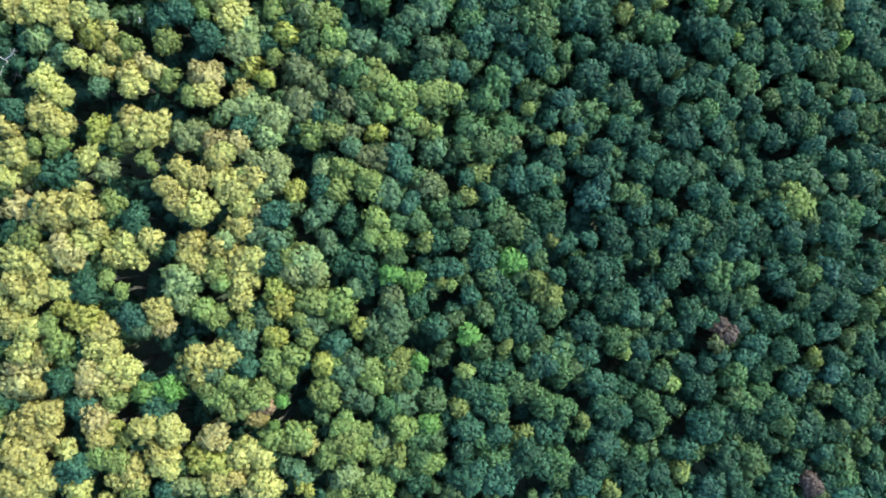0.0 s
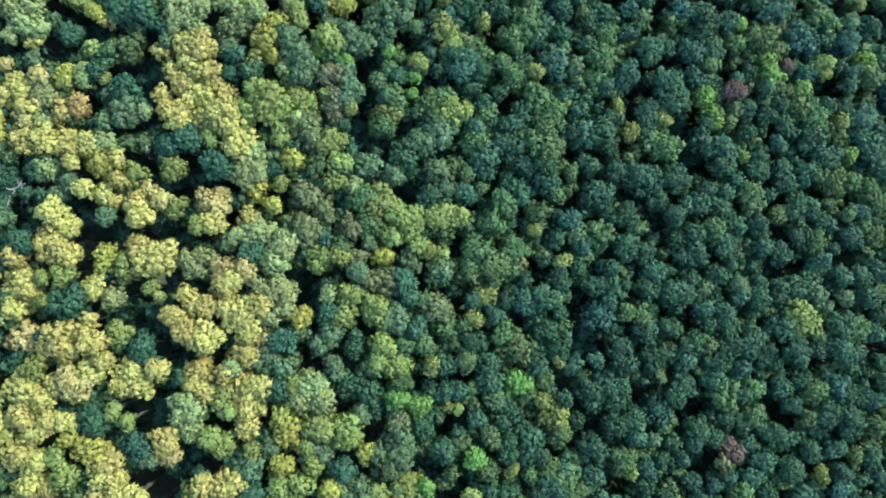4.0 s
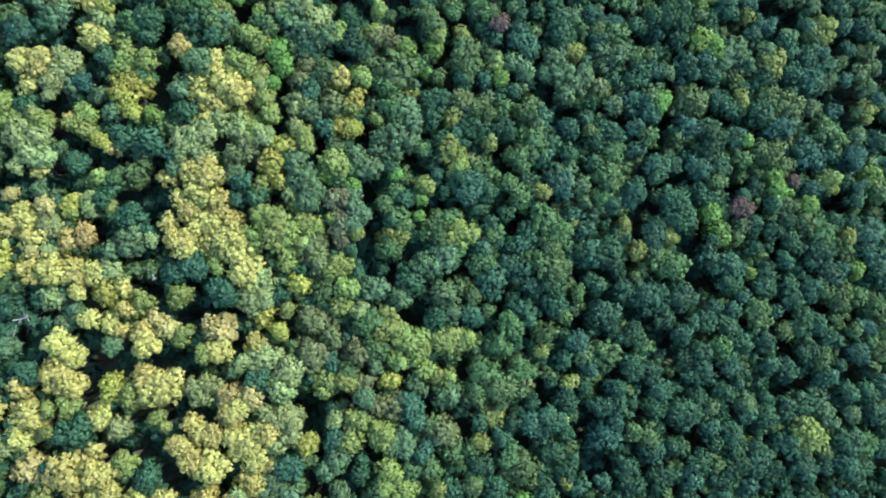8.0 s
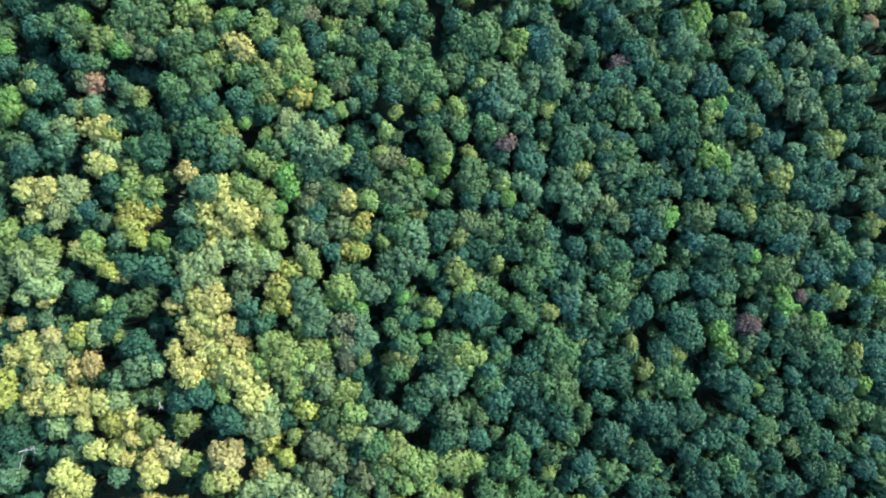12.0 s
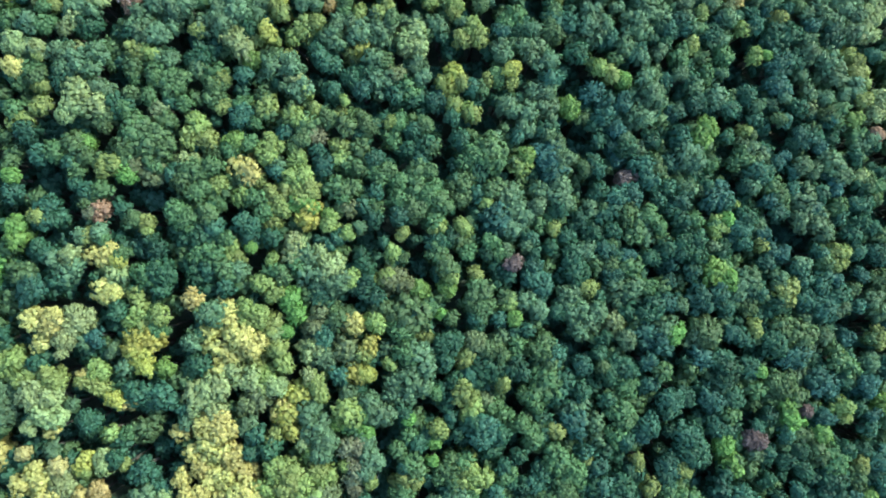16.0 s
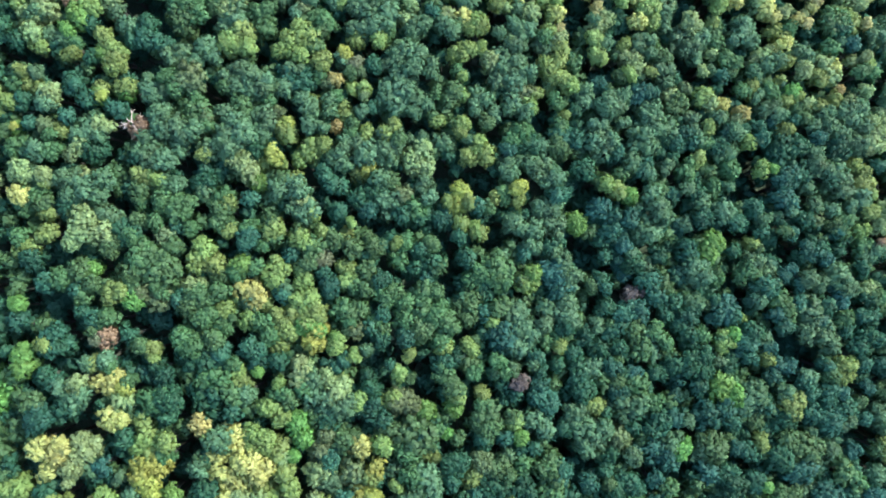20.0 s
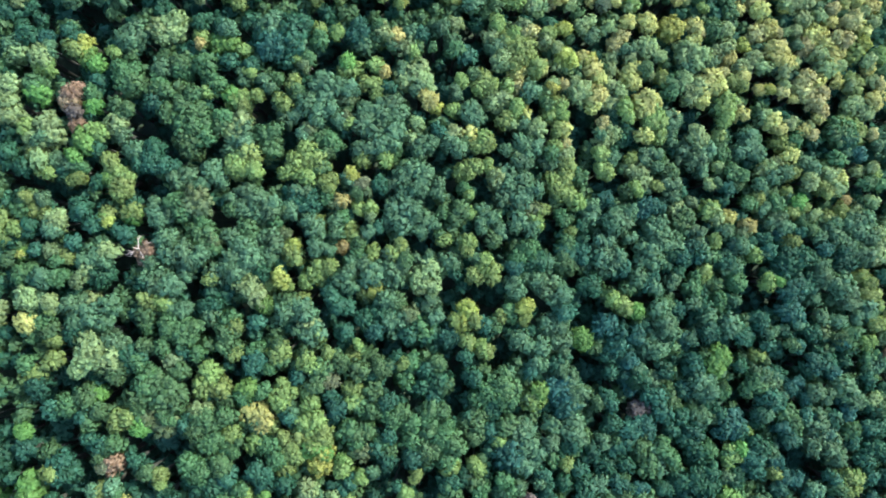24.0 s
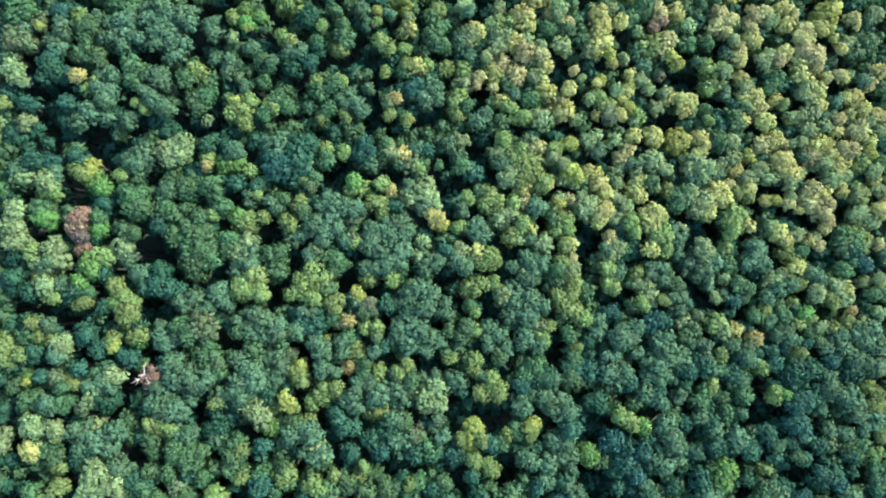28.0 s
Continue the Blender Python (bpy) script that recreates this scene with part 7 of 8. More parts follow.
# clearings where the crown layer is open: x, y, radius
GAPS = []
GAPS += [(59.4, -41.9, 1.2), (74.1, -37.2, 1.4), (-28.8, -36.0, 1.8), (20.4, -33.8, 2.1), (-32.7, -33.8, 1.3), (-35.3, -33.5, 1.3), (67.5, -32.6, 1.8), (29.5, -32.2, 1.6), (-56.1, -31.9, 1.8), (-15.8, -31.7, 1.7), (39.2, -31.7, 1.2), (-49.6, -30.3, 1.6), (-1.7, -30.3, 1.7), (10.9, -27.6, 1.9), (58.8, -27.4, 1.2), (-22.9, -27.3, 1.3), (41.6, -26.9, 1.6), (55.7, -26.6, 1.2), (-15.0, -26.2, 1.5), (-36.7, -25.6, 1.6), (13.0, -25.4, 1.3), (-43.2, -24.6, 1.5), (-34.8, -24.0, 2.6), (19.1, -23.6, 1.4), (-60.8, -23.5, 1.8), (15.1, -23.2, 1.5), (-25.4, -23.0, 2.4), (-5.5, -22.4, 1.3), (-11.5, -21.9, 1.5), (-62.4, -21.1, 1.2), (62.6, -20.1, 1.4), (-43.0, -20.1, 2.2)]
GAPS += [(-24.7, -19.8, 2.4), (-52.1, -19.7, 1.8), (-0.1, -19.5, 1.7), (26.8, -19.3, 2.0), (42.8, -17.6, 2.0), (57.5, -17.2, 1.2), (1.0, -16.8, 1.1), (71.4, -16.2, 1.2), (-5.0, -13.9, 2.1), (7.0, -13.9, 1.1), (66.2, -13.8, 1.0), (20.8, -12.1, 1.4), (-46.9, -12.0, 2.5), (-27.4, -11.3, 1.1), (59.1, -9.8, 1.8), (42.3, -9.7, 1.4), (26.1, -8.5, 1.4), (-65.1, -8.4, 1.1), (-42.8, -7.8, 2.2), (55.0, -7.5, 1.2), (-14.3, -5.7, 1.1), (-63.3, -4.5, 1.1), (30.4, -4.4, 1.4), (-56.4, -4.1, 1.4), (-18.7, -2.6, 1.3), (-26.0, -2.1, 1.1), (-49.4, -1.9, 2.0), (19.1, -0.7, 1.7), (66.2, -0.6, 1.6), (-47.6, 0.2, 2.5), (78.8, 2.7, 1.4), (24.9, 3.8, 1.6)]
GAPS += [(22.9, 4.9, 2.3), (-69.1, 5.4, 1.4), (-21.0, 6.4, 2.4), (71.0, 7.2, 1.4), (42.0, 7.8, 1.4), (-39.7, 8.0, 1.6), (-18.1, 8.6, 1.3), (-43.2, 8.6, 2.2), (12.4, 10.3, 1.4), (22.9, 11.3, 1.8), (-48.2, 13.0, 2.7), (72.7, 14.8, 1.6), (59.3, 15.0, 2.2), (-51.2, 15.0, 3.1), (70.0, 15.5, 1.8), (-22.7, 16.4, 2.2), (-4.6, 16.4, 1.5), (45.7, 16.6, 1.4), (16.3, 17.9, 1.6), (-25.7, 19.3, 1.7), (-45.3, 19.7, 1.3), (60.9, 22.0, 1.4), (-15.4, 24.0, 1.1), (39.1, 25.4, 1.6), (-44.0, 26.4, 1.6), (-53.5, 27.9, 2.9), (67.3, 29.4, 1.2), (-47.8, 29.5, 1.5), (33.7, 29.6, 2.0), (59.9, 30.2, 1.8), (-66.6, 32.0, 2.2), (9.9, 32.3, 1.2)]
GAPS += [(-25.9, 32.4, 1.3), (-56.7, 32.7, 1.8), (-5.0, 32.9, 2.1), (25.8, 33.3, 1.4), (-38.8, 34.2, 1.3), (37.2, 35.0, 1.6), (45.0, 35.3, 2.6), (-47.9, 36.6, 1.8), (-40.8, 38.4, 2.2), (43.8, 40.8, 2.0), (43.6, 41.2, 2.2), (-11.6, 41.5, 2.5), (-6.1, 43.5, 1.5), (-12.6, 43.9, 1.9), (22.3, 44.4, 1.2), (-47.3, 45.9, 1.1), (72.8, 46.2, 1.2), (12.0, 46.4, 1.2), (70.7, 47.3, 1.8), (-11.0, 48.6, 1.7), (-55.0, 49.1, 1.6), (-48.4, 49.6, 1.8), (-2.8, 50.1, 1.3), (52.7, 50.3, 1.0), (-32.9, 50.7, 1.5), (-61.3, 51.2, 1.1), (51.7, 51.4, 1.2), (37.1, 52.1, 1.2), (-49.1, 53.3, 2.9), (45.6, 53.7, 1.0), (64.2, 53.8, 1.2), (-34.1, 54.0, 1.1)]
GAPS += [(35.2, 54.2, 1.4), (18.0, 54.9, 1.4), (66.0, 55.3, 1.4), (-19.9, 55.7, 1.1), (-46.8, 56.0, 1.8), (-11.0, 56.2, 1.7), (-64.5, 57.7, 1.3), (-3.8, 57.8, 1.2), (10.8, 58.2, 1.6), (-58.5, 58.4, 1.8), (-31.1, 59.0, 1.3), (-68.2, 59.3, 1.3), (75.0, 59.6, 1.4), (-22.0, 60.0, 1.1), (58.3, 60.8, 1.2), (39.3, 61.0, 1.8), (25.4, 61.1, 1.2), (52.0, 61.5, 1.4), (-12.6, 62.0, 1.3), (75.2, 62.7, 1.9), (-57.0, 62.9, 2.0), (68.7, 62.9, 1.0), (50.0, 64.2, 1.4), (31.4, 65.3, 1.0), (-49.9, 65.8, 1.3), (-62.0, 65.8, 1.1), (74.5, 66.9, 1.4), (21.3, 67.2, 1.4), (22.8, 67.6, 1.6), (-25.2, 67.7, 1.7), (-44.0, 68.8, 1.1), (-60.6, 69.0, 1.8)]
GAPS += [(19.5, 70.2, 1.2), (-45.7, 70.3, 1.7), (-67.2, 73.8, 2.0), (-42.0, 75.3, 1.3), (18.8, 75.7, 1.0), (12.4, 76.8, 1.2), (-13.6, 76.9, 1.0), (36.9, 78.3, 1.0), (57.2, 79.0, 1.0), (61.3, 79.2, 1.4), (-53.7, 79.3, 0.9), (-27.4, 79.6, 0.9), (70.8, 80.2, 1.0), (-59.7, 80.4, 2.0), (-22.7, 80.5, 1.1), (-57.9, 80.8, 1.5), (-44.4, 80.9, 1.5), (73.4, 81.0, 1.4), (42.3, 81.2, 1.0), (67.6, 81.4, 1.9), (-4.3, 81.6, 1.9), (63.7, 81.8, 2.5), (-30.9, 82.1, 1.5), (64.4, 82.1, 1.8), (65.4, 82.3, 1.9), (-1.9, 82.5, 1.4), (23.8, 82.6, 1.0), (32.2, 82.9, 1.4), (4.0, 82.9, 1.6), (30.7, 84.0, 1.2), (-12.3, 84.1, 1.5), (61.4, 84.9, 1.4)]
GAPS += [(17.6, 85.2, 1.2), (79.9, 85.4, 1.2), (-14.3, 85.9, 1.1), (-5.8, 86.0, 1.2), (-46.9, 86.4, 1.1), (-11.4, 87.2, 1.1), (-62.9, 88.2, 1.3), (46.6, 88.2, 1.4), (-21.6, 89.2, 0.9), (-14.1, 89.7, 1.1), (-60.7, 90.8, 2.0), (-34.3, 90.8, 1.1), (-52.4, 90.8, 1.1), (74.9, 90.9, 1.2), (-33.3, 92.6, 1.3), (16.6, 92.6, 1.0), (-45.3, 92.7, 1.3), (25.2, 92.7, 1.2), (29.8, 94.0, 1.0), (-19.0, 94.3, 1.1), (53.5, 94.5, 1.0), (-67.3, 94.7, 1.8), (63.7, 95.0, 1.2), (-45.6, 95.5, 1.5), (-48.7, 96.1, 2.0), (80.3, 96.4, 1.2), (52.6, 96.6, 1.4), (-60.4, 96.7, 1.6), (-50.8, 97.1, 1.3), (12.9, 97.2, 1.2), (0.6, 97.3, 1.2), (-26.7, 97.9, 0.9)]
GAPS += [(51.1, 98.7, 1.4), (74.4, 98.7, 1.2), (61.9, 98.7, 1.0), (-24.8, 99.3, 1.3), (63.6, 99.7, 1.6), (-62.0, 99.9, 2.2), (-21.0, 100.1, 1.3), (24.7, 100.7, 1.4), (15.6, 101.1, 1.2), (26.7, 101.2, 1.8), (61.5, 101.3, 1.4), (-7.8, 101.5, 1.2), (-65.4, 101.5, 1.8), (2.8, 101.5, 1.0), (-42.6, 103.3, 0.9), (37.2, 103.3, 1.2), (51.0, 104.3, 1.0), (35.2, 104.4, 1.2), (-54.0, 105.1, 1.6), (8.4, 105.3, 1.4), (-27.2, 105.5, 0.9), (-36.2, 105.8, 1.1), (-0.8, 106.1, 1.2), (-66.9, 106.1, 1.1), (9.9, 106.2, 1.0), (21.5, 106.8, 1.4), (-61.7, 107.2, 1.3), (-62.9, 108.2, 1.8), (-42.4, 108.4, 1.3), (-6.4, 109.2, 1.2), (81.8, 109.4, 1.0), (23.2, 109.8, 1.0)]
GAPS += [(8.7, 110.2, 1.0), (-11.1, 110.3, 1.0), (-13.9, 110.8, 1.3), (55.2, 110.9, 1.6), (26.4, 112.2, 1.8), (58.0, 112.3, 1.2), (24.4, 112.7, 1.4), (-60.6, 113.2, 1.5), (-48.8, 113.7, 1.5), (-19.8, 113.9, 1.3), (-50.9, 114.7, 1.1), (25.6, 114.7, 1.6), (55.0, 115.5, 1.0), (-15.5, 115.7, 1.3), (-18.3, 115.7, 1.3), (0.7, 115.8, 1.0), (-32.6, 116.1, 1.1), (8.6, 116.1, 1.2), (6.6, 116.6, 1.4), (80.8, 117.4, 1.0), (57.4, 118.5, 1.4), (22.3, 118.8, 1.4), (59.9, 120.0, 1.0), (19.8, 120.4, 1.0), (62.1, 120.4, 1.2), (16.3, 120.4, 0.8), (-40.4, 121.9, 1.3), (35.1, 122.4, 1.0), (10.7, 122.8, 1.4), (-25.3, 123.5, 0.9), (-22.3, 124.6, 1.3), (-1.0, 124.9, 1.2)]
GAPS += [(-18.1, 125.4, 1.0), (-3.8, 125.5, 1.4), (18.9, 125.8, 1.4), (16.9, 125.9, 1.0), (81.2, 126.6, 1.0), (-10.4, 126.9, 1.0), (35.4, 127.4, 1.0), (19.5, 127.7, 1.4), (-23.4, 129.0, 1.3), (-52.2, 129.1, 1.1), (-64.8, 129.8, 0.9), (-47.3, 130.2, 0.9), (-13.1, 130.4, 0.8), (53.7, 130.6, 1.0), (-57.4, 130.7, 0.9), (70.0, 130.9, 0.8), (81.1, 131.4, 0.8), (-44.2, 131.4, 0.7), (75.5, 131.6, 1.3), (37.8, 131.9, 0.8), (45.2, 132.0, 0.8), (-19.6, 132.1, 1.1), (-2.4, 132.7, 1.6), (50.6, 132.8, 1.0), (64.7, 133.2, 0.8), (-9.1, 133.5, 1.2), (8.4, 133.7, 1.2), (45.9, 134.0, 1.2), (-3.3, 134.2, 1.0), (29.1, 134.3, 1.2), (-11.0, 134.6, 1.5), (31.8, 134.7, 1.0)]
GAPS += [(7.5, 135.7, 1.2), (-44.8, 136.1, 1.3), (17.6, 137.3, 1.4), (-59.7, 137.3, 1.1), (-47.0, 137.6, 1.3), (-10.8, 138.0, 1.0), (-27.1, 138.2, 1.3), (13.6, 138.4, 0.8), (18.2, 138.7, 1.8), (54.3, 138.8, 1.0), (27.9, 138.9, 0.8), (75.0, 139.0, 0.8), (-62.6, 139.3, 1.1), (-66.1, 139.4, 1.3), (0.4, 139.5, 1.0), (10.7, 139.5, 1.0), (61.9, 140.1, 1.0), (-27.9, 140.1, 1.5), (-39.2, 141.5, 1.1), (-41.9, 141.6, 1.7), (-56.5, 141.7, 0.9), (54.6, 142.9, 1.2), (-16.2, 143.0, 1.3), (-24.6, 143.3, 0.9), (82.0, 143.4, 0.8), (12.0, 143.5, 0.8), (26.1, 143.5, 1.6), (-51.1, 143.8, 0.7), (-14.2, 143.9, 1.0), (-43.5, 144.5, 1.3), (55.2, 145.0, 0.8), (-25.4, 145.2, 1.3)]
GAPS += [(10.1, 145.5, 1.0), (48.3, 145.7, 1.2), (25.3, 146.0, 1.6), (-59.7, 146.0, 1.1), (46.2, 146.3, 1.8), (67.9, 146.6, 1.0), (-45.7, 146.9, 1.5), (44.7, 146.9, 1.2), (28.4, 146.9, 0.8), (73.9, 146.9, 1.3), (-6.4, 147.0, 1.0), (65.7, 147.2, 1.7), (20.3, 147.7, 0.8), (63.0, 147.8, 1.0), (24.4, 148.0, 1.2), (-28.9, 148.2, 0.9), (76.8, 148.4, 0.8), (-47.3, 148.8, 1.5), (58.2, 149.0, 0.8), (73.6, 149.0, 1.0), (17.8, 149.2, 1.0), (-27.9, 150.1, 1.3), (-64.3, 150.8, 1.3), (-60.8, 151.1, 1.3), (-11.9, 151.5, 1.3), (37.1, 151.7, 1.0), (-48.5, 152.1, 1.1), (63.4, 152.5, 1.2), (1.2, 153.7, 1.2), (19.7, 154.2, 1.0), (69.0, 154.4, 0.8), (-7.0, 154.8, 1.2)]
GAPS += [(-20.1, 156.6, 1.0), (-58.9, 156.6, 1.1), (8.8, 156.9, 1.2), (-60.6, 157.1, 1.1), (-66.2, 157.3, 1.1), (1.4, 157.6, 1.4), (-6.8, 158.2, 1.4), (-51.3, 158.3, 1.1), (-10.1, 158.3, 1.2), (-17.2, 158.5, 1.5), (26.2, 159.6, 0.8), (-27.4, 159.6, 0.9), (-15.3, 159.9, 1.2), (30.3, 160.0, 1.2), (8.0, 160.4, 1.4), (3.1, 161.0, 1.2), (-47.2, 161.5, 0.9), (75.6, 161.6, 1.0), (50.5, 161.7, 1.0), (36.7, 162.0, 1.0), (-53.3, 164.4, 1.7), (-55.8, 165.4, 1.3), (41.0, 165.8, 1.2), (23.3, 165.9, 1.0), (67.1, 166.9, 0.8), (82.7, 167.4, 1.1), (-10.3, 167.5, 1.2), (80.5, 168.5, 0.8), (50.9, 168.5, 1.2), (0.4, 168.6, 1.0), (-62.0, 169.3, 1.1), (-36.3, 169.3, 0.9)]
GAPS += [(-41.7, 169.5, 0.9), (-39.0, 169.9, 1.1), (38.2, 170.0, 0.8), (65.1, 170.1, 0.8), (-11.1, 170.5, 0.8), (75.1, 170.8, 0.8), (11.5, 171.3, 0.8), (61.4, 171.3, 1.0), (7.5, 171.4, 1.2), (-64.5, 171.7, 1.5), (9.0, 171.8, 1.2), (-51.0, 172.2, 1.3), (46.8, 172.3, 1.0), (-58.4, 172.4, 0.9), (44.8, 173.4, 1.2), (-63.2, 173.5, 1.3), (-9.0, 173.8, 1.2), (23.8, 174.0, 1.2), (-21.3, 175.1, 1.1), (34.3, 175.2, 0.8), (22.9, 175.5, 1.4), (77.8, 176.1, 1.5), (-65.2, 176.4, 1.3), (48.2, 176.9, 1.2), (46.1, 177.0, 1.0), (51.0, 177.9, 1.0), (-17.4, 177.9, 1.0), (-9.7, 178.7, 1.0), (-51.6, 178.8, 0.7), (35.6, 178.8, 1.2), (-12.6, 178.8, 1.0), (0.0, 179.0, 0.8)]
GAPS += [(-45.3, 179.1, 0.9), (62.5, 179.2, 0.8), (73.1, 179.4, 1.1), (35.8, 180.8, 0.8), (-11.5, 181.2, 1.0), (-37.5, 181.7, 1.1), (78.3, 181.9, 0.8), (-28.4, 182.0, 1.1), (-58.8, 183.6, 0.7), (-7.5, 184.1, 0.8), (6.3, 184.4, 1.0), (-2.6, 184.5, 0.8), (-34.7, 184.6, 0.8), (8.3, 184.9, 1.2), (-26.3, 186.8, 1.1), (-35.9, 187.0, 1.3)]

PLANTED = [(x, y, r, kind) for kind, stand in STANDS for x, y, r in stand]
for kind in LEAVES:
    for boughs in gathered([o[:3] for o in PLANTED if o[3] == kind]):
        plant(kind, boughs)

# ---- the rest of the closed forest, grown in between ----
CELL = 8.0
near_by = {}


def note(x, y, r, kind):
    near_by.setdefault((int(x // CELL), int(y // CELL)), []).append((x, y, r, kind))


def around(x, y, reach=1):
    i, j = int(x // CELL), int(y // CELL)
    return [o for a in range(i - reach, i + reach + 1) for b in range(j - reach, j + reach + 1) for o in near_by.get((a, b), ())]


for tree in PLANTED:
    note(*tree)
# fill trees take their neighbours' kinds, and with them the painted light
MIX = {"olive": ("olive", "olive", "pale", "golden"), "golden": ("olive", "fresh", "golden", "moss"), "lime": ("deep", "lime", "moss"),
       "green": ("moss", "sage", "bluish", "deep"), "bluish": ("bluish", "bluish", "deep"), "sage": ("sage", "deep", "moss"), "pale": ("pale", "pale", "moss", "fresh"),
       "tan": ("olive", "moss", "sage"), "deep": ("deep", "deep", "bluish"), "russet": ("moss",), "cream": ("olive", "olive", "golden"), "ashen": ("moss", "olive"), "moss": ("moss", "deep", "fresh", "sage"),
       "fresh": ("moss", "fresh", "sage"), "umber": ("moss", "green", "sage"), "rusty": ("moss", "green")}
for r, tries, close in ((3.4, 1800, 0.90), (2.6, 3000, 0.90), (1.9, 500, 0.96)):
    for i in range(tries):
        x, y, rad = rng.uniform(-84, 95), rng.uniform(-46, 200), r * rng.uniform(0.88, 1.15)
        if any(math.hypot(x - a, y - b) < c + 0.95 * rad for a, b, c in GAPS):
            continue
        others = around(x, y, 1)
        if any(math.hypot(x - a, y - b) < close * (rad + c) for a, b, c, k in others):
            continue
        kin = sorted(around(x, y, 2), key=lambda o: (o[0] - x) ** 2 + (o[1] - y) ** 2)[:4]
        choice = MIX[kin[rng.integers(len(kin))][3]] if kin else ("green", "bluish")
        kind = choice[rng.integers(len(choice))]
        plant(kind, [(x, y, rad)], drop=0.8 + max(0.0, (2.4 - rad) * 1.4))
        note(x, y, rad, kind)

# low trees in the gaps
for a, b, c in GAPS:
    if c > 1.7:
        ang, d = rng.uniform(0, 6.28), c * math.sqrt(rng.uniform(0, 1))
        plant("shrub", [(a + d * math.cos(ang), b + d * math.sin(ang), rng.uniform(1.2, 2.2))], drop=rng.uniform(5.0, 9.0))


def thicket(name, label, kind, spots, stems=True):
    """Many crowns that nobody could count, as one object."""
    verts, polys, wood, normals = [], [], [], []
    forms = [SHAPES[me.name] for me in FORMS[kind, "sparse"]]
    total = 0
    for x, y, r, top in spots:
        co, fs, way = forms[rng.integers(len(forms))]
        a = rng.uniform(0, 6.28)
        turn = np.array([[math.cos(a), math.sin(a), 0], [-math.sin(a), math.cos(a), 0], [0, 0, 1]])
        verts.append(co @ turn * r + np.array([x, y, top]))
        normals.append(way @ turn)
        polys.append(fs + total)
        wood.append(np.zeros(len(fs), np.int32))
        total += len(co)
        if stems:  # a slim stem down to the ground
            foot, wide = ground_z(x, y) - 0.2, 0.10 + 0.05 * r
            stem = [(x + w * math.cos(q), y + w * math.sin(q), z) for z, w in ((foot, wide), (top - 0.6 * r, wide * 0.5)) for q in (0, 2.1, 4.2)]
            verts.append(np.array(stem))
            normals.append(np.array([(math.cos(q), math.sin(q), 0) for q in (0, 2.1, 4.2)] * 2))
            polys.append(total + np.array([(i, (i + 1) % 3, 3 + (i + 1) % 3) for i in range(3)] + [(i, 3 + (i + 1) % 3, 3 + i) for i in range(3)]))
            wood.append(np.ones(6, np.int32))
            total += 6
    ob = part(name, leafy(name, np.concatenate(verts), np.concatenate(polys), np.concatenate(normals)), None, LEAVES[kind])
    ob.data.materials.append(BARK)
    ob.data.polygons.foreach_set("material_index", np.concatenate(wood))
    return tagged(ob, label, "undergrowth", kind="stuff")


spots = []
for i in range(2900):
    x, y, r = rng.uniform(-88, 100), rng.uniform(-48, 204), rng.uniform(2.0, 3.4)
    if all(math.hypot(x - a, y - b) > 0.68 * (r + c) for a, b, c, t in spots):
        spots.append((x, y, r, ground_z(x, y) + rng.uniform(8.5, 13.5)))
spots = [s for s in spots if not any(math.hypot(s[0] - a, s[1] - b) < 0.6 * c for a, b, c in GAPS) and not any(math.hypot(s[0] - a, s[1] - b) < 0.75 * c for a, b, c, k in around(s[0], s[1]))] + [
    (a + c * rng.normal(0, 0.4), b + c * rng.normal(0, 0.4), rng.uniform(1.0, 2.0), ground_z(a, b) + rng.uniform(5.5, 12.0)) for a, b, c in GAPS for i in range(int(2 + 1.6 * c))]
thicket("undergrowth", "dark green undergrowth beneath the forest canopy", "shrub", spots)
# a storey of young trees that fills the chinks between the tall crowns
for kind, count, words in (("moss", 3400, "warm green young trees filling chinks between tall crowns"), ("green", 5000, "mid-green young trees filling chinks between tall crowns")):
    young = []
    for i in range(count):
        x, y, r = rng.uniform(-84, 96), rng.uniform(-46, 200), rng.uniform(1.1, 1.9)
        if any(math.hypot(x - a, y - b) < 1.1 * c + 0.6 * r for a, b, c in GAPS):
            continue
        if any(math.hypot(x - a, y - b) < 0.90 * c for a, b, c, k in around(x, y, 1)):
            continue
        young.append((x, y, r, canopy(x, y) - rng.uniform(1.1, 2.8)))
        note(x, y, r * 0.70, kind)
    thicket("young_trees", words, kind, young)["category"] = "trees"
spots, cells = [], {}
for i in range(9000):
    x, y, r = rng.uniform(-118, 130), rng.uniform(-80, 232), rng.uniform(2.6, 4.4)
    if -82 < x < 93 and -44 < y < 198:
        continue
    cell = (int(x // 8), int(y // 8))
    if any(math.hypot(x - a, y - b) < 0.72 * (r + c) for p in (-1, 0, 1) for q in (-1, 0, 1) for a, b, c in cells.get((cell[0] + p, cell[1] + q), ())):
        continue
    cells.setdefault(cell, []).append((x, y, r))
    spots.append((x, y, r, canopy(x, y) + rng.normal(0, 1.5)))
thicket("surrounding_woods", "green broadleaf woods around the stand", "green", spots)["category"] = "woods"


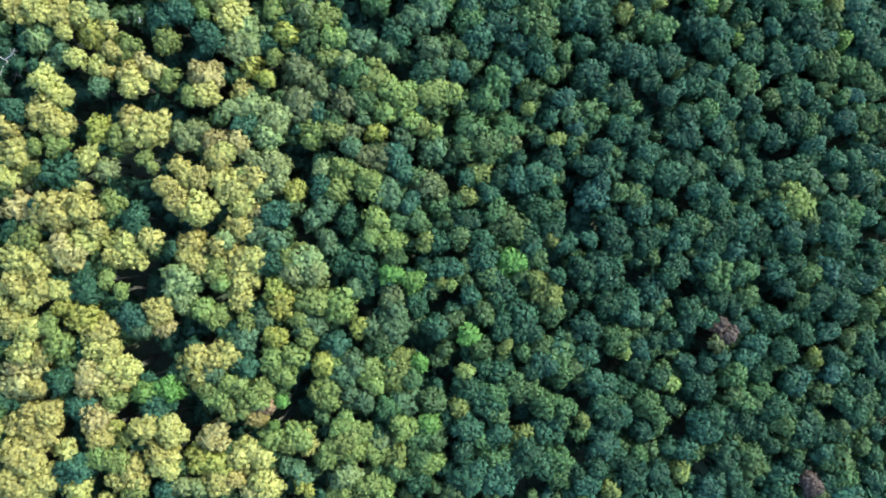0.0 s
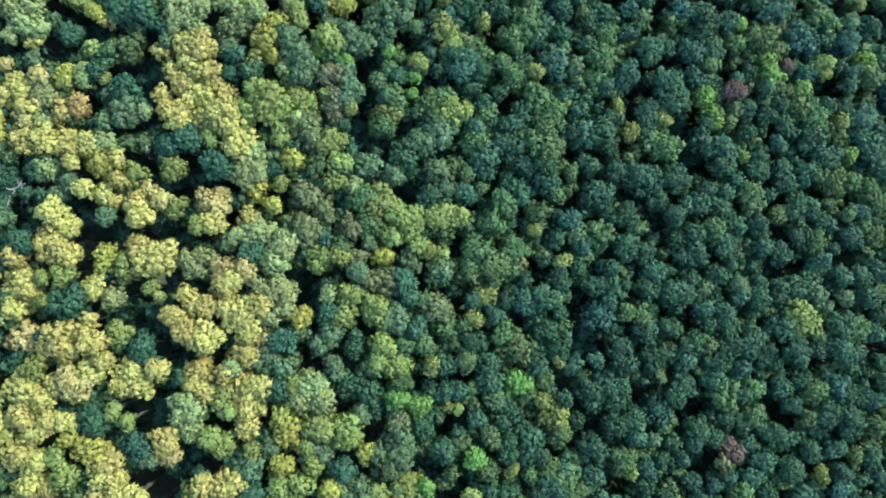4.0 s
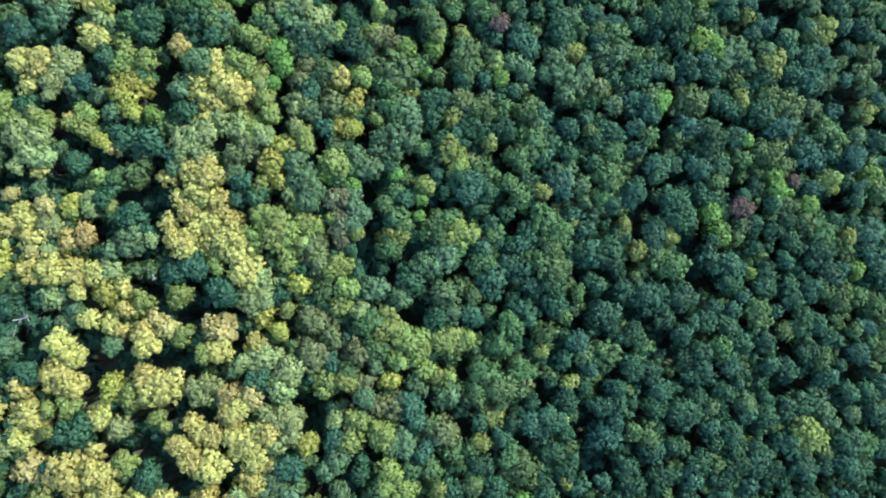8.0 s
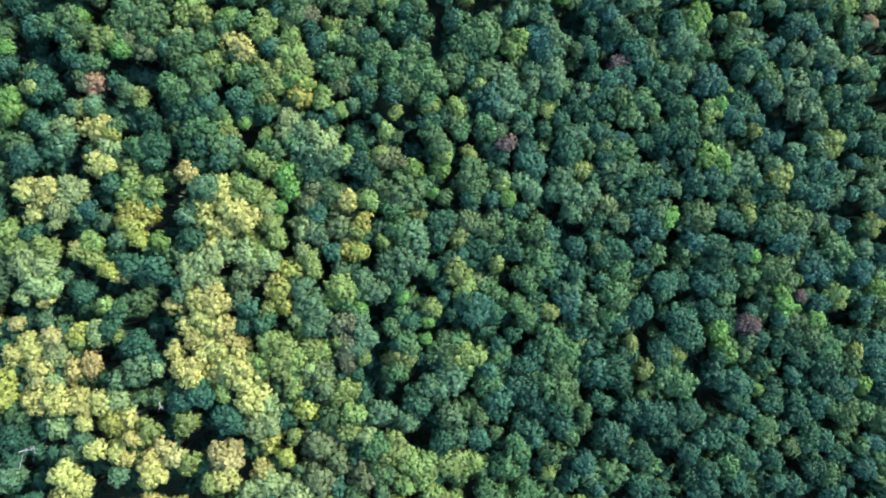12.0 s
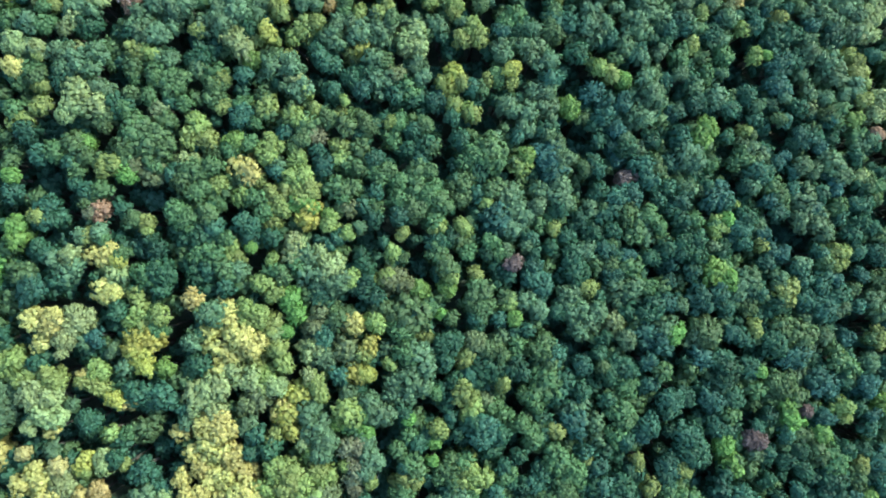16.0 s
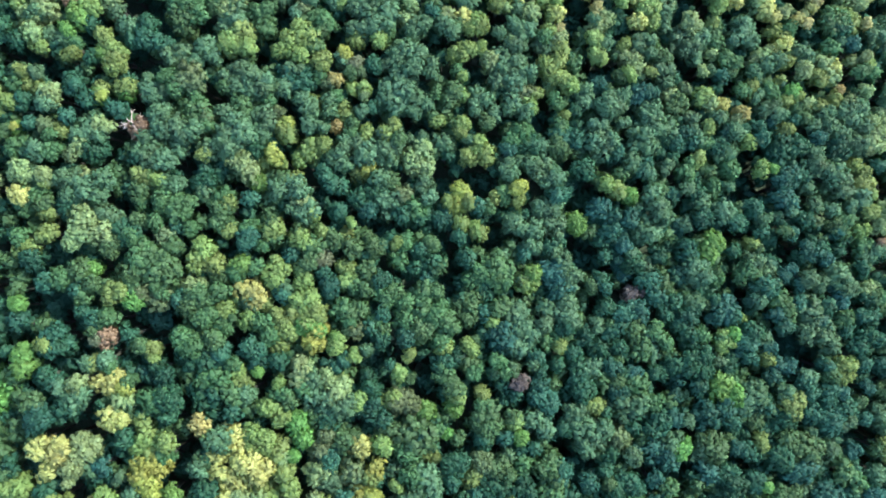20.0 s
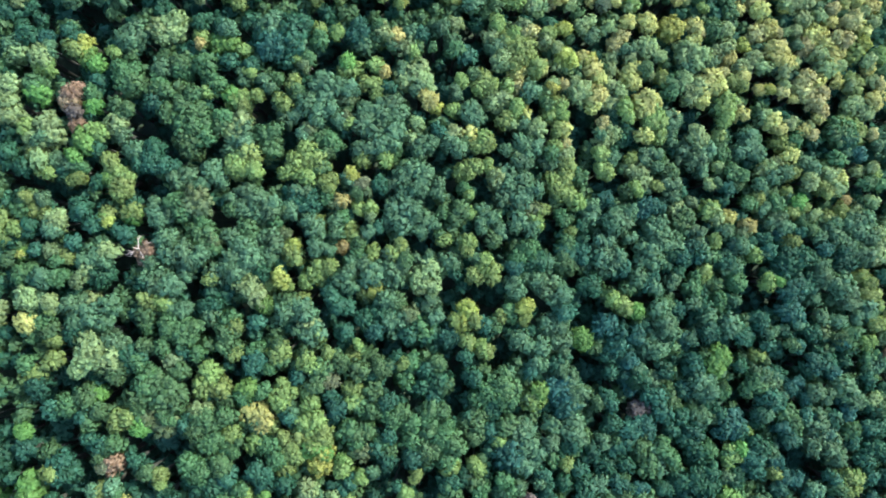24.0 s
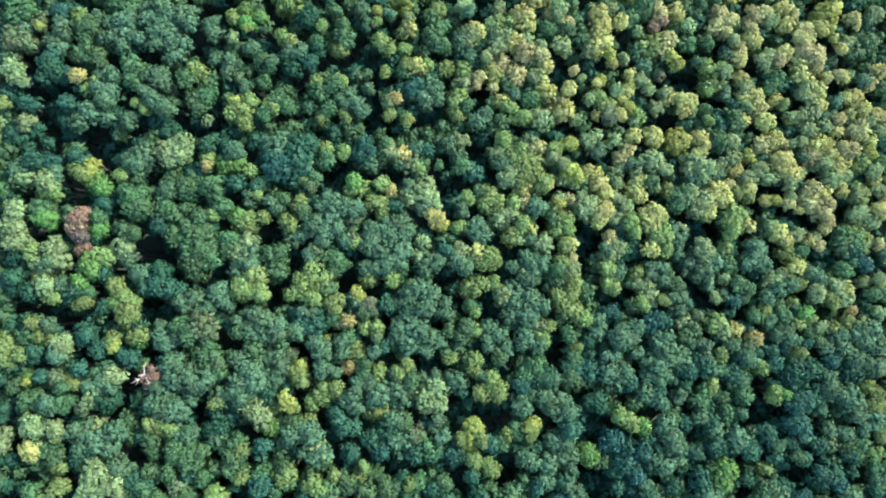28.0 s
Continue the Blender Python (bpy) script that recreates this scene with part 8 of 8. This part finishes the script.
# ---- dead standing trees ----
def snag(x, y, height, lean, reach, limbs, label, wood=DEADWOOD):
    """A bare grey tree: a trunk, and limbs that fork into twigs."""
    tree = new("dead_tree")
    tree.location = (x, y, ground_z(x, y))
    tagged(tree, label, "dead tree", "dead standing trees")
    verts, faces = [], []
    spine = [Vector((lean[0] * t * t, lean[1] * t * t, height * t)) for t in (-0.02, 0.2, 0.45, 0.7, 0.9, 1.0)]
    tube(verts, faces, spine, [0.28, 0.21, 0.17, 0.13, 0.08, 0.04], 8)
    part("trunk", mesh_of("trunk", verts, faces, True), tree, wood)
    for i in range(limbs):
        verts, faces = [], []
        t = 0.55 + 0.42 * i / limbs
        o = Vector((lean[0] * t * t, lean[1] * t * t, height * t))
        a = i * 2.2 + rng.uniform(-0.5, 0.5)
        length = reach * rng.uniform(0.6, 1.1)
        way = Vector((math.cos(a), math.sin(a), rng.uniform(0.25, 0.8))).normalized()
        bend = Vector(rng.normal(0, 0.12, 3)) * length
        line = [o, o + way * length * 0.5 + bend, o + way * length + bend * 0.4]
        tube(verts, faces, line, [0.10, 0.07, 0.025], 5)
        for j in range(4):
            f = rng.uniform(0.35, 0.9)
            b = o + way * length * f + bend * (1 - abs(f - 0.5))
            tip = b + (way + Vector(rng.normal(0, 0.6, 3))).normalized() * length * rng.uniform(0.25, 0.5)
            tube(verts, faces, [b, (b + tip) / 2 + Vector(rng.normal(0, 0.06, 3)), tip], [0.055, 0.04, 0.015], 4)
        part("limb", mesh_of("limb", verts, faces, True), tree, wood)
    return tree


snag(-67.9, 35.6, 17.0, (0.3, 0.4), 4.0, 7, "bare grey dead tree standing in a dark canopy gap")
snag(-47.3, 42.0, 17.0, (0.2, 0.6), 2.8, 9, "weathered dead tree with a tangle of grey twigs")
snag(66.2, 12.2, 18.3, (0.1, 0.9), 2.8, 6, "pale bare dead tree among dark green crowns")
snag(69.2, 9.8, 17.2, (0.9, 0.2), 2.2, 5, "pale bare dead tree among dark green crowns")
snag(-48.0, 126.9, 20.6, (-0.3, 0.9), 2.6, 14, "dying tree with bare pinkish branches above the canopy", PINKWOOD)
